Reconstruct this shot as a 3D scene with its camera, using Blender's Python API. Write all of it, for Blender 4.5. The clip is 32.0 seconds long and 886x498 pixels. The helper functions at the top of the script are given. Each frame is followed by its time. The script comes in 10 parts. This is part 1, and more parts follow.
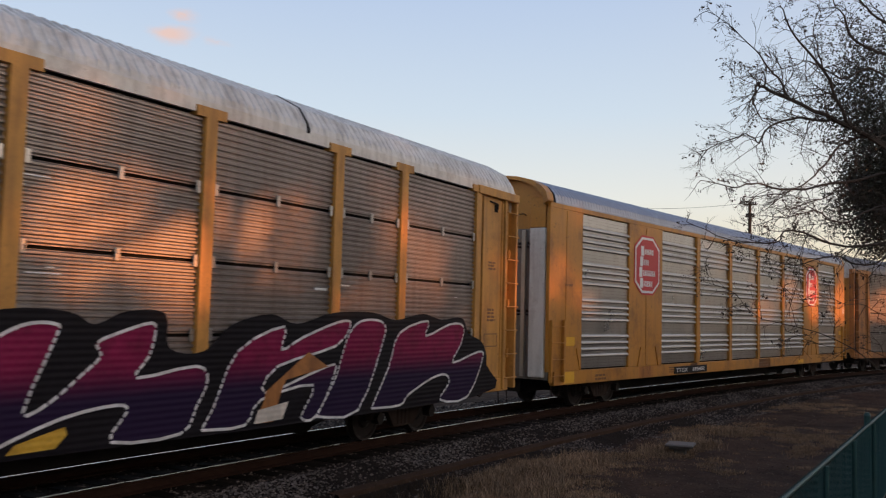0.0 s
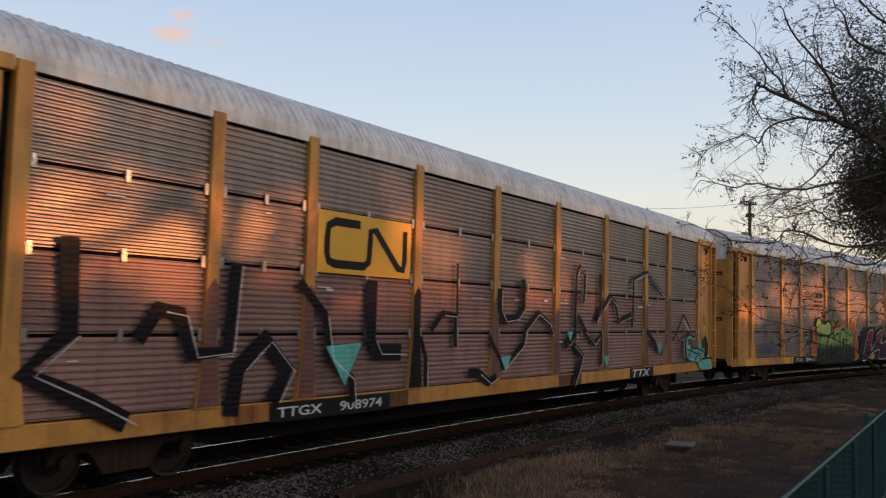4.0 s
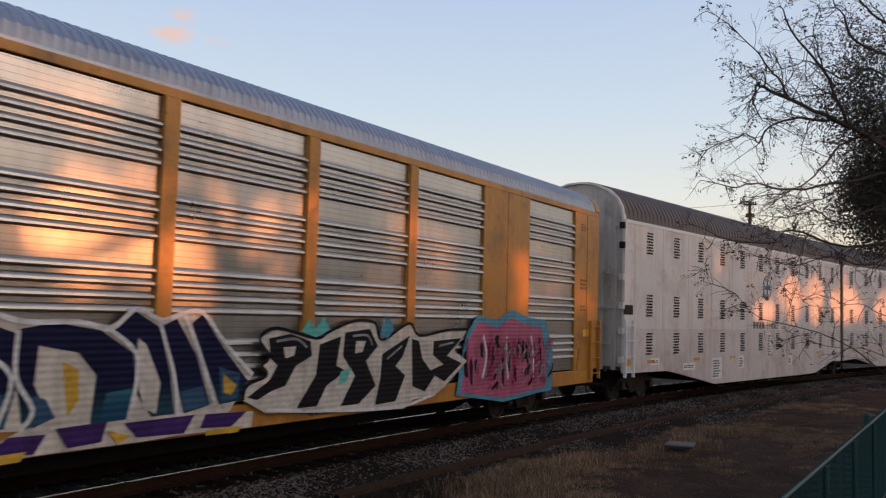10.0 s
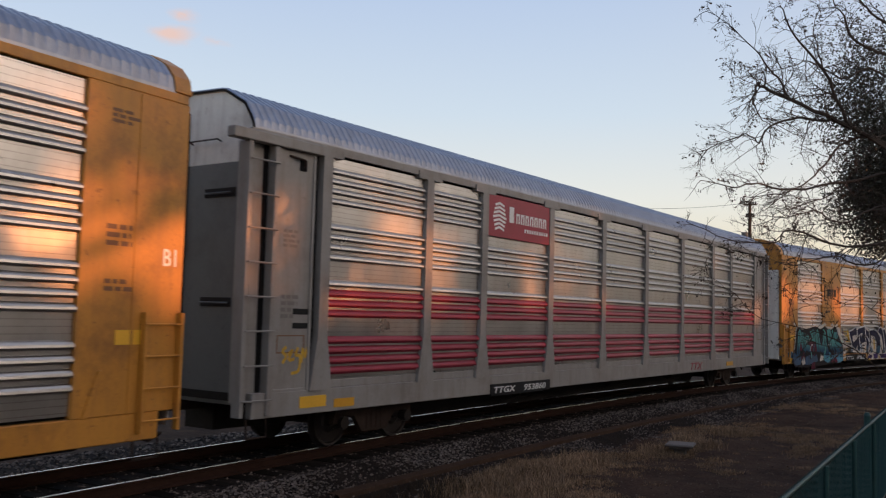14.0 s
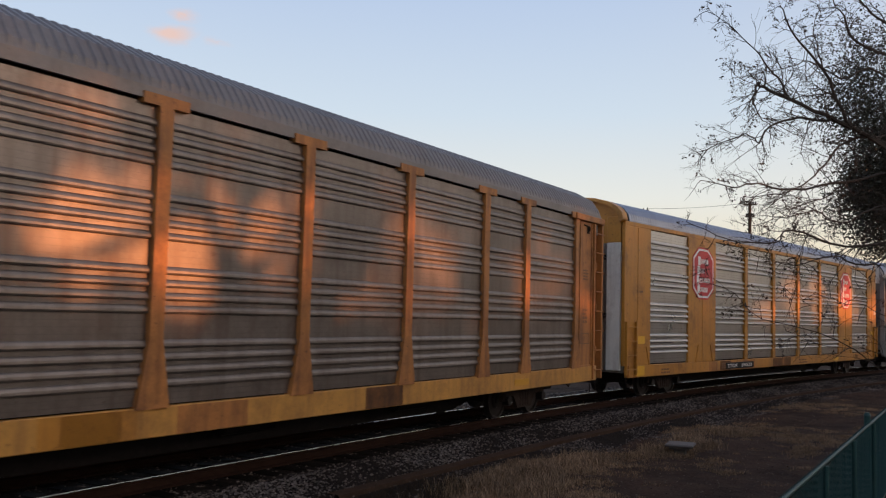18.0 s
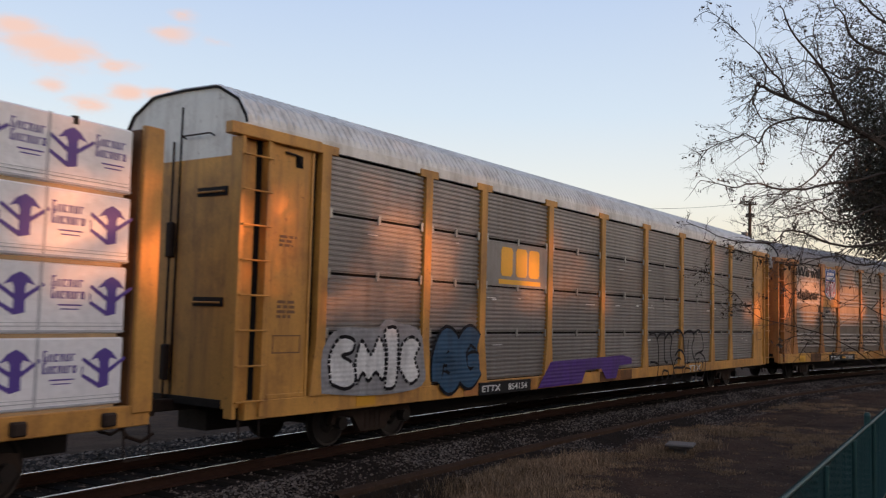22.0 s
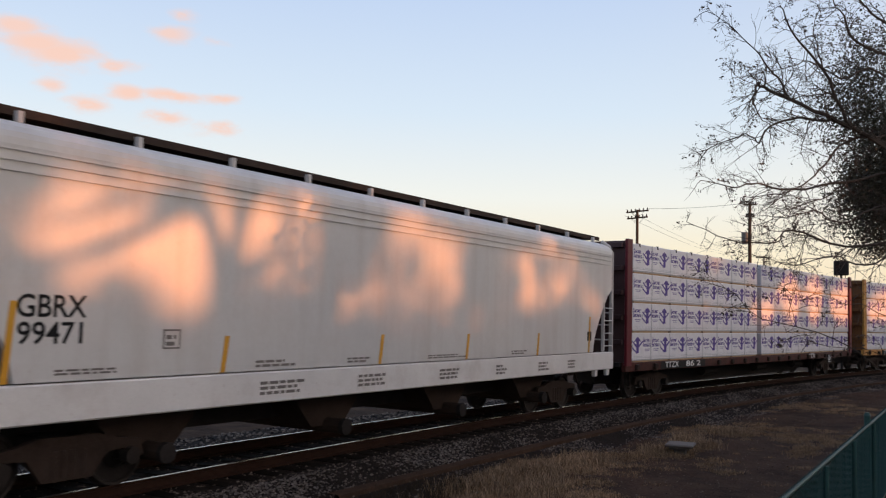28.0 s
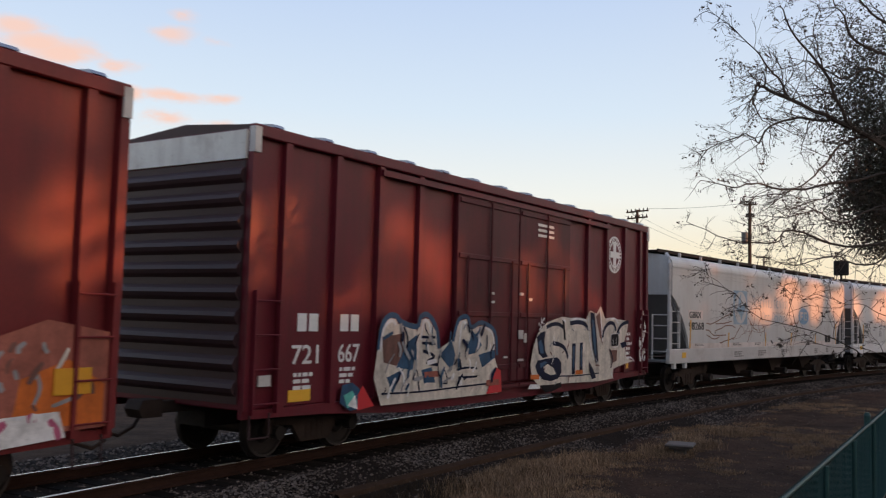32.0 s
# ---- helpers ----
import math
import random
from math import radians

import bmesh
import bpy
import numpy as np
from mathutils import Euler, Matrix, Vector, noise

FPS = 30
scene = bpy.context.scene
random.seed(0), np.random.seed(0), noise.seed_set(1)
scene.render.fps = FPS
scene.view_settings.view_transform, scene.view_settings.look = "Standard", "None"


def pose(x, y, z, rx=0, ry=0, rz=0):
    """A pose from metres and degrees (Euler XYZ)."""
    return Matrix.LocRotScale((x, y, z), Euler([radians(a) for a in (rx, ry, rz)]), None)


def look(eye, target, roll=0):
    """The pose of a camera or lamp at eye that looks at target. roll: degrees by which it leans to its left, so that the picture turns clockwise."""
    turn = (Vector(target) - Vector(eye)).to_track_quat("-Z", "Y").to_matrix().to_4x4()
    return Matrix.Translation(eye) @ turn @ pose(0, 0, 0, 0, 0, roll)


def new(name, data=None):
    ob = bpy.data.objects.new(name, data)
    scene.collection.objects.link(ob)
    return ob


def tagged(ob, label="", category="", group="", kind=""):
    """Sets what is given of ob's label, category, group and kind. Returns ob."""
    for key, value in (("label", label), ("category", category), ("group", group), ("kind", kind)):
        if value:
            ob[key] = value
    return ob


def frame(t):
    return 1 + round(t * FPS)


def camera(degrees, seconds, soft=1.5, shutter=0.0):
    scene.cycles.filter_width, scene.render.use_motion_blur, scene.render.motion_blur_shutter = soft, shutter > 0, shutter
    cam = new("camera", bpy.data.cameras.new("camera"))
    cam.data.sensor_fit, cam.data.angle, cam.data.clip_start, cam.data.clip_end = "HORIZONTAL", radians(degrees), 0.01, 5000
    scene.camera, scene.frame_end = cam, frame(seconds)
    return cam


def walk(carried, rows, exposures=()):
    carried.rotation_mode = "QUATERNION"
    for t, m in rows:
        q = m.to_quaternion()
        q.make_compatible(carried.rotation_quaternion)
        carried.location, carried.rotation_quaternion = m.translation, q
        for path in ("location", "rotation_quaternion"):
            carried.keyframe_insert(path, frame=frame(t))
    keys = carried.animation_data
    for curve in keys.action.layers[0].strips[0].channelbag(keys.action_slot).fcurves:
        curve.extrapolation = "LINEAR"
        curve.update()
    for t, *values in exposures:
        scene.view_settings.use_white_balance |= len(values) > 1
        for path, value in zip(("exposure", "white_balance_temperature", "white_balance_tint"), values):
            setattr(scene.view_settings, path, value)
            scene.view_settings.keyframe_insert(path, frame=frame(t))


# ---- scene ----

from collections import namedtuple

# camera: stands still beside the line, handheld height above the rail
EYE = Vector((0.0, 0.0, 2.3232))
AIM = Vector((0.86296, 0.50006, 0.0724))
cam = camera(52.48, 32.0, 1.2, 0.14)
CAMROW = look(EYE, EYE + AIM * 10, 1.51)
walk(cam, [(0.0, CAMROW), (32.0, CAMROW)], [(0.0, 0.05), (20.8, 0.05), (22.6, 0.20), (32.0, 0.20)])

# ---- light: low sun behind the camera, blue evening sky ----
SUN_AZ, SUN_EL = 158.0, 5.0
sd = Vector((math.sin(radians(SUN_AZ)), math.cos(radians(SUN_AZ)), math.tan(radians(SUN_EL)))).normalized()
sun_data = bpy.data.lights.new("sun", "SUN")
sun_data.energy, sun_data.angle, sun_data.color = 4.1, radians(0.75), (1.0, 0.34, 0.11)
sun = new("sun", sun_data)
sun.matrix_world = look(sd * 100, (0, 0, 0))
world = bpy.data.worlds.new("world")
scene.world = world
world.use_nodes = True


def sky_nodes():
    nt = world.node_tree
    nt.nodes.clear()
    N, L = nt.nodes.new, nt.links.new
    out = N("ShaderNodeOutputWorld")
    bg = N("ShaderNodeBackground")
    sky = N("ShaderNodeTexSky")
    sky.sky_type, sky.sun_disc = "NISHITA", False
    sky.sun_elevation, sky.sun_rotation = radians(SUN_EL), radians(SUN_AZ)
    sky.air_density, sky.dust_density, sky.ozone_density = 1.0, 0.6, 1.5
    co = N("ShaderNodeTexCoord")
    sep = N("ShaderNodeSeparateXYZ")
    L(co.outputs["Generated"], sep.inputs[0])
    # evening gradient: cream at the horizon, pale blue above
    ramp = N("ShaderNodeValToRGB")
    L(sep.outputs["Z"], ramp.inputs[0])
    stops = ((0.0, (0.90, 0.66, 0.46)), (0.06, (1.0, 0.86, 0.62)), (0.13, (0.93, 0.93, 0.88)), (0.22, (0.73, 0.84, 0.96)), (0.36, (0.55, 0.68, 0.93)), (1.0, (0.20, 0.31, 0.58)))
    el = ramp.color_ramp.elements
    while len(el) < len(stops):
        el.new(0.5)
    for e, (p, c) in zip(el, stops):
        e.position, e.color = p, (*c, 1)
    # small pink clouds low over the track
    noise_a = N("ShaderNodeTexNoise")
    noise_a.inputs["Scale"].default_value, noise_a.inputs["Detail"].default_value, noise_a.inputs["Roughness"].default_value = 14.0, 6.0, 0.62
    mp = N("ShaderNodeMapping")
    mp.inputs["Scale"].default_value = (1.0, 1.0, 2.6)
    L(co.outputs["Generated"], mp.inputs[0])
    L(mp.outputs[0], noise_a.inputs["Vector"])
    total = None
    for d, wide, high, amount in CLOUDS:
        sub = N("ShaderNodeVectorMath")
        sub.operation = "SUBTRACT"
        L(co.outputs["Generated"], sub.inputs[0])
        sub.inputs[1].default_value = d
        sc = N("ShaderNodeVectorMath")
        sc.operation = "MULTIPLY"
        L(sub.outputs[0], sc.inputs[0])
        sc.inputs[1].default_value = (1 / wide, 1 / wide, 1 / high)
        ln = N("ShaderNodeVectorMath")
        ln.operation = "LENGTH"
        L(sc.outputs[0], ln.inputs[0])
        mr = N("ShaderNodeMapRange")
        mr.inputs["From Min"].default_value, mr.inputs["From Max"].default_value = 1.0, 0.15
        mr.inputs["To Max"].default_value = amount
        L(ln.outputs["Value"], mr.inputs["Value"])
        if total is None:
            total = mr.outputs[0]
        else:
            mx = N("ShaderNodeMath")
            mx.operation = "MAXIMUM"
            L(total, mx.inputs[0])
            L(mr.outputs[0], mx.inputs[1])
            total = mx.outputs[0]
    add = N("ShaderNodeMath")
    add.operation = "MULTIPLY_ADD"
    L(noise_a.outputs["Fac"], add.inputs[0])
    add.inputs[1].default_value = 2.2
    L(total, add.inputs[2])
    mask = N("ShaderNodeMapRange")
    mask.interpolation_type = "SMOOTHSTEP"
    mask.inputs["From Min"].default_value, mask.inputs["From Max"].default_value = 1.36, 2.06
    L(add.outputs[0], mask.inputs["Value"])
    gate = N("ShaderNodeMath")
    gate.operation, gate.use_clamp = "MULTIPLY", True
    L(mask.outputs[0], gate.inputs[0])
    L(total, gate.inputs[1])
    mixc = N("ShaderNodeMixRGB")
    L(gate.outputs[0], mixc.inputs[0])
    L(ramp.outputs[0], mixc.inputs[1])
    mixc.inputs[2].default_value = (1.0, 0.66, 0.54, 1)
    # the sunset's glow, on the sun's side of the sky
    dot = N("ShaderNodeVectorMath")
    dot.operation = "DOT_PRODUCT"
    L(co.outputs["Generated"], dot.inputs[0])
    dot.inputs[1].default_value = sd
    glow = N("ShaderNodeMapRange")
    glow.interpolation_type = "SMOOTHSTEP"
    glow.inputs["From Min"].default_value, glow.inputs["From Max"].default_value, glow.inputs["To Max"].default_value = 0.0, 0.95, 0.75
    L(dot.outputs["Value"], glow.inputs["Value"])
    warm = N("ShaderNodeMixRGB")
    L(glow.outputs[0], warm.inputs[0])
    L(mixc.outputs[0], warm.inputs[1])
    warm.inputs[2].default_value = (0.82, 0.70, 0.64, 1)
    # the sky's own scattering, seen mostly on the sun's side
    blaze = N("ShaderNodeMapRange")
    blaze.interpolation_type = "SMOOTHSTEP"
    blaze.inputs["From Min"].default_value, blaze.inputs["From Max"].default_value = 0.86, 1.0
    L(dot.outputs["Value"], blaze.inputs["Value"])
    burn = N("ShaderNodeMixRGB")
    burn.blend_type = "ADD"
    L(blaze.outputs[0], burn.inputs[0])
    L(warm.outputs[0], burn.inputs[1])
    burn.inputs[2].default_value = (2.3, 1.75, 1.35, 1)
    both = N("ShaderNodeMixRGB")
    both.blend_type = "ADD"
    both.inputs[0].default_value = 0.03
    L(burn.outputs[0], both.inputs[1])
    L(sky.outputs[0], both.inputs[2])
    L(both.outputs[0], bg.inputs[0])
    bg.inputs[1].default_value = 0.80
    L(bg.outputs[0], out.inputs[0])


CLOUDS = (((0.5731, 0.7801, 0.2511), 0.085, 0.030, 1.0), ((0.6124, 0.7518, 0.2446), 0.050, 0.016, 1.0), ((0.5353, 0.7997, 0.2717), 0.060, 0.022, 0.95), ((0.552, 0.790, 0.258), 0.075, 0.026, 1.0), ((0.646, 0.709, 0.2828), 0.038, 0.019, 0.85), ((0.6505, 0.697, 0.3016), 0.024, 0.013, 0.8), ((0.685, 0.675, 0.279), 0.030, 0.009, 0.7),
          ((0.6591, 0.7188, 0.2212), 0.085, 0.017, 1.0), ((0.6298, 0.7449, 0.2202), 0.045, 0.018, 1.0), ((0.6961, 0.6825, 0.2229), 0.045, 0.014, 1.0), ((0.6007, 0.7728, 0.2046), 0.045, 0.018, 1.0), ((0.6588, 0.7254, 0.1995), 0.055, 0.018, 1.0), ((0.7018, 0.6861, 0.1919), 0.055, 0.018, 1.0), ((0.5715, 0.7908, 0.219), 0.030, 0.014, 0.9))
sky_nodes()


# ---- materials ----
def mat(name, base, rough=0.6, metal=0.0, vary=0.25, scale=1.2, fine=30.0, bump=0.15, dirt=None, dirt_amount=0.0, streak=6.0, spec=0.5, per_piece=0.0, bump_dist=0.01, ribs=0.0, islands=0.0, grime=None, grime_amount=0.0, grime_scale=0.9, holes=False):
    """A weathered surface: broad and fine variation, optional rust or dirt streaks that run down."""
    m = bpy.data.materials.new(name)
    m.use_nodes = True
    nt = m.node_tree
    N, L = nt.nodes.new, nt.links.new
    b = nt.nodes["Principled BSDF"]
    b.inputs["Metallic"].default_value, b.inputs["Specular IOR Level"].default_value = metal, spec
    co = N("ShaderNodeTexCoord")
    info = N("ShaderNodeObjectInfo")
    n1 = N("ShaderNodeTexNoise")
    n1.inputs["Scale"].default_value, n1.inputs["Detail"].default_value, n1.inputs["Roughness"].default_value = scale, 5.0, 0.6
    n2 = N("ShaderNodeTexNoise")
    n2.inputs["Scale"].default_value, n2.inputs["Detail"].default_value = fine, 3.0
    L(co.outputs["Object"], n1.inputs["Vector"])
    L(co.outputs["Object"], n2.inputs["Vector"])
    mixn = N("ShaderNodeMath")
    mixn.operation = "MULTIPLY_ADD"
    L(n2.outputs["Fac"], mixn.inputs[0])
    mixn.inputs[1].default_value = 0.5
    L(n1.outputs["Fac"], mixn.inputs[2])
    r = N("ShaderNodeMapRange")
    r.inputs["From Min"].default_value, r.inputs["From Max"].default_value = 0.42, 1.08
    r.inputs["To Min"].default_value, r.inputs["To Max"].default_value = 1 - vary, 1 + vary
    L(mixn.outputs[0], r.inputs["Value"])
    last = r.outputs[0]
    if per_piece:
        pr = N("ShaderNodeMapRange")
        pr.inputs["To Min"].default_value, pr.inputs["To Max"].default_value = 1 - per_piece, 1 + per_piece
        L(info.outputs["Random"], pr.inputs["Value"])
        mu = N("ShaderNodeMath")
        mu.operation = "MULTIPLY"
        L(last, mu.inputs[0])
        L(pr.outputs[0], mu.inputs[1])
        last = mu.outputs[0]
    if islands:
        geo = N("ShaderNodeNewGeometry")
        ir = N("ShaderNodeMapRange")
        ir.inputs["To Min"].default_value, ir.inputs["To Max"].default_value = 1 - islands, 1 + islands
        L(geo.outputs["Random Per Island"], ir.inputs["Value"])
        mi = N("ShaderNodeMath")
        mi.operation = "MULTIPLY"
        L(last, mi.inputs[0])
        L(ir.outputs[0], mi.inputs[1])
        last = mi.outputs[0]
    hv = N("ShaderNodeVectorMath")
    hv.operation = "SCALE"
    hv.inputs[0].default_value = base
    L(last, hv.inputs["Scale"])
    colour = hv.outputs[0]
    if dirt:
        mp = N("ShaderNodeMapping")
        mp.inputs["Scale"].default_value = (streak, streak, streak * 0.12)
        L(co.outputs["Object"], mp.inputs[0])
        n3 = N("ShaderNodeTexNoise")
        n3.inputs["Scale"].default_value, n3.inputs["Detail"].default_value = 1.0, 4.0
        L(mp.outputs[0], n3.inputs["Vector"])
        mr = N("ShaderNodeMapRange")
        mr.inputs["From Min"].default_value, mr.inputs["From Max"].default_value = 0.46, 0.74
        mr.inputs["To Max"].default_value = dirt_amount
        L(n3.outputs["Fac"], mr.inputs["Value"])
        mx = N("ShaderNodeMixRGB")
        L(mr.outputs[0], mx.inputs[0])
        L(colour, mx.inputs[1])
        mx.inputs[2].default_value = (*dirt, 1)
        colour = mx.outputs[0]
    if grime:
        # broad stains broken up by specks
        n4 = N("ShaderNodeTexNoise")
        n4.inputs["Scale"].default_value, n4.inputs["Detail"].default_value, n4.inputs["Roughness"].default_value = grime_scale, 9.0, 0.72
        L(co.outputs["Object"], n4.inputs["Vector"])
        n5 = N("ShaderNodeTexNoise")
        n5.inputs["Scale"].default_value, n5.inputs["Detail"].default_value, n5.inputs["Roughness"].default_value = 7.0, 4.0, 0.75
        L(co.outputs["Object"], n5.inputs["Vector"])
        g1 = N("ShaderNodeMapRange")
        g1.inputs["From Min"].default_value, g1.inputs["From Max"].default_value, g1.inputs["To Max"].default_value = 0.50, 0.68, grime_amount
        L(n4.outputs["Fac"], g1.inputs["Value"])
        g2 = N("ShaderNodeMapRange")
        g2.inputs["From Min"].default_value, g2.inputs["From Max"].default_value, g2.inputs["To Max"].default_value = 0.61, 0.70, grime_amount
        L(n5.outputs["Fac"], g2.inputs["Value"])
        gm = N("ShaderNodeMath")
        gm.operation = "MAXIMUM"
        L(g1.outputs[0], gm.inputs[0])
        L(g2.outputs[0], gm.inputs[1])
        gx = N("ShaderNodeMixRGB")
        L(gm.outputs[0], gx.inputs[0])
        L(colour, gx.inputs[1])
        gx.inputs[2].default_value = (*grime, 1)
        colour = gx.outputs[0]
    if holes:
        # rows of small punched holes
        sx = N("ShaderNodeSeparateXYZ")
        L(co.outputs["Object"], sx.inputs[0])
        keep = None
        for axis, pitch, share in (("X", 0.052, 0.36), ("Z", 0.0825, 0.16)):
            dv = N("ShaderNodeMath")
            dv.operation = "DIVIDE"
            L(sx.outputs[axis], dv.inputs[0])
            dv.inputs[1].default_value = pitch
            fr = N("ShaderNodeMath")
            fr.operation = "FRACT"
            L(dv.outputs[0], fr.inputs[0])
            lt = N("ShaderNodeMath")
            lt.operation = "LESS_THAN"
            L(fr.outputs[0], lt.inputs[0])
            lt.inputs[1].default_value = share
            if keep is None:
                keep = lt.outputs[0]
            else:
                both = N("ShaderNodeMath")
                both.operation = "MULTIPLY"
                L(keep, both.inputs[0])
                L(lt.outputs[0], both.inputs[1])
                keep = both.outputs[0]
        hx = N("ShaderNodeMixRGB")
        L(keep, hx.inputs[0])
        L(colour, hx.inputs[1])
        hx.inputs[2].default_value = (0.15, 0.135, 0.12, 1)
        colour = hx.outputs[0]
    L(colour, b.inputs["Base Color"])
    rr = N("ShaderNodeMapRange")
    rr.inputs["To Min"].default_value, rr.inputs["To Max"].default_value = max(rough - 0.12, 0.03), min(rough + 0.12, 1)
    L(n1.outputs["Fac"], rr.inputs["Value"])
    L(rr.outputs[0], b.inputs["Roughness"])
    if ribs:
        wv = N("ShaderNodeTexWave")
        wv.wave_type, wv.bands_direction = "BANDS", "Z"
        wv.inputs["Scale"].default_value = 0.31416 / ribs
        L(co.outputs["Object"], wv.inputs["Vector"])
        bp = N("ShaderNodeBump")
        bp.inputs["Strength"].default_value, bp.inputs["Distance"].default_value = 0.28, 0.012
        L(wv.outputs["Fac"], bp.inputs["Height"])
        L(bp.outputs[0], b.inputs["Normal"])
    elif bump:
        bp = N("ShaderNodeBump")
        bp.inputs["Strength"].default_value, bp.inputs["Distance"].default_value = bump, bump_dist
        L(mixn.outputs[0], bp.inputs["Height"])
        L(bp.outputs[0], b.inputs["Normal"])
    return m


M = {}
M["yellow"] = mat("weathered_yellow_paint", (0.56, 0.27, 0.055), 0.55, 0, 0.22, 0.8, 25, 0.1, (0.20, 0.085, 0.03), 0.55, grime=(0.15, 0.06, 0.022), grime_amount=0.55)
M["yellow_clean"] = mat("orange_yellow_paint", (0.50, 0.215, 0.030), 0.45, 0, 0.16, 0.7, 25, 0.1, (0.26, 0.11, 0.03), 0.4, grime=(0.15, 0.055, 0.02), grime_amount=0.72)
M["yellow_rusty"] = mat("rusty_yellow_paint", (0.43, 0.17, 0.042), 0.6, 0, 0.28, 1.0, 25, 0.1, (0.14, 0.05, 0.02), 0.75, grime=(0.08, 0.032, 0.015), grime_amount=0.75)
M["galv"] = mat("galvanised_steel", (0.46, 0.45, 0.44), 0.31, 0.96, 0.14, 0.9, 18, 0.03, (0.31, 0.27, 0.235), 0.35, per_piece=0.08, grime=(0.27, 0.235, 0.21), grime_amount=0.3, grime_scale=0.8, holes=True)
M["galv_dull"] = mat("dull_ribbed_steel", (0.265, 0.234, 0.216), 0.42, 0.62, 0.22, 1.0, 18, 0.06, (0.17, 0.12, 0.10), 0.5, per_piece=0.10, grime=(0.15, 0.11, 0.095), grime_amount=0.4)
M["galv_wash"] = mat("brown_sprayed_ribbed_steel", (0.285, 0.175, 0.15), 0.5, 0.15, 0.3, 0.8, 18, 0.06, (0.14, 0.075, 0.065), 0.5, per_piece=0.12)
M["galv_brown"] = mat("soiled_ribbed_steel", (0.215, 0.185, 0.165), 0.42, 0.8, 0.25, 1.0, 18, 0.06, (0.13, 0.095, 0.075), 0.6, per_piece=0.08, grime=(0.085, 0.058, 0.045), grime_amount=0.5, holes=True)
M["galv_grey"] = mat("grey_ribbed_steel", (0.275, 0.258, 0.25), 0.42, 0.6, 0.18, 1.0, 18, 0.06, (0.16, 0.125, 0.108), 0.45, per_piece=0.08)
M["roof"] = mat("roof_steel", (0.33, 0.345, 0.40), 0.38, 0.7, 0.16, 0.9, 14, 0.05, (0.22, 0.21, 0.21), 0.4, grime=(0.18, 0.17, 0.17), grime_amount=0.3, grime_scale=1.4)
M["roof_old"] = mat("old_roof_steel", (0.70, 0.67, 0.63), 0.55, 0.2, 0.2, 0.9, 14, 0.05, (0.30, 0.26, 0.22), 0.5, grime=(0.26, 0.21, 0.17), grime_amount=0.5, grime_scale=1.4)
M["roof_brown"] = mat("brown_grey_roof", (0.115, 0.09, 0.085), 0.6, 0.1, 0.2, 0.9, 14, 0.05, (0.20, 0.12, 0.08), 0.3)
M["roof_dark"] = mat("dark_grey_roof", (0.20, 0.18, 0.175), 0.5, 0.3, 0.2, 0.9, 14, 0.05, grime=(0.11, 0.085, 0.075), grime_amount=0.5, grime_scale=1.4)
M["white_car"] = mat("off_white_car_paint", (0.755, 0.685, 0.65), 0.45, 0, 0.07, 0.7, 12, 0.05, (0.42, 0.33, 0.28), 0.35, streak=3.0, grime=(0.34, 0.23, 0.17), grime_amount=0.5, grime_scale=0.6)
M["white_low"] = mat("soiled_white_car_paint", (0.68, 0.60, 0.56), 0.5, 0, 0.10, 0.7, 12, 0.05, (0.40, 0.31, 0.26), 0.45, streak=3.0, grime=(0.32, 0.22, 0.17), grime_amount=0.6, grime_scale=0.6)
M["white_patch"] = mat("fresh_white_patch", (0.80, 0.78, 0.76), 0.5, 0, 0.05)
M["door_grey"] = mat("soiled_end_door", (0.23, 0.20, 0.175), 0.55, 0.1, 0.25, 1.0, 20, 0.08, (0.12, 0.08, 0.06), 0.6, grime=(0.10, 0.07, 0.055), grime_amount=0.6)
M["door_white"] = mat("white_end_door", (0.74, 0.70, 0.63), 0.5, 0, 0.12, 0.8, 20, 0.06, (0.4, 0.33, 0.28), 0.4, grime=(0.30, 0.22, 0.17), grime_amount=0.5)
M["grey_paint"] = mat("grey_car_paint", (0.265, 0.245, 0.228), 0.5, 0, 0.15, 0.8, 20, 0.06, (0.15, 0.115, 0.095), 0.45, grime=(0.13, 0.10, 0.085), grime_amount=0.45)
M["slate"] = mat("slate_grey_paint", (0.125, 0.125, 0.122), 0.5, 0, 0.15, grime=(0.07, 0.065, 0.06), grime_amount=0.5)
M["red"] = mat("crimson_paint", (0.27, 0.014, 0.036), 0.36, 0.25, 0.25, 1.0, 20, 0.05)
M["logo_red"] = mat("red_sign_paint", (0.52, 0.022, 0.03), 0.45, 0, 0.1)
M["logo_white"] = mat("white_sign_paint", (0.78, 0.77, 0.76), 0.5, 0, 0.08)
M["logo_blue"] = mat("blue_sign_paint", (0.02, 0.06, 0.24), 0.45, 0, 0.1)
M["logo_yellow"] = mat("yellow_lettering", (0.78, 0.42, 0.03), 0.5, 0, 0.1)
M["oxide"] = mat("oxide_red_paint", (0.124, 0.0118, 0.0205), 0.45, 0, 0.20, 0.8, 20, 0.08, (0.085, 0.012, 0.017), 0.5, grime=(0.065, 0.015, 0.018), grime_amount=0.5, spec=0.3)
M["oxide_orange"] = mat("faded_orange_red_paint", (0.155, 0.016, 0.018), 0.5, 0, 0.22, 0.8, 20, 0.08, (0.09, 0.013, 0.014), 0.5, spec=0.3)
M["oxide_dark"] = mat("sooty_oxide_paint", (0.050, 0.025, 0.026), 0.5, 0, 0.25, 0.8, 20, 0.08, spec=0.3)
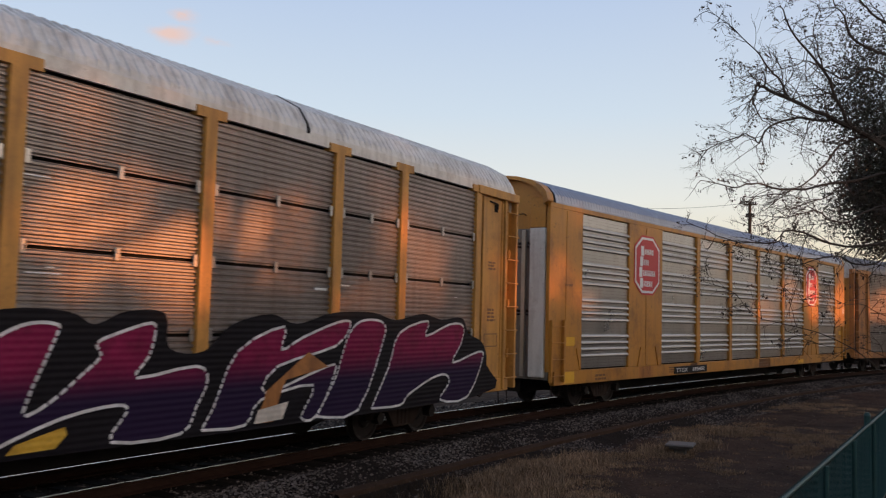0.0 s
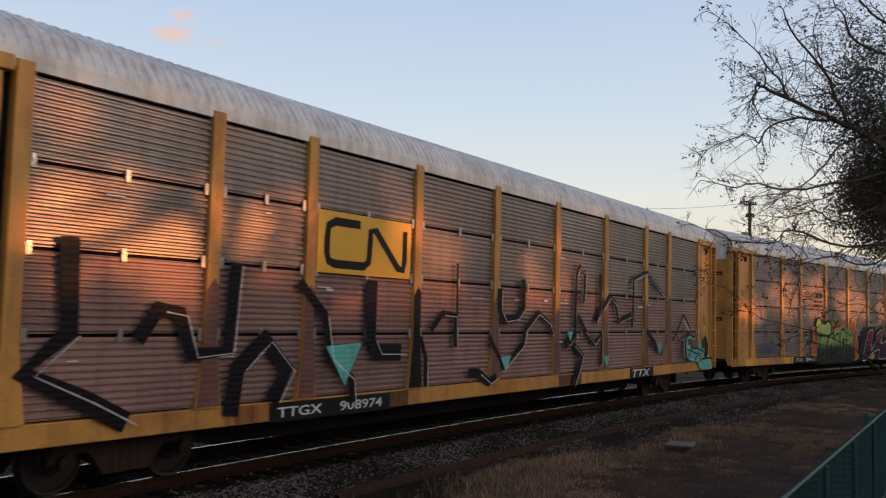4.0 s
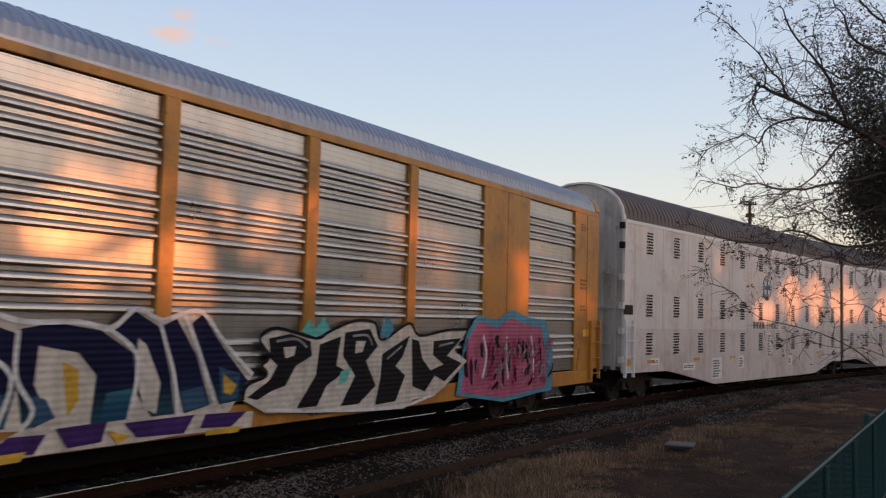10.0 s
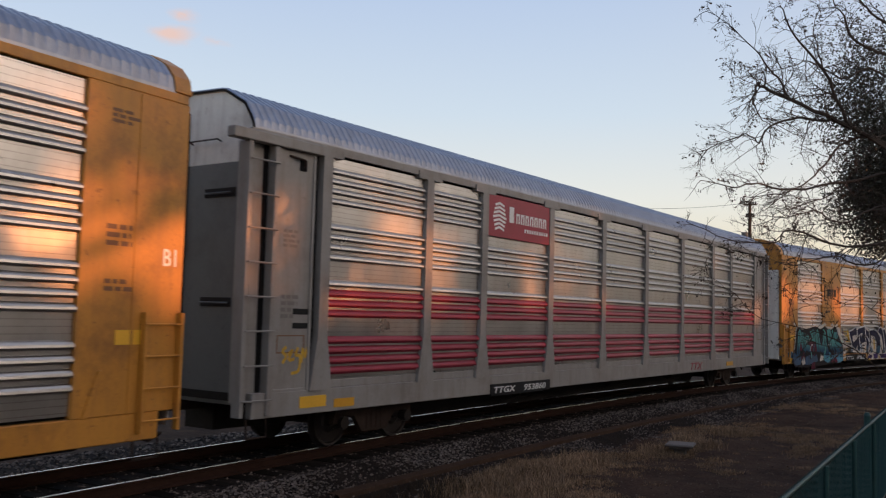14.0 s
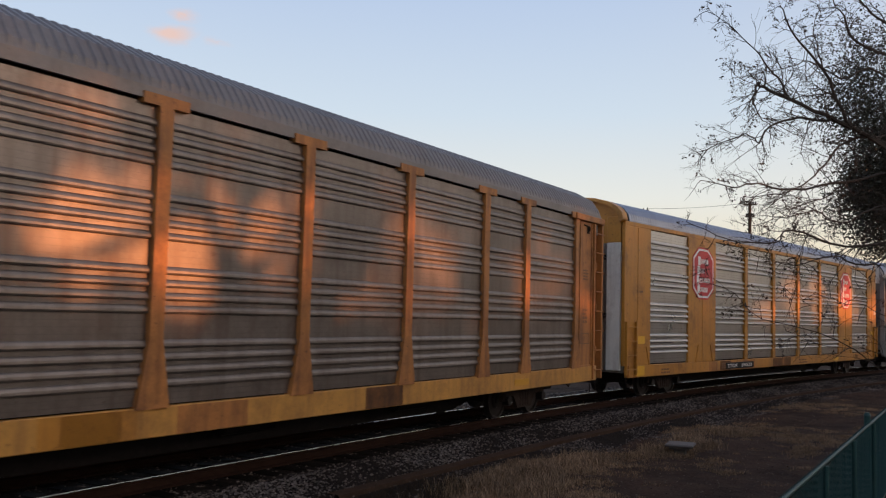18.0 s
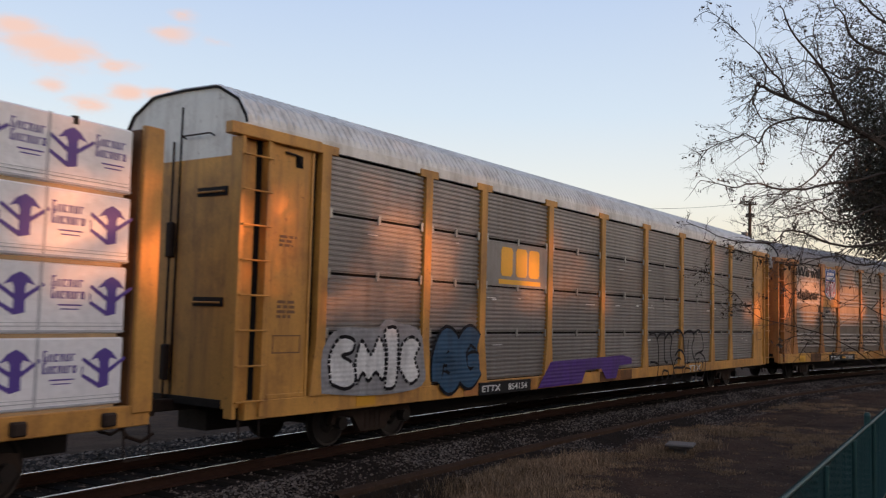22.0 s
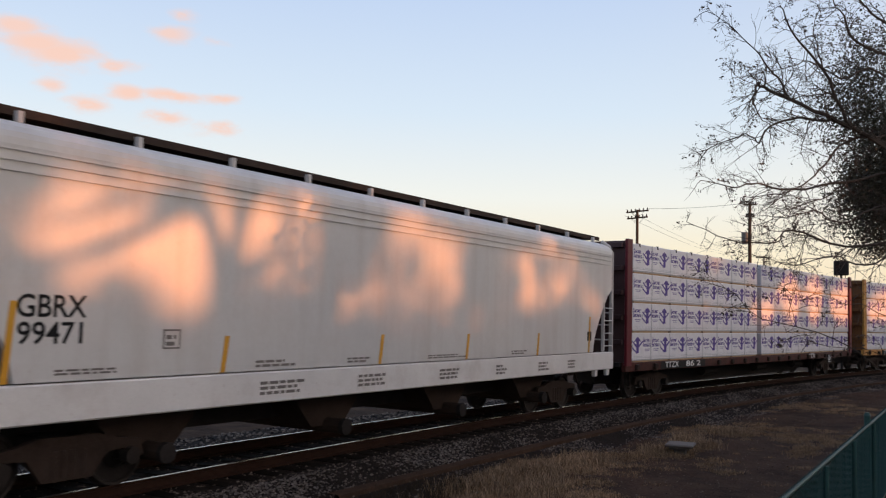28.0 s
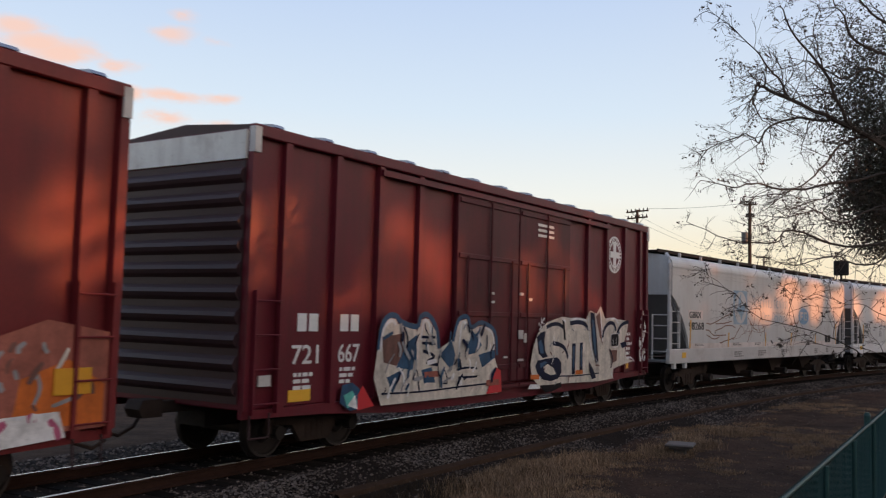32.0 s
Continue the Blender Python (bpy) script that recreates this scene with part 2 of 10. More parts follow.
M["hopper"] = mat("pale_grey_hopper_paint", (0.55, 0.535, 0.52), 0.42, 0, 0.08, 0.6, 14, 0.05, (0.32, 0.27, 0.24), 0.35, streak=2.5, grime=(0.36, 0.30, 0.26), grime_amount=0.35, grime_scale=0.6)
M["hopper_white"] = mat("white_sill_paint", (0.52, 0.49, 0.47), 0.5, 0, 0.15, grime=(0.26, 0.20, 0.165), grime_amount=0.55)
# hopper grey darkened in colour for the shade under the sloping ends
M["hopper_shade"] = mat("shaded_grey_hopper", (0.15, 0.15, 0.155), 0.55, 0, 0.15)
M["slogan_white"] = mat("soiled_slogan_paint", (0.40, 0.34, 0.29), 0.5, 0.1, 0.2, 1.0, 18, 0.06, (0.20, 0.14, 0.10), 0.6, grime=(0.16, 0.10, 0.07), grime_amount=0.6)
M["oxide_sill"] = mat("rusty_dark_sill_paint", (0.075, 0.022, 0.018), 0.6, 0, 0.35, 1.5, 22, 0.1, (0.03, 0.014, 0.011), 0.7, grime=(0.025, 0.013, 0.011), grime_amount=0.7, spec=0.2)
M["oxide_door"] = mat("sooty_oxide_door_paint", (0.085, 0.011, 0.017), 0.5, 0, 0.25, 0.8, 20, 0.08, (0.05, 0.010, 0.013), 0.6, spec=0.25, grime=(0.04, 0.011, 0.013), grime_amount=0.6, grime_scale=1.2)
M["door_pale"] = mat("soiled_pale_end_door", (0.50, 0.46, 0.41), 0.55, 0, 0.15, 0.8, 20, 0.06, (0.25, 0.19, 0.15), 0.5, grime=(0.20, 0.14, 0.11), grime_amount=0.6)
M["hopper_clean"] = mat("pale_hopper_paint", (0.63, 0.61, 0.595), 0.42, 0, 0.07, 0.6, 14, 0.05, (0.40, 0.34, 0.30), 0.3, streak=2.5, grime=(0.46, 0.40, 0.36), grime_amount=0.3, grime_scale=0.6)
M["hopper_sill"] = mat("fresh_sill_paint", (0.72, 0.69, 0.67), 0.5, 0, 0.10, grime=(0.42, 0.34, 0.30), grime_amount=0.4)
M["orange_bar"] = mat("orange_reflector_paint", (0.62, 0.30, 0.02), 0.4, 0, 0.15)
M["black"] = mat("black_grimy_steel", (0.026, 0.022, 0.021), 0.6, 0.1, 0.4, 3, 30, 0.1, spec=0.08)
M["brown_grime"] = mat("brown_grimy_steel", (0.042, 0.029, 0.024), 0.65, 0.1, 0.4, 3, 30, 0.1, spec=0.08)
# near-black colour that stands in for the shade inside openings
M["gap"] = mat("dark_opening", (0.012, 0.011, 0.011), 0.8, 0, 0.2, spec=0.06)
M["black_panel"] = mat("black_number_panel", (0.014, 0.014, 0.015), 0.5, 0, 0.2, spec=0.12)
M["bellows"] = mat("black_rubber_bellows", (0.012, 0.012, 0.013), 0.55, 0, 0.2)
M["wheel"] = mat("wheel_steel", (0.034, 0.028, 0.026), 0.5, 0.4, 0.3, spec=0.2)
M["rail_top"] = mat("polished_rail", (0.52, 0.51, 0.51), 0.26, 1.0, 0.08, 2, 40, 0.02)
# rail sides, ties and bed: own tones, darkened for the shade under cars
M["rail_side"] = mat("rusty_rail", (0.034, 0.017, 0.012), 0.75, 0.1, 0.3, 3, 40, 0.2, spec=0.06)
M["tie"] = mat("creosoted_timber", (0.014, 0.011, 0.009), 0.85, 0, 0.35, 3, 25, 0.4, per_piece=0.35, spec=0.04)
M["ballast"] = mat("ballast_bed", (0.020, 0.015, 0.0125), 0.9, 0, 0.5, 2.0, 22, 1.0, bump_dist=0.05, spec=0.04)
M["stone"] = mat("crushed_stone", (0.118, 0.093, 0.078), 0.8, 0, 0.5, 1.3, 9, 0.3, islands=0.9, spec=0.06)
M["stone_pale"] = mat("pale_crushed_stone", (0.115, 0.094, 0.082), 0.8, 0, 0.4, 1.3, 9, 0.3, islands=0.8, spec=0.06)
M["old_timber"] = mat("old_brown_timber", (0.055, 0.032, 0.021), 0.9, 0, 0.4, 3, 25, 0.4, spec=0.06)
M["straw"] = mat("pale_straw", (0.27, 0.18, 0.112), 0.85, 0, 0.4, 0.5, 5, 0.0, islands=0.7, spec=0.06)
M["stone_dark"] = mat("sooty_crushed_stone", (0.085, 0.066, 0.055), 0.8, 0, 0.5, 1.3, 9, 0.3, islands=0.9, spec=0.06)
M["dirt"] = mat("bare_earth", (0.048, 0.0275, 0.0185), 0.95, 0, 0.8, 0.7, 14, 1.0, (0.075, 0.046, 0.030), 0.8, streak=1.6, bump_dist=0.06, grime=(0.017, 0.010, 0.007), grime_amount=0.7, grime_scale=1.1, spec=0.06)
M["grass"] = mat("dry_grass", (0.27, 0.175, 0.105), 0.85, 0, 0.4, 0.5, 5, 0.0, islands=0.7, spec=0.06)
M["weeds"] = mat("dark_weeds", (0.050, 0.036, 0.024), 0.85, 0, 0.4, 0.5, 5, 0.0, spec=0.06)
M["concrete"] = mat("weathered_concrete", (0.13, 0.11, 0.095), 0.85, 0, 0.25, 4, 40, 0.3, grime=(0.08, 0.065, 0.055), grime_amount=0.5, grime_scale=3.0)
M["fence"] = mat("green_vinyl_fence", (0.026, 0.066, 0.061), 0.45, 0, 0.2, 3, 30, 0.05, spec=0.2)
M["slat"] = mat("green_fence_slat", (0.0045, 0.016, 0.0155), 0.5, 0, 0.25, 3, 30, 0.05, per_piece=0.25, spec=0.2)
M["bark"] = mat("dark_bark", (0.075, 0.058, 0.048), 0.9, 0, 0.4, 6, 40, 0.6, spec=0.06)
M["leaf"] = mat("dull_green_leaf", (0.052, 0.047, 0.031), 0.6, 0, 0.4, 2, 12, 0.0, islands=0.5)
M["leaf_brown"] = mat("withered_leaf", (0.055, 0.036, 0.024), 0.7, 0, 0.5, 2, 12, 0.0)
M["pole"] = mat("weathered_pole_timber", (0.085, 0.055, 0.038), 0.85, 0, 0.3, 3, 30, 0.3, spec=0.06)
M["wrap"] = mat("white_lumber_wrap", (0.78, 0.76, 0.78), 0.36, 0, 0.09, 2.2, 9, 0.7, bump_dist=0.03)
M["wrap_end"] = mat("grey_wrap_end", (0.42, 0.42, 0.45), 0.4, 0, 0.12, 3.0, 8, 0.7, bump_dist=0.03)
M["print"] = mat("violet_print", (0.085, 0.045, 0.27), 0.5, 0, 0.12)
M["timber"] = mat("sawn_timber", (0.50, 0.34, 0.19), 0.8, 0, 0.2, 3, 30, 0.2)
M["faint"] = mat("stencil_print", (0.16, 0.14, 0.13), 0.6, 0, 0.2)
M["faint_brown"] = mat("brown_stencil_print", (0.17, 0.08, 0.035), 0.6, 0, 0.2)
M["faded_blue"] = mat("faded_blue_print", (0.24, 0.345, 0.44), 0.55, 0, 0.3, 2, 10, 0, grime=(0.42, 0.42, 0.42), grime_amount=0.75, grime_scale=2.0)
M["oval_blue"] = mat("worn_blue_oval_paint", (0.17, 0.31, 0.46), 0.55, 0, 0.25, 2, 10, 0, grime=(0.28, 0.36, 0.43), grime_amount=0.5, grime_scale=2.0)
M["rust_line"] = mat("rust_scratches", (0.19, 0.085, 0.05), 0.8, 0, 0.4, 2, 12, 0)
M["bulkhead_brown"] = mat("sooty_brown_yellow_paint", (0.17, 0.075, 0.028), 0.65, 0, 0.3, 1.0, 25, 0.1, (0.06, 0.03, 0.02), 0.7, grime=(0.035, 0.02, 0.015), grime_amount=0.8, spec=0.2)
M["mark_white"] = mat("white_stencil", (0.70, 0.69, 0.67), 0.55, 0, 0.12, 3, 20, 0)
for key, c in (("g_black", (0.012, 0.010, 0.013)), ("g_white", (0.74, 0.72, 0.71)), ("g_magenta", (0.40, 0.03, 0.13)), ("g_purple", (0.055, 0.022, 0.12)), ("g_green", (0.03, 0.17, 0.05)),
               ("g_lime", (0.36, 0.50, 0.11)), ("g_flame", (0.60, 0.14, 0.02)), ("g_teal", (0.12, 0.50, 0.42)), ("g_navy", (0.010, 0.014, 0.040)), ("g_pink", (0.46, 0.10, 0.19)),
               ("g_sky", (0.07, 0.28, 0.40)), ("g_violet", (0.075, 0.022, 0.20)), ("g_brown", (0.17, 0.075, 0.06)), ("g_rust", (0.33, 0.10, 0.07)), ("g_grey", (0.30, 0.29, 0.30)), ("g_blue", (0.022, 0.075, 0.15)), ("g_maroon", (0.11, 0.013, 0.032)), ("g_ember", (0.42, 0.06, 0.022)),
               ("g_yellow", (0.62, 0.36, 0.04)), ("g_cream", (0.64, 0.57, 0.49))):
    worn = tuple(0.5 * v + 0.003 for v in c)
    gloss = 0.10 if max(c) < 0.13 else 0.35
    M[key] = mat("spray_paint_" + key[2:], c, 0.5, 0, 0.3, 2.2, 20, 0.03, spec=gloss, ribs=0.082, dirt=tuple(0.6 * v + 0.003 for v in c), dirt_amount=0.7, grime=worn, grime_amount=0.75, grime_scale=2.6)
    M["f" + key[1:]] = mat("flat_spray_paint_" + key[2:], c, 0.5, 0, 0.3, 2.2, 20, 0.03, spec=gloss, dirt=tuple(0.6 * v + 0.003 for v in c), dirt_amount=0.7, grime=worn, grime_amount=0.8, grime_scale=2.6)


def fade(name, low, high, z0, z1):
    """Spray paint that blends from one colour to another up the side."""
    m = mat(name, high, 0.5, 0, 0.3, 2.2, 20, 0.03, spec=0.12, ribs=0.082, grime=tuple(0.5 * v + 0.003 for v in high), grime_amount=0.7, grime_scale=2.6)
    nt = m.node_tree
    N, L = nt.nodes.new, nt.links.new
    b = nt.nodes["Principled BSDF"]
    co = N("ShaderNodeTexCoord")
    sep = N("ShaderNodeSeparateXYZ")
    L(co.outputs["Object"], sep.inputs[0])
    r = N("ShaderNodeMapRange")
    r.interpolation_type = "SMOOTHSTEP"
    r.inputs["From Min"].default_value, r.inputs["From Max"].default_value = z0, z1
    L(sep.outputs["Z"], r.inputs["Value"])
    src = b.inputs["Base Color"].links[0].from_socket
    mx = N("ShaderNodeMixRGB")
    L(r.outputs[0], mx.inputs[0])
    mx.inputs[1].default_value = (*low, 1)
    L(src, mx.inputs[2])
    L(mx.outputs[0], b.inputs["Base Color"])
    return m


M["g_mag_fade"] = fade("spray_paint_magenta_to_purple", (0.020, 0.010, 0.036), (0.21, 0.012, 0.058), 1.18, 1.72)
M["g_green_fade"] = fade("spray_paint_dark_green_to_lime", (0.006, 0.030, 0.018), (0.24, 0.38, 0.11), 1.2, 1.6)
M["g_teal_fade"] = fade("spray_paint_blue_to_teal", (0.014, 0.062, 0.12), (0.085, 0.27, 0.26), 1.1, 1.6)
M["g_navy_fade"] = fade("spray_paint_teal_to_navy", (0.018, 0.055, 0.075), (0.008, 0.009, 0.040), 0.95, 1.45)


# ---- mesh helpers ----
def mesh_of(name, bm, material=None):
    me = bpy.data.meshes.new(name)
    bm.to_mesh(me)
    bm.free()
    if material:
        me.materials.append(material)
    return me


def part(name, bm, material, parent, label=""):
    """Links a bmesh (or a ready mesh) as one mesh object under a thing or a part."""
    me = bm if isinstance(bm, bpy.types.Mesh) else mesh_of(name, bm, material)
    ob = new(name, me)
    ob.parent = parent
    if label:
        ob["label"] = label
    return ob


def thing(name, label, category, group="", kind="", m=None):
    ob = new(name)
    ob.empty_display_size = 0.2
    tagged(ob, label, category, group, kind)
    if m is not None:
        ob.matrix_basis = m
    return ob


def solid(name, bm, material, label, category, group="", kind="", m=None):
    ob = new(name, mesh_of(name, bm, material))
    tagged(ob, label, category, group, kind)
    if m is not None:
        ob.matrix_basis = m
    return ob


def box(bm, x0, x1, y0, y1, z0, z1):
    v = [bm.verts.new((x, y, z)) for z in (z0, z1) for x, y in ((x0, y0), (x1, y0), (x1, y1), (x0, y1))]
    for f in ((3, 2, 1, 0), (4, 5, 6, 7), (0, 1, 5, 4), (1, 2, 6, 5), (2, 3, 7, 6), (3, 0, 4, 7)):
        bm.faces.new([v[i] for i in f])
    return bm


def boxed(*a, bevel=0.0):
    bm = box(bmesh.new(), *a)
    if bevel:
        bmesh.ops.bevel(bm, geom=bm.edges[:], offset=bevel, segments=1, affect="EDGES")
    return bm


def prism(bm, pts, y0, y1):
    """A plate in the x-z plane, from y0 (front, facing -y) to y1."""
    a = [bm.verts.new((x, y0, z)) for x, z in pts]
    b = [bm.verts.new((x, y1, z)) for x, z in pts]
    n = len(pts)
    area = sum(pts[i][0] * pts[(i + 1) % n][1] - pts[(i + 1) % n][0] * pts[i][1] for i in range(n))
    if area < 0:
        a.reverse(), b.reverse()
    bm.faces.new(a)
    bm.faces.new(b[::-1])
    for i in range(n):
        bm.faces.new((a[i], b[i], b[(i + 1) % n], a[(i + 1) % n]))
    return bm


def sweep_x(bm, profile, x0, x1, closed=False):
    """Pulls a (y, z) profile from x0 to x1."""
    a = [bm.verts.new((x0, y, z)) for y, z in profile]
    b = [bm.verts.new((x1, y, z)) for y, z in profile]
    n = len(profile)
    for i in range(n if closed else n - 1):
        bm.faces.new((a[i], b[i], b[(i + 1) % n], a[(i + 1) % n]))
    if closed:
        bm.faces.new(a)
        bm.faces.new(b[::-1])
    return bm


def tube(bm, pts, r, seg=6, taper=None):
    rings = []
    for i, p in enumerate(pts):
        p = Vector(p)
        d = (Vector(pts[min(i + 1, len(pts) - 1)]) - Vector(pts[max(i - 1, 0)])).normalized()
        u = d.cross(Vector((0.13, 0.31, 0.94)))
        u = u.normalized() if u.length > 1e-4 else Vector((1, 0, 0))
        w = d.cross(u)
        rad = r if taper is None else taper[i]
        rings.append([bm.verts.new(p + (u * math.cos(k * math.tau / seg) + w * math.sin(k * math.tau / seg)) * rad) for k in range(seg)])
    for a, b in zip(rings, rings[1:]):
        for k in range(seg):
            bm.faces.new((a[k], a[(k + 1) % seg], b[(k + 1) % seg], b[k]))
    if len(rings[0]) > 2:
        bm.faces.new(rings[0][::-1])
        bm.faces.new(rings[-1])
    return bm


def disc(bm, x, y, z, r, depth, seg=28, axis="y"):
    pts = [(x + r * math.cos(k * math.tau / seg), z + r * math.sin(k * math.tau / seg)) for k in range(seg)]
    return prism(bm, pts, y, y + depth)


def ribbon(bm, pts, w, y):
    """A painted stroke in the x-z plane at y, 2 mm thick."""
    n = len(pts)
    L, R = [], []
    for i, p in enumerate(pts):
        a, b = pts[max(i - 1, 0)], pts[min(i + 1, n - 1)]
        dx, dz = b[0] - a[0], b[1] - a[1]
        d = math.hypot(dx, dz) or 1
        L.append((p[0] - dz / d * w / 2, p[1] + dx / d * w / 2))
        R.append((p[0] + dz / d * w / 2, p[1] - dx / d * w / 2))
    lv = [bm.verts.new((x, y, z)) for x, z in L]
    rv = [bm.verts.new((x, y, z)) for x, z in R]
    for i in range(n - 1):
        bm.faces.new((lv[i], rv[i], rv[i + 1], lv[i + 1]))
    return bm


def smooth_line(pts, n=6):
    """A rounded line through the points."""
    out = []
    P = [pts[0], *pts, pts[-1]]
    for i in range(1, len(P) - 2):
        p0, p1, p2, p3 = P[i - 1], P[i], P[i + 1], P[i + 2]
        for k in range(n):
            t = k / n
            out.append(tuple(0.5 * (2 * p1[j] + (p2[j] - p0[j]) * t + (2 * p0[j] - 5 * p1[j] + 4 * p2[j] - p3[j]) * t * t + (3 * p1[j] - p0[j] - 3 * p2[j] + p3[j]) * t ** 3) for j in (0, 1)))
    out.append(tuple(pts[-1]))
    return out


def plate(pts, y, depth=0.004):
    return prism(bmesh.new(), pts, y - depth, y)


def words(text, x, z, height, y, material, parent, width=None, shear=0.0, name="lettering", label="", bold=0.012):
    """Lettering in the x-z plane, read from the -y side; x, z: its lower left corner."""
    cu = bpy.data.curves.new("lettering", "FONT")
    cu.body, cu.size, cu.shear, cu.extrude, cu.resolution_u, cu.offset = text, 1.0, shear, 0.002, 3, bold
    tmp = new("lettering", cu)
    dg = bpy.context.evaluated_depsgraph_get()
    me = bpy.data.meshes.new_from_object(tmp.evaluated_get(dg))
    bpy.data.objects.remove(tmp)
    bpy.data.curves.remove(cu)
    xs = [v.co.x for v in me.vertices]
    ys = [v.co.y for v in me.vertices]
    sx = (width / (max(xs) - min(xs))) if width else height / 0.70
    sy = height / 0.70
    x_min = min(xs)
    for v in me.vertices:
        a, b, c = v.co
        v.co = (x + (a - x_min) * sx, y - c, z + b * sy)
    me.materials.clear()
    me.materials.append(material)
    ob = new(name, me)
    ob.parent = parent
    if label:
        ob["label"] = label
    return ob


def bars(spec, y, material, parent, name="stencil", label=""):
    """Unreadable stencilling as plain bars: rows of (x0, x1, z, height)."""
    bm = bmesh.new()
    for x0, x1, z, h in spec:
        prism(bm, [(x0, z), (x1, z), (x1, z + h), (x0, z + h)], y - 0.003, y)
    ob = part(name, bm, material, parent, label)
    if len(spec) > 1:
        ob["kind"] = "stuff"
    return ob


def text_block(x0, x1, z0, z1, rows, rng, fill=0.8):
    out = []
    step = (z1 - z0) / rows
    for i in range(rows):
        x = x0
        end = x0 + (x1 - x0) * rng.uniform(fill * 0.8, 1)
        while x < end - 0.02:
            w = min(rng.uniform(0.06, 0.2), end - x)
            out.append((x, x + w, z0 + i * step, step * 0.6))
            x += w + 0.035
    return out


# ---- the line: straight, then a curve to the right ----
D0, S0, K0, S1 = 10.385, 7.062, 0.0053406, 82.0
SPEED = 10.75


def line_at(s):
    """The track's centre at s metres along it: x, y and heading in radians."""
    if s <= S0:
        return s, D0, 0.0
    u = min(s, S1) - S0
    x, y, th = S0 + math.sin(K0 * u) / K0, D0 - (1 - math.cos(K0 * u)) / K0, -K0 * u
    if s > S1:
        x, y = x + (s - S1) * math.cos(th), y + (s - S1) * math.sin(th)
    return x, y, th


def beside(s, side, z):
    x, y, th = line_at(s)
    return Vector((x - side * math.sin(th), y + side * math.cos(th), z))


def along(bm, profile, s0, s1, step=2.0, closed=True):
    """Sweeps a (side, z) profile along the line."""
    n = max(int((s1 - s0) / step), 1)
    rings = [[bm.verts.new(beside(s0 + (s1 - s0) * i / n, a, z)) for a, z in profile] for i in range(n + 1)]
    m = len(profile)
    for a, b in zip(rings, rings[1:]):
        for k in range(m if closed else m - 1):
            bm.faces.new((a[k], a[(k + 1) % m], b[(k + 1) % m], b[k]))
    bmesh.ops.recalc_face_normals(bm, faces=bm.faces[:])
    return bm


GROUND = -0.60


def ground_height(x, y):
    h = GROUND + 0.10 * noise.noise(Vector((x * 0.16, y * 0.16, 0.0))) + 0.035 * noise.noise(Vector((x * 0.9, y * 0.9, 3.0)))
    # rises a little to the path behind the fence
    h += 0.75 * max(0.0, min(1.0, (0.6 - y) / 3.0)) if -30 < y < 0.6 and x < 8 else 0.0
    return h


def build_ground():
    def steps(lo, hi, near0, near1, fine, far):
        out = [lo]
        while out[-1] < hi:
            d = max(near0 - out[-1], out[-1] - near1, 0.0)
            out.append(out[-1] + fine + d * far)
        return out
    xs = steps(-2500, 3000, 4, 45, 0.35, 0.18)
    ys = steps(-2500, 3000, -1, 14, 0.35, 0.18)
    verts = [(x, y, ground_height(x, y)) for y in ys for x in xs]
    w = len(xs)
    faces = [(j * w + i, j * w + i + 1, (j + 1) * w + i + 1, (j + 1) * w + i) for j in range(len(ys) - 1) for i in range(w - 1)]
    me = bpy.data.meshes.new("ground")
    me.from_pydata(verts, [], faces)
    me.materials.append(M["dirt"])
    me.polygons.foreach_set("use_smooth", [True] * len(faces))
    tagged(new("ground", me), "bare brown earth with dry grass beside the track", "ground", kind="structure")
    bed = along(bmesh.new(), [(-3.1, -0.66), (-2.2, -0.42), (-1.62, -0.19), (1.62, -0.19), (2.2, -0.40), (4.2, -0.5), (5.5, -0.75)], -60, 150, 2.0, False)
    tagged(new("ballast", mesh_of("ballast", bed, M["ballast"])), "crushed-stone ballast bed under the rails, coloured darker for shade", "ballast", kind="structure")


def build_rails():
    base = [(-0.07, -0.172), (0.07, -0.172), (0.07, -0.158), (0.012, -0.135), (0.012, -0.05), (0.035, -0.036), (0.035, -0.006), (-0.035, -0.006), (-0.035, -0.036), (-0.012, -0.05), (-0.012, -0.135), (-0.07, -0.158)]
    for side in (-0.755, 0.755):
        t = thing("rail", "rusty steel rail with a polished running surface", "rail", "rails of the line", "structure")
        part("rail_web", along(bmesh.new(), [(side + a, z) for a, z in base], -60, 150, 2.0), M["rail_side"], t)
        part("running_surface", along(bmesh.new(), [(side - 0.024, -0.006), (side + 0.024, -0.006), (side + 0.018, 0.0), (side - 0.018, 0.0)], -60, 150, 2.0), M["rail_top"], t, "polished steel running surface")


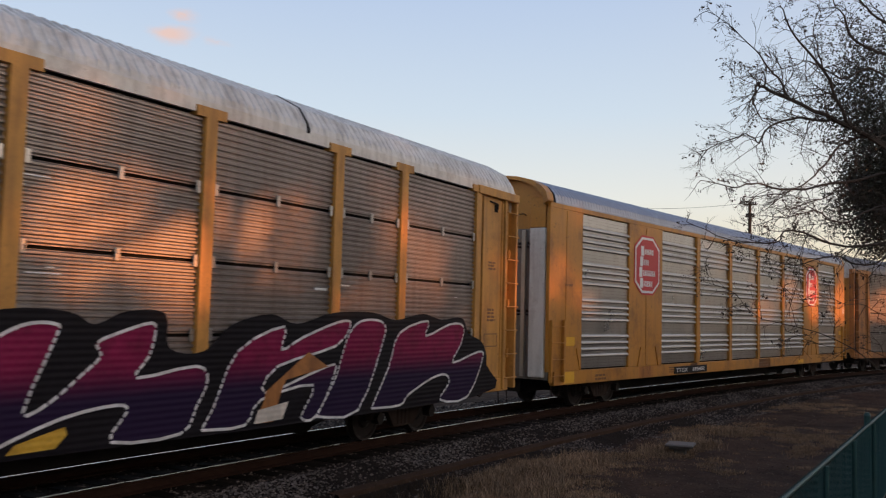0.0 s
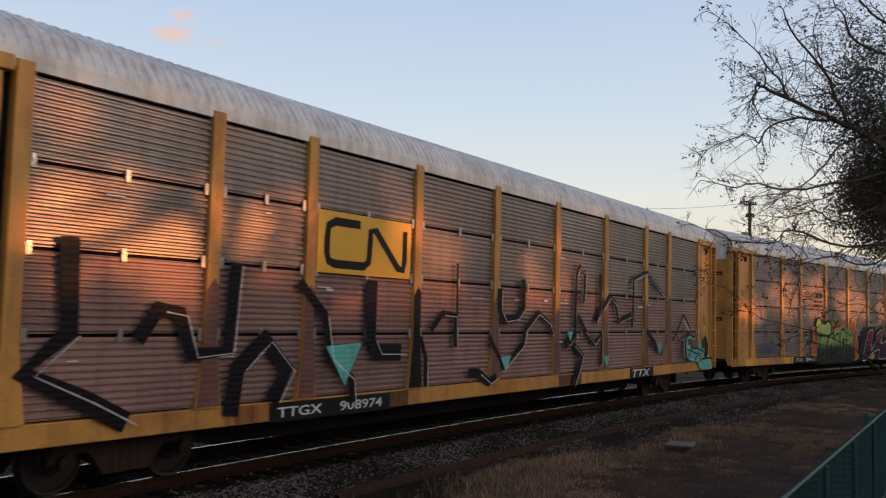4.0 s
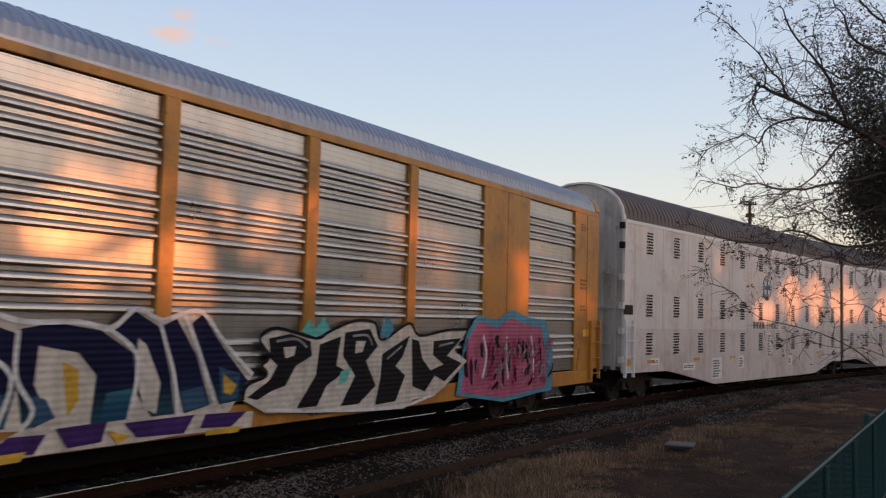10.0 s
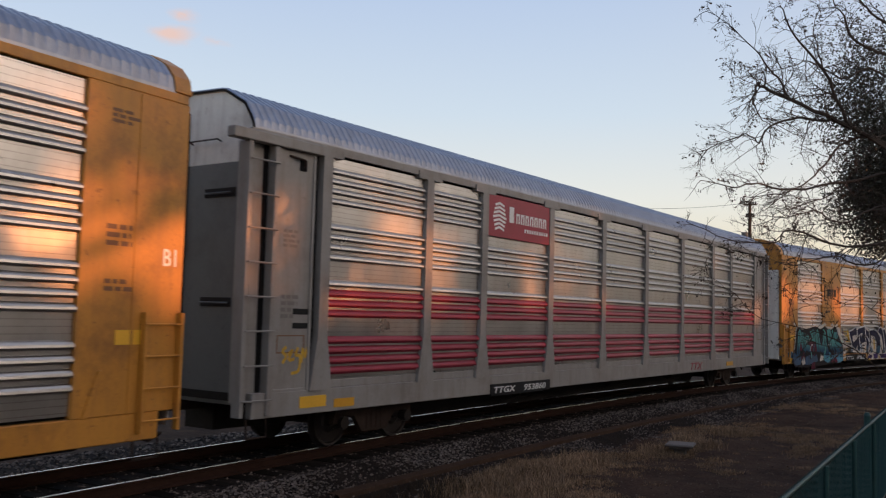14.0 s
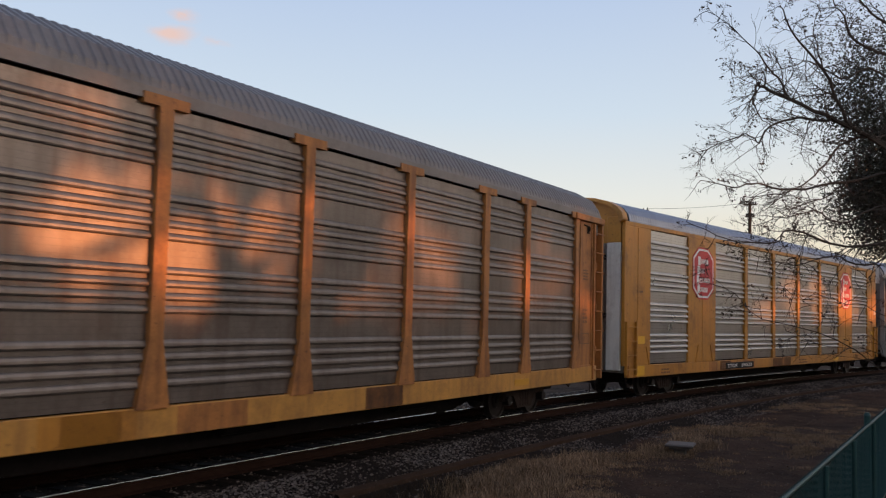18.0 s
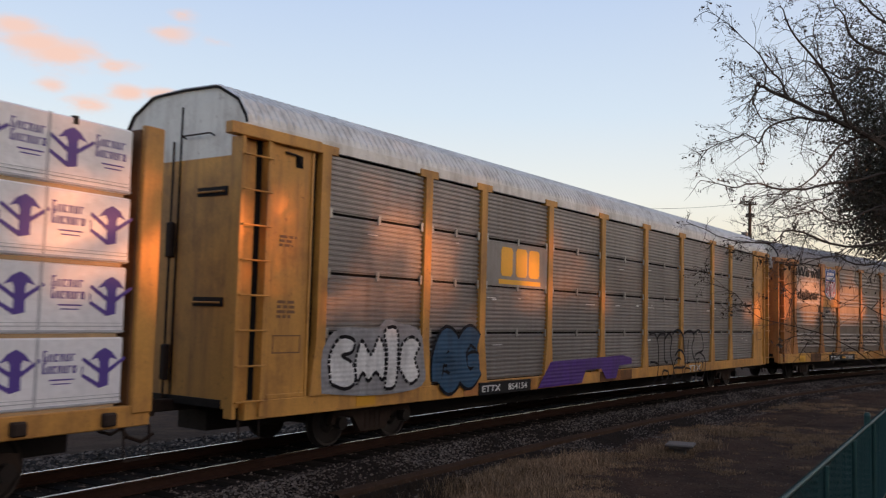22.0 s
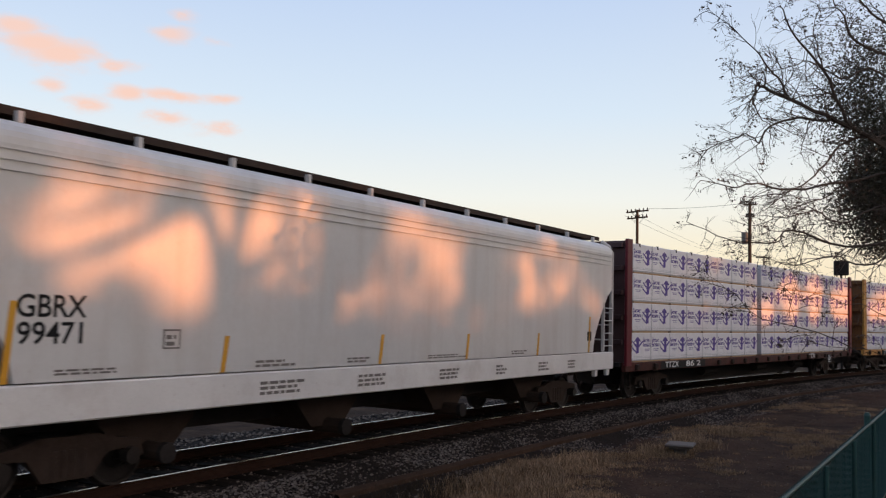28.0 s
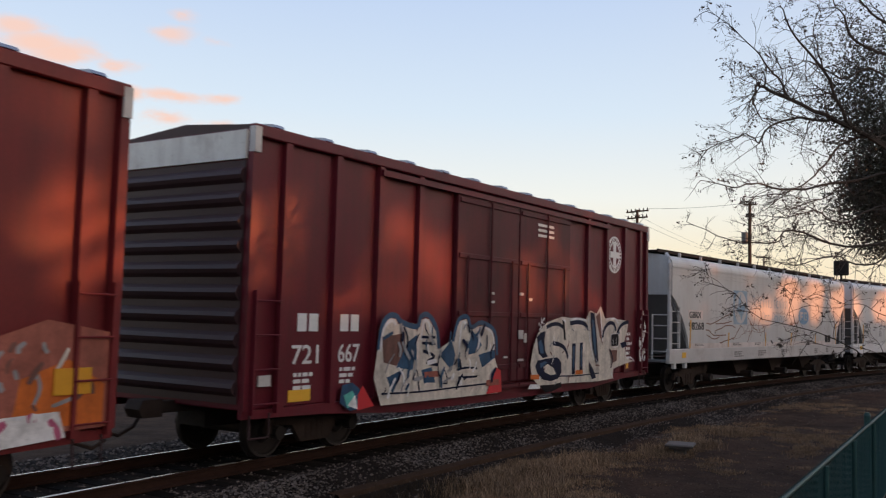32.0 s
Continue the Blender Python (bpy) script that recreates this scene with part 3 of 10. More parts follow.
def stones(name, count, side0, side1, s0, s1, size, label, z_of, seed, material="stone", drifts=None):
    """Loose stones: small uneven octahedra in one mesh."""
    rng = np.random.RandomState(seed)
    oct_v = np.array([(1, 0, 0), (-1, 0, 0), (0, 1, 0), (0, -1, 0), (0, 0, 1), (0, 0, -1)], float)
    oct_f = np.array([(0, 2, 4), (2, 1, 4), (1, 3, 4), (3, 0, 4), (2, 0, 5), (1, 2, 5), (3, 1, 5), (0, 3, 5)])
    V, F = [], []
    for i in range(count):
        s = s0 + (s1 - s0) * rng.rand() ** 1.4
        side = rng.uniform(side0, side1)
        while drifts is not None and noise.noise(Vector((s * 0.45, side * 1.6, seed))) + rng.uniform(-0.25, 0.25) < drifts:
            s = s0 + (s1 - s0) * rng.rand() ** 1.4
            side = rng.uniform(side0, side1)
        r = size * rng.uniform(0.5, 1.25)
        p = beside(s, side, 0)
        a = rng.rand() * 6.28
        q = oct_v * r * rng.uniform(0.6, 1.2, (6, 1)) * np.array((1, 0.8, 0.62))
        q = q @ np.array(((math.cos(a), math.sin(a), 0), (-math.sin(a), math.cos(a), 0), (0, 0, 1)))
        V.append(q + np.array((p.x, p.y, z_of(side, p.x, p.y) + r * 0.2)))
        F.append(oct_f + 6 * i)
    me = bpy.data.meshes.new(name)
    me.from_pydata(np.concatenate(V).tolist(), [], np.concatenate(F).tolist())
    me.materials.append(M[material])
    tagged(new(name, me), label, "gravel", kind="stuff")


def bed_height(side, x, y):
    prof = [(-3.1, -0.66), (-2.2, -0.42), (-1.62, -0.19), (1.62, -0.19), (2.2, -0.40), (4.2, -0.5), (5.5, -0.75)]
    z = float(np.interp(side, [p[0] for p in prof], [p[1] for p in prof]))
    return max(z, ground_height(x, y)) if side < -2.2 else z


def build_ties():
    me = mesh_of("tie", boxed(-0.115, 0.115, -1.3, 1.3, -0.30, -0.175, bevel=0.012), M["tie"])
    bed = thing("sleepers", "creosoted timber sleepers under the rails, coloured darker for shade", "sleepers", kind="structure")
    for i in range(240):
        s = 2.0 + i * 0.52
        ob = part("sleeper", me, None, bed)
        x, y, th = line_at(s)
        ob.matrix_basis = pose(x, y, 0.0, 0, 0, math.degrees(th) + random.uniform(-1.2, 1.2))


def tufts(name, count, place, tall, material, label, seed):
    """Grass as narrow bent blades in one mesh."""
    rng = random.Random(seed)
    V, F = [], []
    for _ in range(count):
        x, y, dense = place(rng)
        z = ground_height(x, y) - 0.01
        for _ in range(rng.randint(5, 9)):
            a, h = rng.uniform(0, 6.28), tall * rng.uniform(0.35, 1.15) * dense
            bx, by = x + rng.gauss(0, 0.05), y + rng.gauss(0, 0.05)
            w = rng.uniform(0.003, 0.006)
            lean = rng.uniform(0.15, 0.8) * h
            dx, dy = math.cos(a), math.sin(a)
            n = len(V)
            V += [(bx - dy * w, by + dx * w, z), (bx + dy * w, by - dx * w, z), (bx + dx * lean * 0.35 + dy * w * 0.7, by + dy * lean * 0.35 - dx * w * 0.7, z + h * 0.6), (bx + dx * lean * 0.35 - dy * w * 0.7, by + dy * lean * 0.35 + dx * w * 0.7, z + h * 0.6), (bx + dx * lean, by + dy * lean, z + h)]
            F += [(n, n + 1, n + 2, n + 3), (n + 3, n + 2, n + 4)]
    me = bpy.data.meshes.new(name)
    me.from_pydata(V, [], F)
    me.materials.append(M[material])
    tagged(new(name, me), label, "grass", kind="stuff")


def grass_patch(rng):
    while True:
        x, y = rng.uniform(7, 40), rng.uniform(1.4, 8.6)
        lim = line_at(x)[1] - 2.45
        if y < lim:
            d = 0.55 * noise.noise(Vector((x * 0.22, y * 0.5, 7.0))) + 0.45 * noise.noise(Vector((x * 1.3, y * 1.7, 2.0)))
            near = 0.75 * math.exp(-((x - 15.0) / 2.9) ** 2 - ((y - 7.0) / 1.25) ** 2) + 0.45 * math.exp(-((x - 20.4) / 1.6) ** 2 - ((y - 5.6) / 0.7) ** 2)
            if 0.7 * d + near > rng.uniform(0.02, 0.75):
                return x, y, 0.4 + min(max(d + near, 0), 0.8)


def straw_patch(rng):
    cx, cy, r = rng.choice(((13.6, 7.2, 0.9), (14.6, 7.0, 0.8), (15.6, 6.9, 0.8), (16.6, 6.8, 0.7), (17.6, 6.7, 0.6), (20.0, 5.9, 0.5), (21.5, 5.3, 0.5), (24.5, 5.2, 0.6), (14.0, 6.2, 0.7), (22.5, 6.0, 0.5)))
    while True:
        x, y = rng.gauss(cx, r * 0.6), rng.gauss(cy, r * 0.35)
        if y < line_at(x)[1] - 2.45 and noise.noise(Vector((x * 2.1, y * 2.1, 5.0))) > -0.15:
            return x, y, rng.uniform(0.5, 1.1)


def weed_patch(rng):
    while True:
        x, y = rng.gauss(12.6, 0.9), rng.gauss(8.3, 0.5)
        if y < line_at(x)[1] - 1.9:
            return x, y, rng.uniform(0.5, 1.1)


# ---- railway car pieces; each car: x forward, -y the side of the camera, z above the rail ----
NEAR = -1.52
TURN = pose(0, 0, 0, 0, 0, 180)


def far_copy(ob, parent):
    c = new(ob.name.split(".")[0], ob.data)
    c.parent = parent
    c.matrix_basis = TURN
    return c


def wheelset_mesh():
    bm = bmesh.new()
    seg = 28
    prof = [(-0.82, 0.0), (-0.82, 0.07), (-0.80, 0.09), (-0.795, 0.16), (-0.765, 0.20), (-0.765, 0.36), (-0.80, 0.38), (-0.805, 0.415), (-0.70, 0.42), (-0.69, 0.445), (-0.665, 0.44), (-0.665, 0.38), (-0.70, 0.36), (-0.70, 0.19), (-0.62, 0.15), (-0.60, 0.085)]
    prof = prof + [(-y, r) for y, r in prof[::-1]]
    rings = [[bm.verts.new((r * math.cos(k * math.tau / seg), y, r * math.sin(k * math.tau / seg))) for k in range(seg)] for y, r in prof if r > 0]
    for a, b in zip(rings, rings[1:]):
        for k in range(seg):
            bm.faces.new((a[k], b[k], b[(k + 1) % seg], a[(k + 1) % seg]))
    bm.faces.new(rings[0][::-1])
    bm.faces.new(rings[-1])
    bmesh.ops.recalc_face_normals(bm, faces=bm.faces[:])
    return mesh_of("wheelset", bm, M["wheel"])


def sideframe_mesh():
    bm = bmesh.new()
    for y in (-0.05,):
        prism(bm, [(-1.12, 0.40), (-1.05, 0.62), (-0.72, 0.66), (-0.42, 0.74), (0.42, 0.74), (0.72, 0.66), (1.05, 0.62), (1.12, 0.40), (0.86, 0.40), (0.80, 0.52), (0.55, 0.50), (0.34, 0.22), (-0.34, 0.22), (-0.55, 0.50), (-0.80, 0.52), (-0.86, 0.40)], y, y + 0.10)
        for k in range(4):
            x = -0.2 + k * 0.133
            tube(bm, [(x, y + 0.05, 0.26), (x, y + 0.05, 0.58)], 0.07, 8)
    return mesh_of("side_frame", bm, M["brown_grime"])


def bearing_mesh():
    bm = bmesh.new()
    disc(bm, 0, -1.14, 0, 0.11, 0.16, 12)
    return mesh_of("bearing_cap", bm, M["wheel"])


SHARED = {}
WHEELS = []


def truck(car, x):
    if not SHARED:
        SHARED.update(wheelset=wheelset_mesh(), frame_=sideframe_mesh(), bolster=mesh_of("bolster", boxed(-0.2, 0.2, -1.0, 1.0, 0.42, 0.72, bevel=0.03), M["black"]),
                      cap=bearing_mesh(), coupler=coupler_mesh(), brake=mesh_of("brake_beam", boxed(-0.55, 0.55, -0.5, 0.5, 0.36, 0.5, bevel=0.03), M["black"]))
    t = part("truck", SHARED["bolster"], None, car, "grimy cast-steel truck with two axles")
    t.matrix_basis = pose(x, 0, 0)
    for y in (-1.01, 1.01):
        part("side_frame", SHARED["frame_"], None, t).matrix_basis = pose(0, y, 0)
    for dx in (-0.89, 0.89):
        w = part("wheelset", SHARED["wheelset"], None, t)
        w.matrix_basis = pose(dx, 0, 0.42)
        WHEELS.append((car.name, w, dx))
        c = part("bearing_cap", SHARED["cap"], None, t)
        c.matrix_basis = pose(dx, 0, 0.42)
    return t


def coupler_mesh():
    bm = boxed(-0.75, 0.25, -0.09, 0.09, 0.74, 0.92, bevel=0.02)
    prism(bm, [(0.2, 0.70), (0.55, 0.70), (0.62, 0.83), (0.55, 0.96), (0.2, 0.96)], -0.17, 0.17)
    tube(bm, [(0.1, -0.35, 0.80), (0.3, -0.35, 0.52), (0.6, -0.3, 0.42), (0.85, -0.25, 0.5)], 0.03, 6)
    return mesh_of("coupler", bm, M["brown_grime"])


def couplers(car, half):
    for sgn in (1, -1):
        c = part("coupler", SHARED["coupler"], None, car)
        c.matrix_basis = pose(sgn * half, 0, 0, 0, 0, 0 if sgn > 0 else 180)


def arch(eave=5.06, top=5.80, wide=1.5, n=10):
    """The roof's section, from the near eave to the far one."""
    near = [(-wide, eave), (-wide, eave + 0.04), (-wide * 0.97, eave + (top - eave) * 0.30), (-wide * 0.87, eave + (top - eave) * 0.55), (-wide * 0.68, eave + (top - eave) * 0.77), (-wide * 0.40, eave + (top - eave) * 0.93), (-wide * 0.2, top - 0.012)]
    return near + [(0.0, top)] + [(-y, z) for y, z in near[::-1]]


def facet(eave=5.06, top=5.82):
    """A roof section with a flat crown and straight slopes."""
    h = top - eave
    near = [(-1.5, eave), (-1.5, eave + 0.04), (-1.46, eave + 0.22 * h), (-1.28, eave + 0.60 * h), (-0.82, eave + 0.955 * h), (-0.70, top - 0.012)]
    return near + [(0.0, top + 0.012)] + [(-y, z) for y, z in near[::-1]]


def ribbed_roof(car, half, section, material, pitch=0.30, deep=0.028, label=""):
    bm = bmesh.new()
    cy, cz = 0.0, section[0][1] - 0.6
    n = int(2 * half / pitch)
    step = 2 * half / n
    rings = []
    for i in range(n + 1):
        for f, out in ((0.0, 0.0), (0.12, deep), (0.44, deep), (0.56, 0.0)):
            x = -half + (i + f) * step
            if x > half + 1e-6:
                break
            ring = []
            for j, (y, z) in enumerate(section):
                d = Vector((y - cy, z - cz))
                d = d.normalized() * (out if 1 < j < len(section) - 2 else 0.0)
                ring.append(bm.verts.new((x, y + d.x, z + d.y)))
            rings.append(ring)
    for a, b in zip(rings, rings[1:]):
        for k in range(len(section) - 1):
            bm.faces.new((a[k], b[k], b[k + 1], a[k + 1]))
    return part("roof", bm, material, car, label)


RIB_TOP = 4.58


def rib_profile(z0, z1, kind):
    """(outset, z) from the bottom up for a wall sheet's ribs."""
    out = [(0.0, z0)]
    if kind == "fine":
        n = max(int((z1 - z0) / 0.082), 1)
        p = (z1 - z0) / n
        for i in range(n):
            b = z0 + i * p
            out += [(0.0, b + p * 0.2), (0.026, b + p * 0.4), (0.026, b + p * 0.72), (0.0, b + p * 0.95)]
    else:
        # groups of four ribs with a flat band between them
        e = 0.62 if kind == "low" else 1.0
        feet, k = [], 0
        z = RIB_TOP
        while z > z0 + 0.004:
            if z + 0.11 < z1:
                feet.append(z)
            k += 1
            z -= 0.165 if k % 4 else 0.43
        for z in feet[::-1]:
            out += [(0.0, z), (0.046 * e, z + 0.006), (0.056 * e, z + 0.028), (0.052 * e, z + 0.058), (0.030 * e, z + 0.088), (0.008 * e, z + 0.104), (0.0, z + 0.108)]
    out.append((0.0, z1))
    return out


def wall_sheet(x0, x1, z0, z1, kind, y=-1.45):
    bm = bmesh.new()
    pr = rib_profile(z0, z1, kind)
    sweep_x(bm, [(y - o, z) for o, z in pr], x0, x1)
    # the ribs' closed ends
    for x in (x0, x1):
        for a, b in zip(pr, pr[1:]):
            if a[0] > 0 or b[0] > 0:
                vs = [bm.verts.new((x, y - a[0], a[1])), bm.verts.new((x, y - b[0], b[1])), bm.verts.new((x, y + 0.01, b[1])), bm.verts.new((x, y + 0.01, a[1]))]
                bm.faces.new(vs if x == x1 else vs[::-1])
    return bm


def ladder(car, x0, x1, z0, z1, y, material, steps=7, label=""):
    l = part("ladder", box(bmesh.new(), x0, x0 + 0.05, y - 0.05, y + 0.03, z0, z1), material, car, label)
    part("ladder_rail", box(bmesh.new(), x1 - 0.05, x1, y - 0.05, y + 0.03, z0, z1), material, l)
    for i in range(steps):
        z = z0 + 0.15 + (z1 - z0 - 0.3) * i / (steps - 1)
        part("rung", tube(bmesh.new(), [(x0 + 0.02, y - 0.05, z), (x1 - 0.02, y - 0.05, z)], 0.014, 6), material, l)
    return l


def corner_bay(car, sgn, half, z0, z1, paint):
    """The last bay: a recessed panel with a framed door, and a ladder in its own recess at the corner."""
    a, b = sorted((sgn * 12.2, sgn * (half - 0.66)))
    pan = part("corner_panel", boxed(a, b, -1.475, -1.395, z0, z1, bevel=0.01), paint, car, "tall painted corner panel")
    far_copy(pan, car)
    for x in (a, b - 0.06):
        part("panel_edge", boxed(x, x + 0.06, -1.50, -1.47, z0, z1, bevel=0.008), paint, pan)
    part("panel_edge", boxed(a + 0.06, b - 0.06, -1.495, -1.47, z0, z0 + 0.07, bevel=0.008), paint, pan)
    mid = (a + b) / 2
    for x0, x1, zz0, zz1 in ((mid - 0.3, mid + 0.3, 1.66, 1.68), (mid - 0.3, mid + 0.3, 1.92, 1.94), (mid - 0.3, mid - 0.28, 1.68, 1.92), (mid + 0.28, mid + 0.3, 1.68, 1.92)):
        part("notice_line", boxed(x0, x1, -1.478, -1.474, zz0, zz1), M["faint_brown"], pan)
    part("hook_slot", boxed(mid + 0.06, mid + 0.22, -1.481, -1.47, z1 - 0.30, z1 - 0.12), M["gap"], pan, "dark slot at the panel's head")
    part("hook", tube(bmesh.new(), [(mid - 0.18, -1.50, z1 - 0.10), (mid + 0.14, -1.52, z1 - 0.13), (mid + 0.14, -1.52, z1 - 0.24)], 0.018, 6), M["brown_grime"], pan)
    c, d = sorted((sgn * (half - 0.64), sgn * (half - 0.02)))
    bay = part("ladder_recess", boxed(c, d, -1.38, -1.31, z0 - 0.1, z1), paint, car, "recess behind the corner ladder")
    for x in (c, d - 0.085):
        part("ladder_stile", boxed(x, x + 0.085, -1.545, -1.36, 0.74, z1, bevel=0.01), paint, bay)
    for k in range(8):
        z = 0.98 + (z1 - 1.25) * k / 7
        part("rung", tube(bmesh.new(), [(c + 0.03, -1.56, z), (c + 0.03, -1.585, z), (d - 0.03, -1.585, z), (d - 0.03, -1.56, z)], 0.014, 6), paint, bay)
    return pan


def end_door(car, x, section, bottom, material, top_material=None, split=4.35, ribs=False):
    """Radial end doors: a ribbed leaf that fills the arch, with a paler head."""
    sgn = 1 if x > 0 else -1
    pts = [(y * 0.96, min(z, 9) - 0.03) for y, z in section]
    bm = bmesh.new()
    for lo, hi, m in ((bottom, split, 0), (split, 9, 1)):
        a = [bm.verts.new((x, y, z)) for y, z in ([(pts[0][0], lo), (pts[-1][0], lo), (pts[-1][0], hi), (pts[0][0], hi)] if m == 0 else [(pts[0][0], lo)] + pts + [(pts[-1][0], lo)])]
        f = bm.faces.new(a)
        f.material_index = m
    bmesh.ops.recalc_face_normals(bm, faces=bm.faces[:])
    me = mesh_of("end_door", bm, material)
    me.materials.append(top_material or material)
    d = part("end_door", me, None, car, "ribbed end door of the car")
    if ribs:
        for i in range(7):
            y = -1.2 + i * 0.4
            part("door_rib", boxed(min(x, x + sgn * 0.05), max(x, x + sgn * 0.05), y - 0.06, y + 0.06, bottom, split - 0.05), material, d)
        for z in (1.6, 2.6, 3.6):
            part("latch_bar", boxed(x + sgn * 0.05, x + sgn * 0.09, -1.1, 1.1, z, z + 0.07), material, d)
        return d
    part("door_seam", boxed(min(x, x + sgn * 0.02), max(x, x + sgn * 0.02), 0.02, 0.045, bottom, split + 0.85), M["black"], d)
    part("lock_rod", tube(bmesh.new(), [(x + sgn * 0.06, 0.14, bottom), (x + sgn * 0.06, 0.14, split + 0.3)], 0.02, 6), M["brown_grime"], d)
    for z in (1.2, 3.1):
        part("rod_guide", boxed(min(x, x + sgn * 0.10), max(x, x + sgn * 0.10), 0.07, 0.21, z, z + 0.55, bevel=0.02), M["brown_grime"], d)
    for y in (-0.75, 0.8):
        for z in (2.35, 4.02):
            g = part("grip_slot", boxed(min(x, x + sgn * 0.012), max(x, x + sgn * 0.012), y - 0.34, y + 0.34, z, z + 0.14), M["black"], d)
            part("grip", tube(bmesh.new(), [(x + sgn * 0.05, y - 0.3, z + 0.06), (x + sgn * 0.05, y + 0.3, z + 0.06)], 0.016, 6), material, g)
    part("grab_iron", tube(bmesh.new(), [(x + sgn * 0.02, -0.75, split + 0.33), (x + sgn * 0.1, -0.75, split + 0.36), (x + sgn * 0.1, -0.1, split + 0.36), (x + sgn * 0.02, -0.1, split + 0.33)], 0.013, 6), M["brown_grime"], d)
    for z in (1.4, 2.5, 3.6):
        part("hinge", boxed(x - 0.04, x + 0.04, -1.43, -1.36, z, z + 0.2, bevel=0.01), material, d)
    part("door_gap", sweep_x(bmesh.new(), [(y * 0.99, z - 0.012) for y, z in section] + [(y * 0.972, z - 0.034) for y, z in section[::-1]], x + sgn * 0.0, x + sgn * 0.035, True), M["black"], d, "dark gap between door and roof")
    return d


POSTS = (-11.95, -9.10, -7.15, -4.27, -1.42, 1.42, 4.27, 7.15, 9.10, 11.95)


def post_plate(x, z0, z1, w=0.28, foot=0.46, head=0.72, y=-1.53):
    h = head / 2
    return prism(bmesh.new(), [(x - foot / 2, z0), (x + foot / 2, z0), (x + w / 2, z0 + 0.85), (x + w / 2, z1 - 0.14), (x + h, z1 - 0.14), (x + h, z1), (x - h, z1), (x - h, z1 - 0.14), (x - w / 2, z1 - 0.14), (x - w / 2, z0 + 0.85)], y, y + 0.13)


def car_frame(car, half, sill0, sill1, material, centres, label=""):
    s = part("side_sill", boxed(-half + 0.3, half - 0.3, -1.5, -1.36, sill0, sill1, bevel=0.012), material, car, label)
    far_copy(s, car)
    if "yellow" in material.name:
        rng = random.Random(int(sill1 * 100) + len(car.name) * 7 + int(car.name[-1]) if car.name[-1].isdigit() else 3)
        for _ in range(7):
            x, w = rng.uniform(-half + 1.5, half - 2.8), rng.uniform(0.35, 1.3)
            part("sill_patch", boxed(x, x + w, -1.5016, -1.49, sill0 + 0.012, sill1 - 0.012), M[rng.choice(("yellow_rusty", "yellow_rusty", "yellow_clean", "bulkhead_brown"))], car, "mismatched repaint patch on the sill")
    part("deck", boxed(-half + 0.15, half - 0.15, -1.37, 1.37, sill1 - 0.12, sill1), M["black"], car)
    part("centre_sill", prism(bmesh.new(), [(-half + 0.6, 0.42), (centres[0] + 1.3, 0.42), (centres[0] + 2.1, 0.25), (centres[1] - 2.1, 0.25), (centres[1] - 1.3, 0.42), (half - 0.6, 0.42), (half - 0.6, sill1 - 0.1), (-half + 0.6, sill1 - 0.1)], -0.34, 0.34), M["black"], car)
    for x in centres:
        truck(car, x)
    couplers(car, half + 0.05)
    for k in (-4.5, 0.5, 5.0):
        part("brake_tank", tube(bmesh.new(), [(k, -0.75, 0.62), (k + 1.1, -0.75, 0.62)], 0.16, 10), M["black"], car)
    for x in (-half + 0.45, half - 0.45):
        st = part("stirrup_step", tube(bmesh.new(), [(x - 0.2, -1.44, sill0), (x - 0.2, -1.46, 0.42), (x + 0.2, -1.46, 0.42), (x + 0.2, -1.44, sill0)], 0.018, 6), M["brown_grime"], car)


def number_board(car, x0, x1, z0, z1, mark, number, y=-1.512, shear=0.0, gap=0.15):
    b = part("number_board", boxed(x0, x1, y - 0.012, y + 0.01, z0, z1), M["black_panel"], car, "black panel with white lettering")
    h = (z1 - z0) * 0.52
    zb = z0 + (z1 - z0) * 0.24
    w = x1 - x0
    words(mark, x0 + w * 0.05, zb, h, y - 0.013, M["mark_white"], b, w * 0.34, shear)
    words(number, x0 + w * (0.39 + gap), zb, h, y - 0.013, M["mark_white"], b, w * (0.92 - 0.39 - gap), shear)


def loading_notes(car, rng, spots, material="faint_brown", y=-1.5055):
    for x0, x1, z0, z1, rows in spots:
        bars(text_block(x0, x1, z0, z1, rows, rng), y, M[material], car)


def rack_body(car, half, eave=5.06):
    # solid core, coloured as the unlit inside seen behind the sheets
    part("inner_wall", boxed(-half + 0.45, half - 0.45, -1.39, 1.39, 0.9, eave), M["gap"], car)


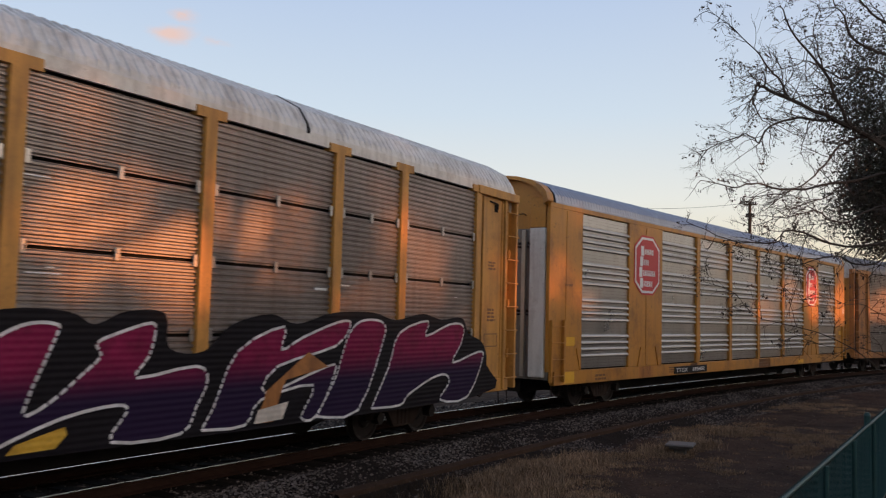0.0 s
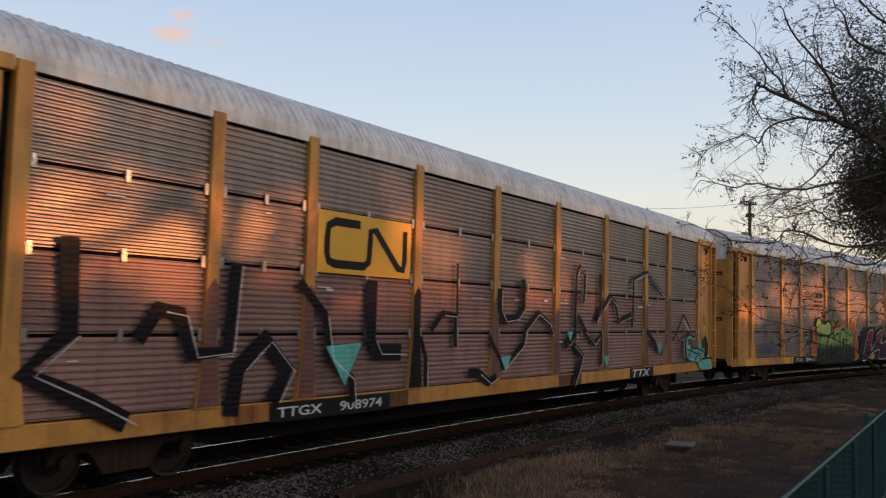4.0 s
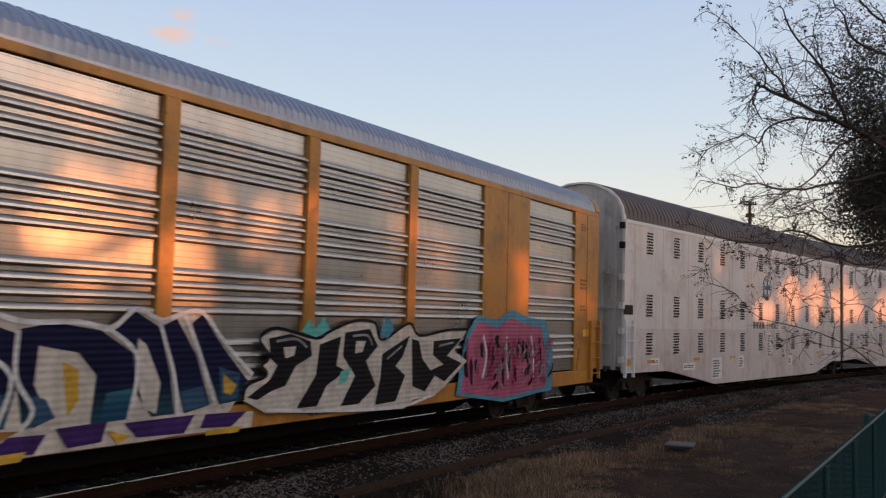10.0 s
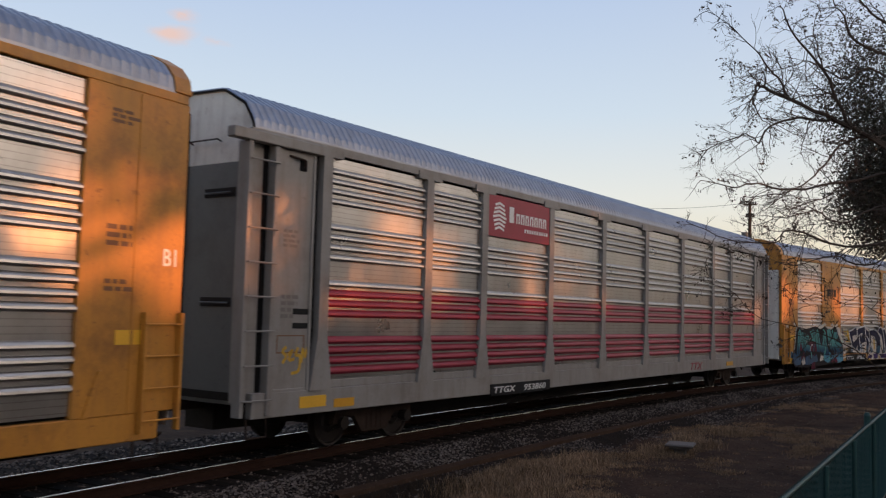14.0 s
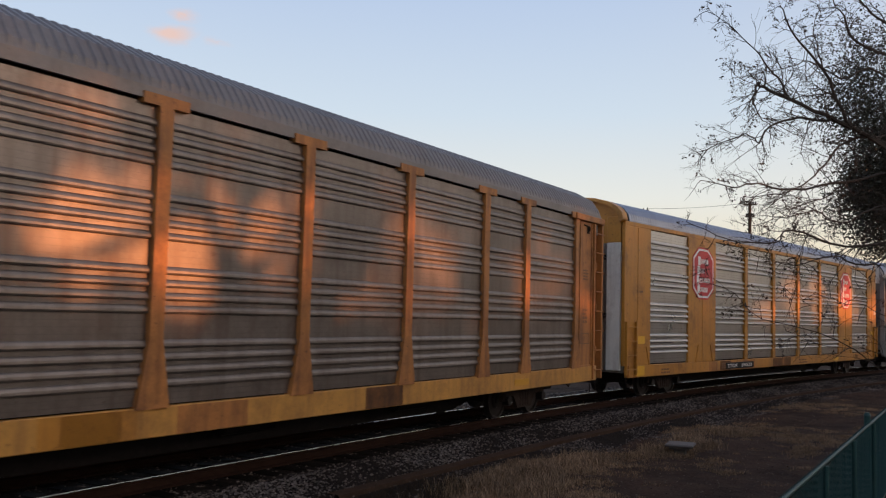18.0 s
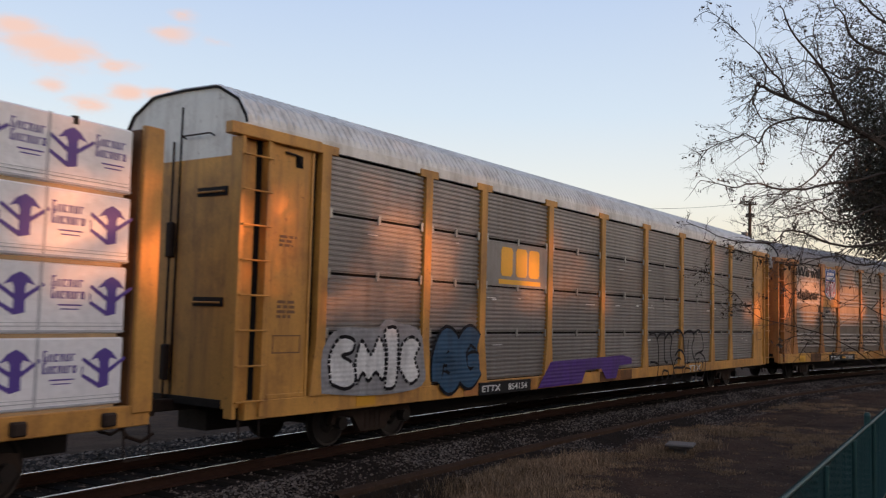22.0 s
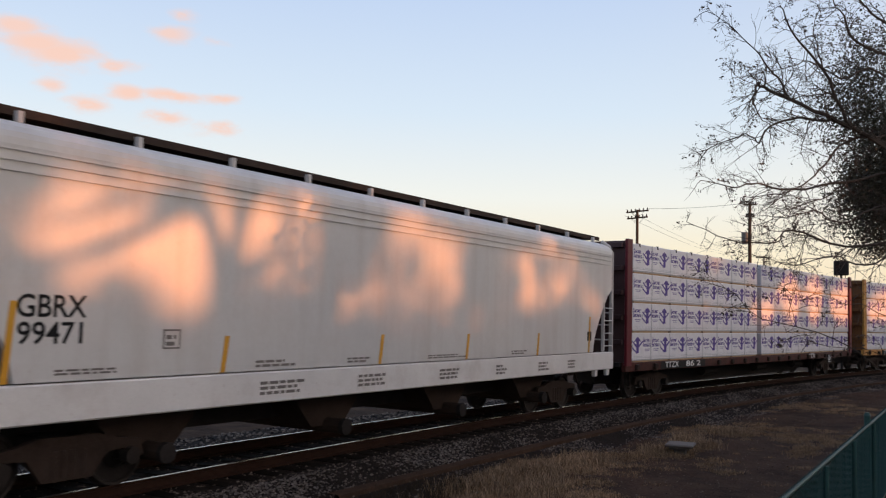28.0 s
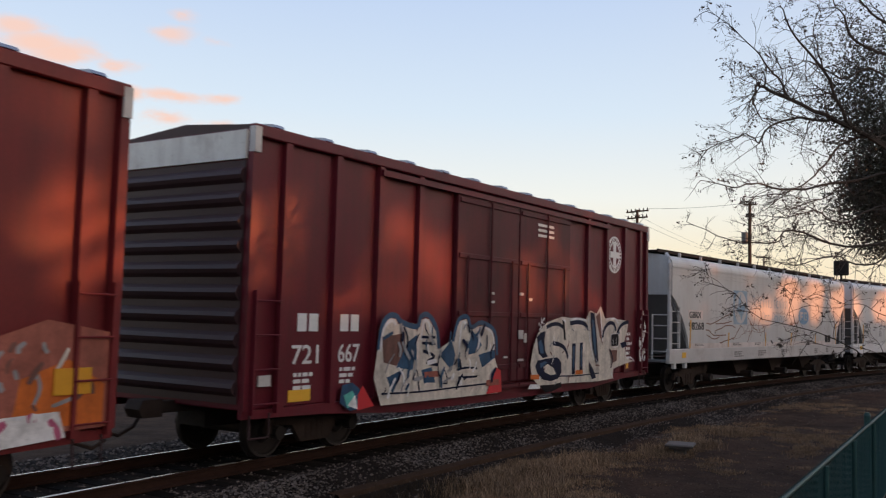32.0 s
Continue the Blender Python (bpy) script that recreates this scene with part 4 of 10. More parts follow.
def tri_rack(label, paint, sheet, roof, door, head, s_mid, feet=0.44, bracket=0.56, rows=4, washed=0):
    """A closed three-deck car rack: posts, four rows of finely ribbed sheets, ladders and end doors."""
    car = thing("autorack_car", label, "train car", "cars of the freight train")
    half = 13.8
    car_frame(car, half, 0.70, 0.98, M[paint], (-10.0, 10.0), "")
    rack_body(car, half)
    sec = facet(5.06, 5.745)
    ribbed_roof(car, half - 0.15, sec, M[roof], 0.16, 0.022)
    part("eave_beam", boxed(-half + 0.1, half - 0.1, -1.505, -1.44, 4.93, 5.07), M[roof], car)
    part("eave_beam", boxed(-half + 0.1, half - 0.1, 1.44, 1.505, 4.93, 5.07), M[roof], car)
    levels = [0.98 + (4.91 - 0.98) * i / rows for i in range(rows + 1)]
    clip = mesh_of("clip", boxed(-0.036, 0.036, -0.03, 0.0, -0.085, 0.085, bevel=0.006), M["galv"])
    for a, b in zip(POSTS, POSTS[1:]):
        for z0, z1 in zip(levels, levels[1:]):
            paint_over = z0 < levels[washed] - 0.01 if washed else False
            far_copy(part("wall_sheet", wall_sheet(a + 0.05, b - 0.05, z0 + 0.022, z1 - 0.022, "fine"), M["galv_wash" if paint_over else sheet], car), car)
        for z in levels[1:-1]:
            for x in (a + 0.165, b - 0.165, (a + b) / 2):
                c = part("clip", clip, None, car)
                c.matrix_basis = pose(x, -1.478, z)
    rng = random.Random(31)
    for _ in range(26):
        x, z, n = rng.uniform(-11.5, 11.5), rng.choice(levels[1:4]) - rng.uniform(0.2, 0.34), rng.uniform(0.08, 0.5)
        part("torn_slit", boxed(x, x + n, -1.487, -1.47, z, z + rng.choice((0.016, 0.024, 0.04))), M["white_patch"], car, "bright scratched slit in the sheet")
    for x in POSTS:
        far_copy(part("post", post_plate(x, 0.98, 5.02, 0.215, feet, bracket), M[paint], car), car)
    for sgn in (-1, 1):
        a, b = sorted((sgn * 12.1, sgn * half))
        corner_bay(car, sgn, half, 0.98, 4.86, M[paint])
        part("corner_head", boxed(a - 0.2, b, -1.56, -1.40, 4.86, 5.04, bevel=0.012), M[paint], car)
        end_door(car, sgn * (half - 0.18), sec, 0.9, M[door], M[head], 4.62)
        loading_notes(car, random.Random(int(sgn + 5)), ((sgn * 12.7 - 0.2, sgn * 12.7 + 0.2, 3.3, 3.5, 3), (sgn * 12.7 - 0.2, sgn * 12.7 + 0.2, 2.2, 2.5, 4)), "faint_brown", -1.476)
    return car


def bi_rack(label, paint, s_mid, logo, roof="roof", extra=None):
    """A two-deck rack with broad ribbed bright sheets and plain painted bays."""
    car = thing("autorack_car", label, "train car", "cars of the freight train")
    half = 13.35
    car_frame(car, half, 0.66, 1.0, M[paint], (-9.9, 9.9))
    rack_body(car, half, 5.1)
    sec = arch(5.12, 5.82)
    ribbed_roof(car, half - 0.25, sec, M[roof], 0.15, 0.02)
    far_copy(part("eave_beam", boxed(-half + 0.02, half - 0.02, -1.50, -1.42, 5.0, 5.13, bevel=0.01), M[paint], car), car)
    for a, b in ((-11.74, -9.11), (-6.95, -4.37), (-4.13, -1.54), (-1.30, 1.30), (1.54, 4.13), (4.37, 6.95), (9.11, 11.74)):
        far_copy(part("wall_sheet", wall_sheet(a, b, 1.04, 4.98, "wide"), M["galv"], car), car)
    for a, b in ((-13.35, -11.74), (-9.11, -6.95), (6.95, 9.11), (11.74, 13.35)):
        far_copy(part("painted_bay", boxed(a, b, -1.505, -1.40, 1.0, 5.0, bevel=0.012), M[paint], car, "plain painted steel bay"), car)
        far_copy(part("seam", boxed((a + b) / 2 - 0.02, (a + b) / 2 + 0.02, -1.515, -1.50, 1.02, 4.98), M[paint], car), car)
    for x in (-4.25, -1.42, 1.42, 4.25):
        far_copy(part("post", boxed(x - 0.13, x + 0.13, -1.53, -1.40, 1.0, 5.0, bevel=0.01), M[paint], car), car)
    for x in (-13.29, 13.29):
        sgn = 1 if x > 0 else -1
        part("corner_arch", sweep_x(bmesh.new(), [(y * 1.01, z + 0.02) for y, z in sec] + [(y * 0.93, z - 0.06) for y, z in sec[::-1]], x - 0.22, x + 0.06, True), M[paint], car)
        dr = end_door(car, sgn * (half - 0.1), sec, 0.8, M["door_grey"], M[paint], 4.5)
        xd = sgn * (half - 0.1)
        part("door_leaf", boxed(*sorted((xd + sgn * 0.002, xd + sgn * 0.10)), -1.36, -0.92, 0.86, 4.5, bevel=0.015), M["door_white"], dr, "pale outer leaf of the folding end door")
        part("door_leaf", boxed(*sorted((xd + sgn * 0.002, xd + sgn * 0.10)), -1.36, -0.92, 4.505, 5.25, bevel=0.015), M[paint], dr)
        for k in range(6):
            y = -0.78 + k * 0.34
            part("door_fold", prism(bmesh.new(), [(xd, 0.86), (xd + sgn * 0.07, 0.86), (xd + sgn * 0.07, 4.46), (xd, 4.46)], y, y + 0.11), M["door_white" if k % 2 else "galv"], dr)
        lx = sorted((sgn * (half - 0.02), sgn * (half - 0.66)))
        ladder(car, lx[0], lx[1], 0.75, 2.25, -1.54, M[paint], 4)
    for xc, diag in ((-8.35, 1), (-7.4, -1), (7.6, 1), (8.6, -1), (12.1, 1), (-12.0, -1)):
        part("brace_strap", prism(bmesh.new(), [(xc - 0.03, 1.55), (xc + 0.03, 1.55), (xc - diag * 0.20 + 0.03, 1.0), (xc - diag * 0.20 - 0.03, 1.0)], -1.53, -1.50), M[paint], car)
    part("placard", boxed(-12.6, -12.1, -1.512, -1.505, 1.62, 1.84), M["logo_yellow"], car)
    part("placard", boxed(12.3, 12.75, -1.512, -1.505, 1.85, 2.03), M["logo_yellow"], car)
    part("reflector", boxed(-12.6, -12.1, -1.512, -1.505, 0.70, 0.98), M["logo_yellow"], car)
    part("reflector", boxed(6.2, 6.9, -1.508, -1.50, 0.72, 0.86), M["logo_yellow"], car)
    rng = random.Random(8)
    loading_notes(car, rng, ((12.1, 12.6, 4.55, 4.75, 3), (12.1, 12.65, 2.5, 2.68, 2), (12.1, 12.6, 3.05, 3.35, 3), (-12.6, -12.1, 3.1, 3.2, 1), (-6.4, -6.0, 0.75, 0.95, 3), (-11.0, -10.2, 0.72, 0.9, 2), (1.5, 2.6, 0.72, 0.92, 2), (9.5, 10.3, 0.72, 0.92, 2)))
    return car


def octagon(car, xc, zc, rx, rz, y):
    def ring(k):
        a, b = rx * k, rz * k
        return [(xc - a * 0.45, zc + b), (xc + a * 0.45, zc + b), (xc + a, zc + b * 0.62), (xc + a, zc - b * 0.62), (xc + a * 0.45, zc - b), (xc - a * 0.45, zc - b), (xc - a, zc - b * 0.62), (xc - a, zc + b * 0.62)]
    o = part("emblem", plate(ring(1.0), y), M["logo_red"], car, "red eight-sided emblem with a white border")
    part("emblem_border", plate(ring(0.94), y - 0.004), M["logo_white"], o)
    part("emblem_field", plate(ring(0.86), y - 0.008), M["logo_red"], o)
    sp = []
    for i, (dx, n) in enumerate(((0.0, 5), (-0.06, 3), (-0.12, 7), (-0.06, 5))):
        z, x = zc + rz * (0.36 - i * 0.36), xc - rx * (0.52 - dx)
        sp.append((x, x + rx * 0.22, z - rz * 0.05, rz * 0.33))
        for k in range(n):
            q = x + rx * (0.27 + k * 0.142)
            sp += [(q, q + rx * 0.05, z, rz * 0.19), (q + rx * 0.075, q + rx * 0.105, z, rz * 0.19)]
    bars(sp, y - 0.012, M["logo_white"], o, "emblem_text")
    return o


# ---- spray-painted shapes ----
def slab_strokes(rng):
    """Steep slanted slabs."""
    return [(((-0.12, 0.02), (0.12, 0.55), (0.34, 1.0)), 1.0), (((0.22, 0.42), (0.52, 0.72), (0.86, 1.02)), rng.uniform(0.8, 1.0)), (((0.34, 0.50), (0.60, 0.30), (0.74, -0.02)), rng.uniform(0.7, 1.0))]


def wild_strokes(rng):
    """Two or three sweeping strokes in a unit box, with a width for each."""
    out = []
    lean = rng.uniform(-0.06, 0.10)
    kind = rng.randrange(5)
    if kind == 0:
        out.append((((0.1, 0.02), (0.12 + lean, 0.5), (0.3, 0.98), (0.62, 0.8)), 1.1))
        out.append((((0.38, 0.55), (0.72, 0.42), (0.92, 0.0)), 0.9))
    elif kind == 1:
        out.append((((0.85, 0.9), (0.45, 1.0), (0.12, 0.7), (0.2, 0.2), (0.6, 0.02), (0.9, 0.25)), 1.0))
        out.append((((0.4, 0.45), (0.9, 0.52)), 0.7))
    elif kind == 2:
        out.append((((0.05, 0.9), (0.22, 0.3), (0.4, 0.05), (0.58, 0.6), (0.72, 0.98)), 0.9))
        out.append((((0.72, 0.98), (0.82, 0.4), (0.97, 0.0)), 1.1))
    elif kind == 3:
        out.append((((0.15, 0.0), (0.2, 0.6), (0.5, 1.0), (0.85, 0.72), (0.55, 0.45)), 1.05))
        out.append((((0.55, 0.45), (0.9, 0.3), (0.7, 0.0), (0.3, 0.1)), 1.0))
    else:
        out.append((((0.1, 0.05), (0.5, 0.35), (0.2, 0.7), (0.6, 1.0), (0.95, 0.85)), 1.1))
        out.append((((0.85, 0.6), (0.8, 0.2), (1.0, -0.05)), 0.9))
    if rng.random() < 0.6:
        out.append((((rng.uniform(0, 0.3), rng.uniform(0.3, 0.6)), (0.5, rng.uniform(0.5, 0.7)), (1.05, rng.uniform(0.2, 0.6))), 0.5))
    return out


def brush(bm, pts, w, y):
    """A stroke that swells and thins like a sprayed letter's arm."""
    n = len(pts)
    lv, rv = [], []
    for i, p in enumerate(pts):
        a, b = pts[max(i - 1, 0)], pts[min(i + 1, n - 1)]
        dx, dz = b[0] - a[0], b[1] - a[1]
        d = math.hypot(dx, dz) or 1
        k = w * (0.62 + 0.5 * math.sin(math.pi * (0.12 + 0.8 * i / (n - 1)))) / 2
        lv.append(bm.verts.new((p[0] - dz / d * k, y, p[1] + dx / d * k)))
        rv.append(bm.verts.new((p[0] + dz / d * k, y, p[1] - dx / d * k)))
    for i in range(n - 1):
        bm.faces.new((lv[i], rv[i], rv[i + 1], lv[i + 1]))


def spray(car, x0, x1, z0, z1, n, fill, outline, back, seed, thick=0.2, shear=0.12, y=-1.545, label="", line=0.07, back_grow=0.12, order=None, shine=None, slabs=False, shine_wide=0.022):
    """A painted piece: a ragged cloud behind, outlined sweeping strokes in front; thin layers of paint."""
    rng = random.Random(seed)
    W, Hh = x1 - x0, z1 - z0
    root = None
    if back:
        top, bot = [], []
        k = n * 4
        for i in range(k + 1):
            x = x0 - back_grow + (W + 2 * back_grow) * i / k
            hump = abs(math.sin(math.pi * i / 4)) * 0.10 * Hh
            edge = 0.55 if i in (0, k) else 0.0
            top.append((x, z1 - 0.08 * Hh + hump + back_grow * rng.uniform(-0.3, 0.9) - edge * Hh))
            bot.append((x, z0 - back_grow * rng.uniform(-0.3, 0.9) + edge * 0.3 * Hh))
        root = part("painted_cloud", plate(smooth_line(top, 3) + smooth_line(bot, 3)[::-1], y + 0.004, 0.002), M[back], car, label)
    outl, filled, lit = bmesh.new(), bmesh.new(), bmesh.new()
    w = W / n
    for i in range(n):
        lo, hi = rng.uniform(0, 0.10), rng.uniform(0.90, 1.06)
        for st, fat in (slab_strokes(rng) if slabs else wild_strokes(rng)):
            pts = [(x0 + w * (i - 0.06 + 1.12 * a) + shear * Hh * (b - 0.5) + rng.uniform(-0.05, 0.05), z0 + Hh * (lo + (hi - lo) * b) + rng.uniform(-0.04, 0.04)) for a, b in st]
            ln = smooth_line(pts, 6)
            depth = y - 0.0004 * i
            brush(outl, ln, thick * fat + 2 * line, depth)
            brush(filled, ln, thick * fat, depth - 0.006)
            ribbon(lit, [(a + thick * 0.22, b + thick * 0.1) for a, b in ln[2:-3]], shine_wide, depth - 0.0095)
    if root is None:
        root = part("painted_outline", outl, M[outline], car, label)
    else:
        part("painted_outline", outl, M[outline], root)
    part("painted_fill", filled, M[fill], root)
    if shine:
        part("painted_shine", lit, M[shine], root)
    else:
        lit.free()
    return root


def tag_lines(car, x0, x1, z0, z1, loops, material, seed, w=0.035, y=-1.55):
    rng = random.Random(seed)
    root = None
    for i in range(loops):
        bm = bmesh.new()
        xc = x0 + (x1 - x0) * (i + 0.5) / loops
        r = (x1 - x0) / loops * 0.48
        pts = [(xc - r, z0 + rng.uniform(0, 0.15)), (xc - r * 0.7, (z0 + z1) / 2), (xc - r * 0.2, z1 - rng.uniform(0, 0.2)), (xc + r * 0.3, z1 - rng.uniform(0.05, 0.3)), (xc + r * 0.4, (z0 + z1) / 2), (xc, z0 + (z1 - z0) * rng.uniform(0.1, 0.35)), (xc + r * 0.8, z0 + rng.uniform(0, 0.2)), (xc + r, z0 + 0.35 * (z1 - z0))]
        ribbon(bm, smooth_line(pts, 6), w, y)
        o = part("painted_tag" if root is None else "painted_stroke", bm, M[material], root or car)
        root = root or o
    return root


def dashes(pts, w, y, pitch=0.082, duty=0.70):
    """A sprayed line over ribs: it breaks where it runs steeply across the grooves."""
    bm = bmesh.new()
    fine = []
    for (xa, za), (xb, zb) in zip(pts, pts[1:]):
        n = max(int(math.hypot(xb - xa, zb - za) / 0.012), 1)
        fine += [(xa + (xb - xa) * i / n, za + (zb - za) * i / n, abs(zb - za) > 0.45 * abs(xb - xa)) for i in range(n)]
    run = []
    for x, z, steep in fine + [(0.0, 0.0, None)]:
        if steep is None or (steep and (z / pitch) % 1.0 > duty):
            if len(run) > 1:
                ribbon(bm, run, w, y)
            run = []
        else:
            run.append((x, z))
    return bm


def lettered(car, shapes, cloud, fill, outline, back, y, label, line=0.045):
    """Large painted letters: each a filled outline with a line round it, on a ragged cloud."""
    root = part("painted_cloud", plate(smooth_line(cloud + cloud[:1], 4)[:-1], y + 0.004, 0.002), M[back], car, label)
    for i, pts in enumerate(shapes):
        loop = smooth_line(pts + pts[:1], 3)
        o = part("painted_letter", plate(loop[:-1], y - 0.003 - 0.0006 * i, 0.002), M[fill], root)
        edge = part("letter_outline", dashes(loop, line, y - 0.0075 - 0.0006 * i, 0.082, 0.87), M[outline], o)
        edge["kind"] = "stuff"
    return root


def sprayed(car, y, label, strokes):
    """A painted piece in layers: filled shapes (width 0) and lines, each a hair in front of the last."""
    root = None
    for i, (m, w, pts) in enumerate(strokes):
        d = y - 0.0007 * i
        loop = pts if w == 0 else smooth_line(pts, 4)
        name = "painted_ground" if root is None else ("painted_shape" if w == 0 else "painted_line")
        o = part(name, plate(loop, d, 0.0005) if w == 0 else ribbon(bmesh.new(), loop, w, d), M[m], root or car, label if root is None else "")
        root = root or o
    return root


def scribbled(root, x0, x1, z0, z1, count, colours, seed, y, long=0.4, wide=0.07):
    """Small worked-in strokes over a painted piece: flicks, edges and drips."""
    rng = random.Random(seed)
    for k in range(count):
        x, z = rng.uniform(x0, x1), rng.uniform(z0, z1)
        a, n = rng.gauss(1.35, 0.55), long * rng.uniform(0.35, 1.2)
        dx, dz, bend = math.cos(a) * n / 2, math.sin(a) * n / 2, rng.uniform(-0.25, 0.25) * n
        w = wide * rng.uniform(0.3, 1.0)
        top, bot = min(z + dz, z1), max(z - dz, z0)
        pts = [(x - dx, bot), (x + bend, (top + bot) / 2), (x + dx, top)]
        part("painted_fleck", brushed(smooth_line(pts, 3), w, y - 0.0003 * k), M[rng.choice(colours)], root)


def brushed(pts, w, y):
    bm = bmesh.new()
    brush(bm, pts, w, y)
    return bm


# ---- the train, car by car, in the order in which it passes ----
CARS = []


def place(car, rear, front, half, base, ahead=0.0):
    """Keeps where the car's ends lie along the line at the start of the clip."""
    CARS.append((car, (rear + front) / 2 + ahead, base, half))
    return car


def lead_rack():
    car = tri_rack("weathered yellow autorack car with brown ribbed sides", "yellow_rusty", "galv_brown", "roof_dark", "yellow", "door_white", 0)
    return place(car, 48.5, 76.1, 13.8, 20.0)


def octagon_rack(rear, front, word, mark, number):
    car = bi_rack("orange-yellow autorack car with ribbed sides and red octagon emblems", "yellow_clean", 0, None)
    octagon(car, -8.0, 3.88, 0.84, 0.85, -1.517)
    octagon(car, 8.03, 3.90, 0.80, 0.84, -1.517)
    number_board(car, -6.05, -3.5, 0.70, 0.92, mark, number, -1.502)
    words("B1", 13.0, 2.85, 0.22, -1.507, M["logo_white"], car, 0.22)
    return place(car, rear, front, 13.35, 19.8, 0.22)


ROOF_JOINTS = (-7.72, -6.46, 6.3)


def ribbed_painted_rack():
    car = tri_rack("yellow autorack car with grey-brown ribbed sides and large spray paintings", "yellow", "galv_dull", "roof_old", "yellow", "door_white", 0)
    bars([(-5.45, -5.1, 3.45, 0.22), (-5.0, -4.65, 3.45, 0.22), (-6.7, -5.55, 3.46, 0.03), (-6.7, -5.55, 3.54, 0.03), (-6.7, -5.55, 3.62, 0.03)] + [(-5.65 + k * 0.15, -5.55 + k * 0.15, 3.24, 0.11) for k in range(7)] + [(-5.65 + k * 0.135, -5.55 + k * 0.135, 3.05, 0.11) for k in range(8)], -1.482, M["black_panel"], car, "sign_text")
    number_board(car, -7.9, -5.62, 0.70, 0.97, "TTGX", "159411")
    part("reflector", boxed(-8.9, -8.3, -1.508, -1.50, 0.74, 0.94), M["logo_yellow"], car)
    part("reflector", boxed(-12.5, -11.9, -1.508, -1.50, 0.70, 0.94), M["logo_yellow"], car)
    fl = [(-5.2, 1.0), (-5.95, 1.02), (-5.7, 1.2), (-5.95, 1.4), (-5.6, 1.7), (-5.85, 2.15), (-5.3, 2.2), (-3.6, 1.95), (-3.35, 2.5), (-3.0, 2.1), (-2.75, 2.15), (-2.5, 2.55), (-2.15, 2.1), (-1.3, 2.1), (-0.95, 2.3), (-0.65, 2.62), (-0.35, 2.5), (-0.3, 2.12), (0.05, 2.08), (-0.15, 1.9), (-0.25, 1.5), (0.12, 1.42), (-0.1, 1.05), (-0.3, 0.7)]
    fp = part("painted_flame", plate(fl, -1.5325, 0.002), M["g_ember"], car, "orange-red spray-painted flames")
    part("flame_edge", ribbon(bmesh.new(), fl + fl[:1], 0.075, -1.5355), M["g_yellow"], fp)
    sp = lettered(car, [[(-5.2, 0.68), (-5.0, 1.3), (-4.85, 1.80), (-4.0, 1.82), (-4.0, 1.35), (-4.15, 0.68)], [(-4.2, 0.68), (-4.1, 1.5), (-3.7, 1.85), (-3.2, 1.9), (-3.05, 1.3), (-3.1, 0.68)], [(-3.12, 0.68), (-3.1, 1.6), (-2.9, 1.88), (-2.5, 1.85), (-2.35, 1.2), (-2.4, 0.68)],
                        [(-2.42, 0.68), (-2.45, 1.7), (-2.25, 2.08), (-1.9, 2.1), (-1.6, 1.8), (-1.55, 0.68)], [(-1.6, 0.68), (-1.62, 1.75), (-1.4, 1.98), (-1.15, 1.8), (-0.95, 1.98), (-0.75, 1.85), (-0.68, 1.2), (-0.85, 0.68)]],
                  [(-5.3, 0.64), (-5.15, 1.5), (-4.9, 1.92), (-3.5, 2.0), (-2.2, 2.2), (-1.2, 2.08), (-0.7, 2.0), (-0.62, 1.2), (-0.8, 0.64)], "g_green_fade", "g_black", "g_green_fade", -1.5375, "green spray-painted letters with black outlines", 0.10)
    hd = smooth_line([(-5.3, 1.88), (-5.37, 2.36), (-5.01, 2.6), (-4.46, 2.34), (-3.89, 2.48), (-3.59, 2.26), (-3.7, 1.88), (-4.45, 1.83), (-5.3, 1.88)], 5)
    h = part("painted_head", plate(hd[:-1], -1.552, 0.002), M["g_lime"], sp)
    part("head_outline", ribbon(bmesh.new(), hd, 0.09, -1.5545), M["g_black"], h)
    for x, z, r in ((-3.6, 1.15, 0.22), (-2.75, 1.2, 0.16), (-2.0, 1.45, 0.2), (-1.15, 1.2, 0.16)):
        part("painted_counter", plate([(x - r * 0.5, z - r * 1.6), (x + r * 0.5, z - r * 1.5), (x + r * 0.6, z + r), (x, z + r * 1.5), (x - r * 0.6, z + r)], -1.5475, 0.002), M["g_black"], sp)
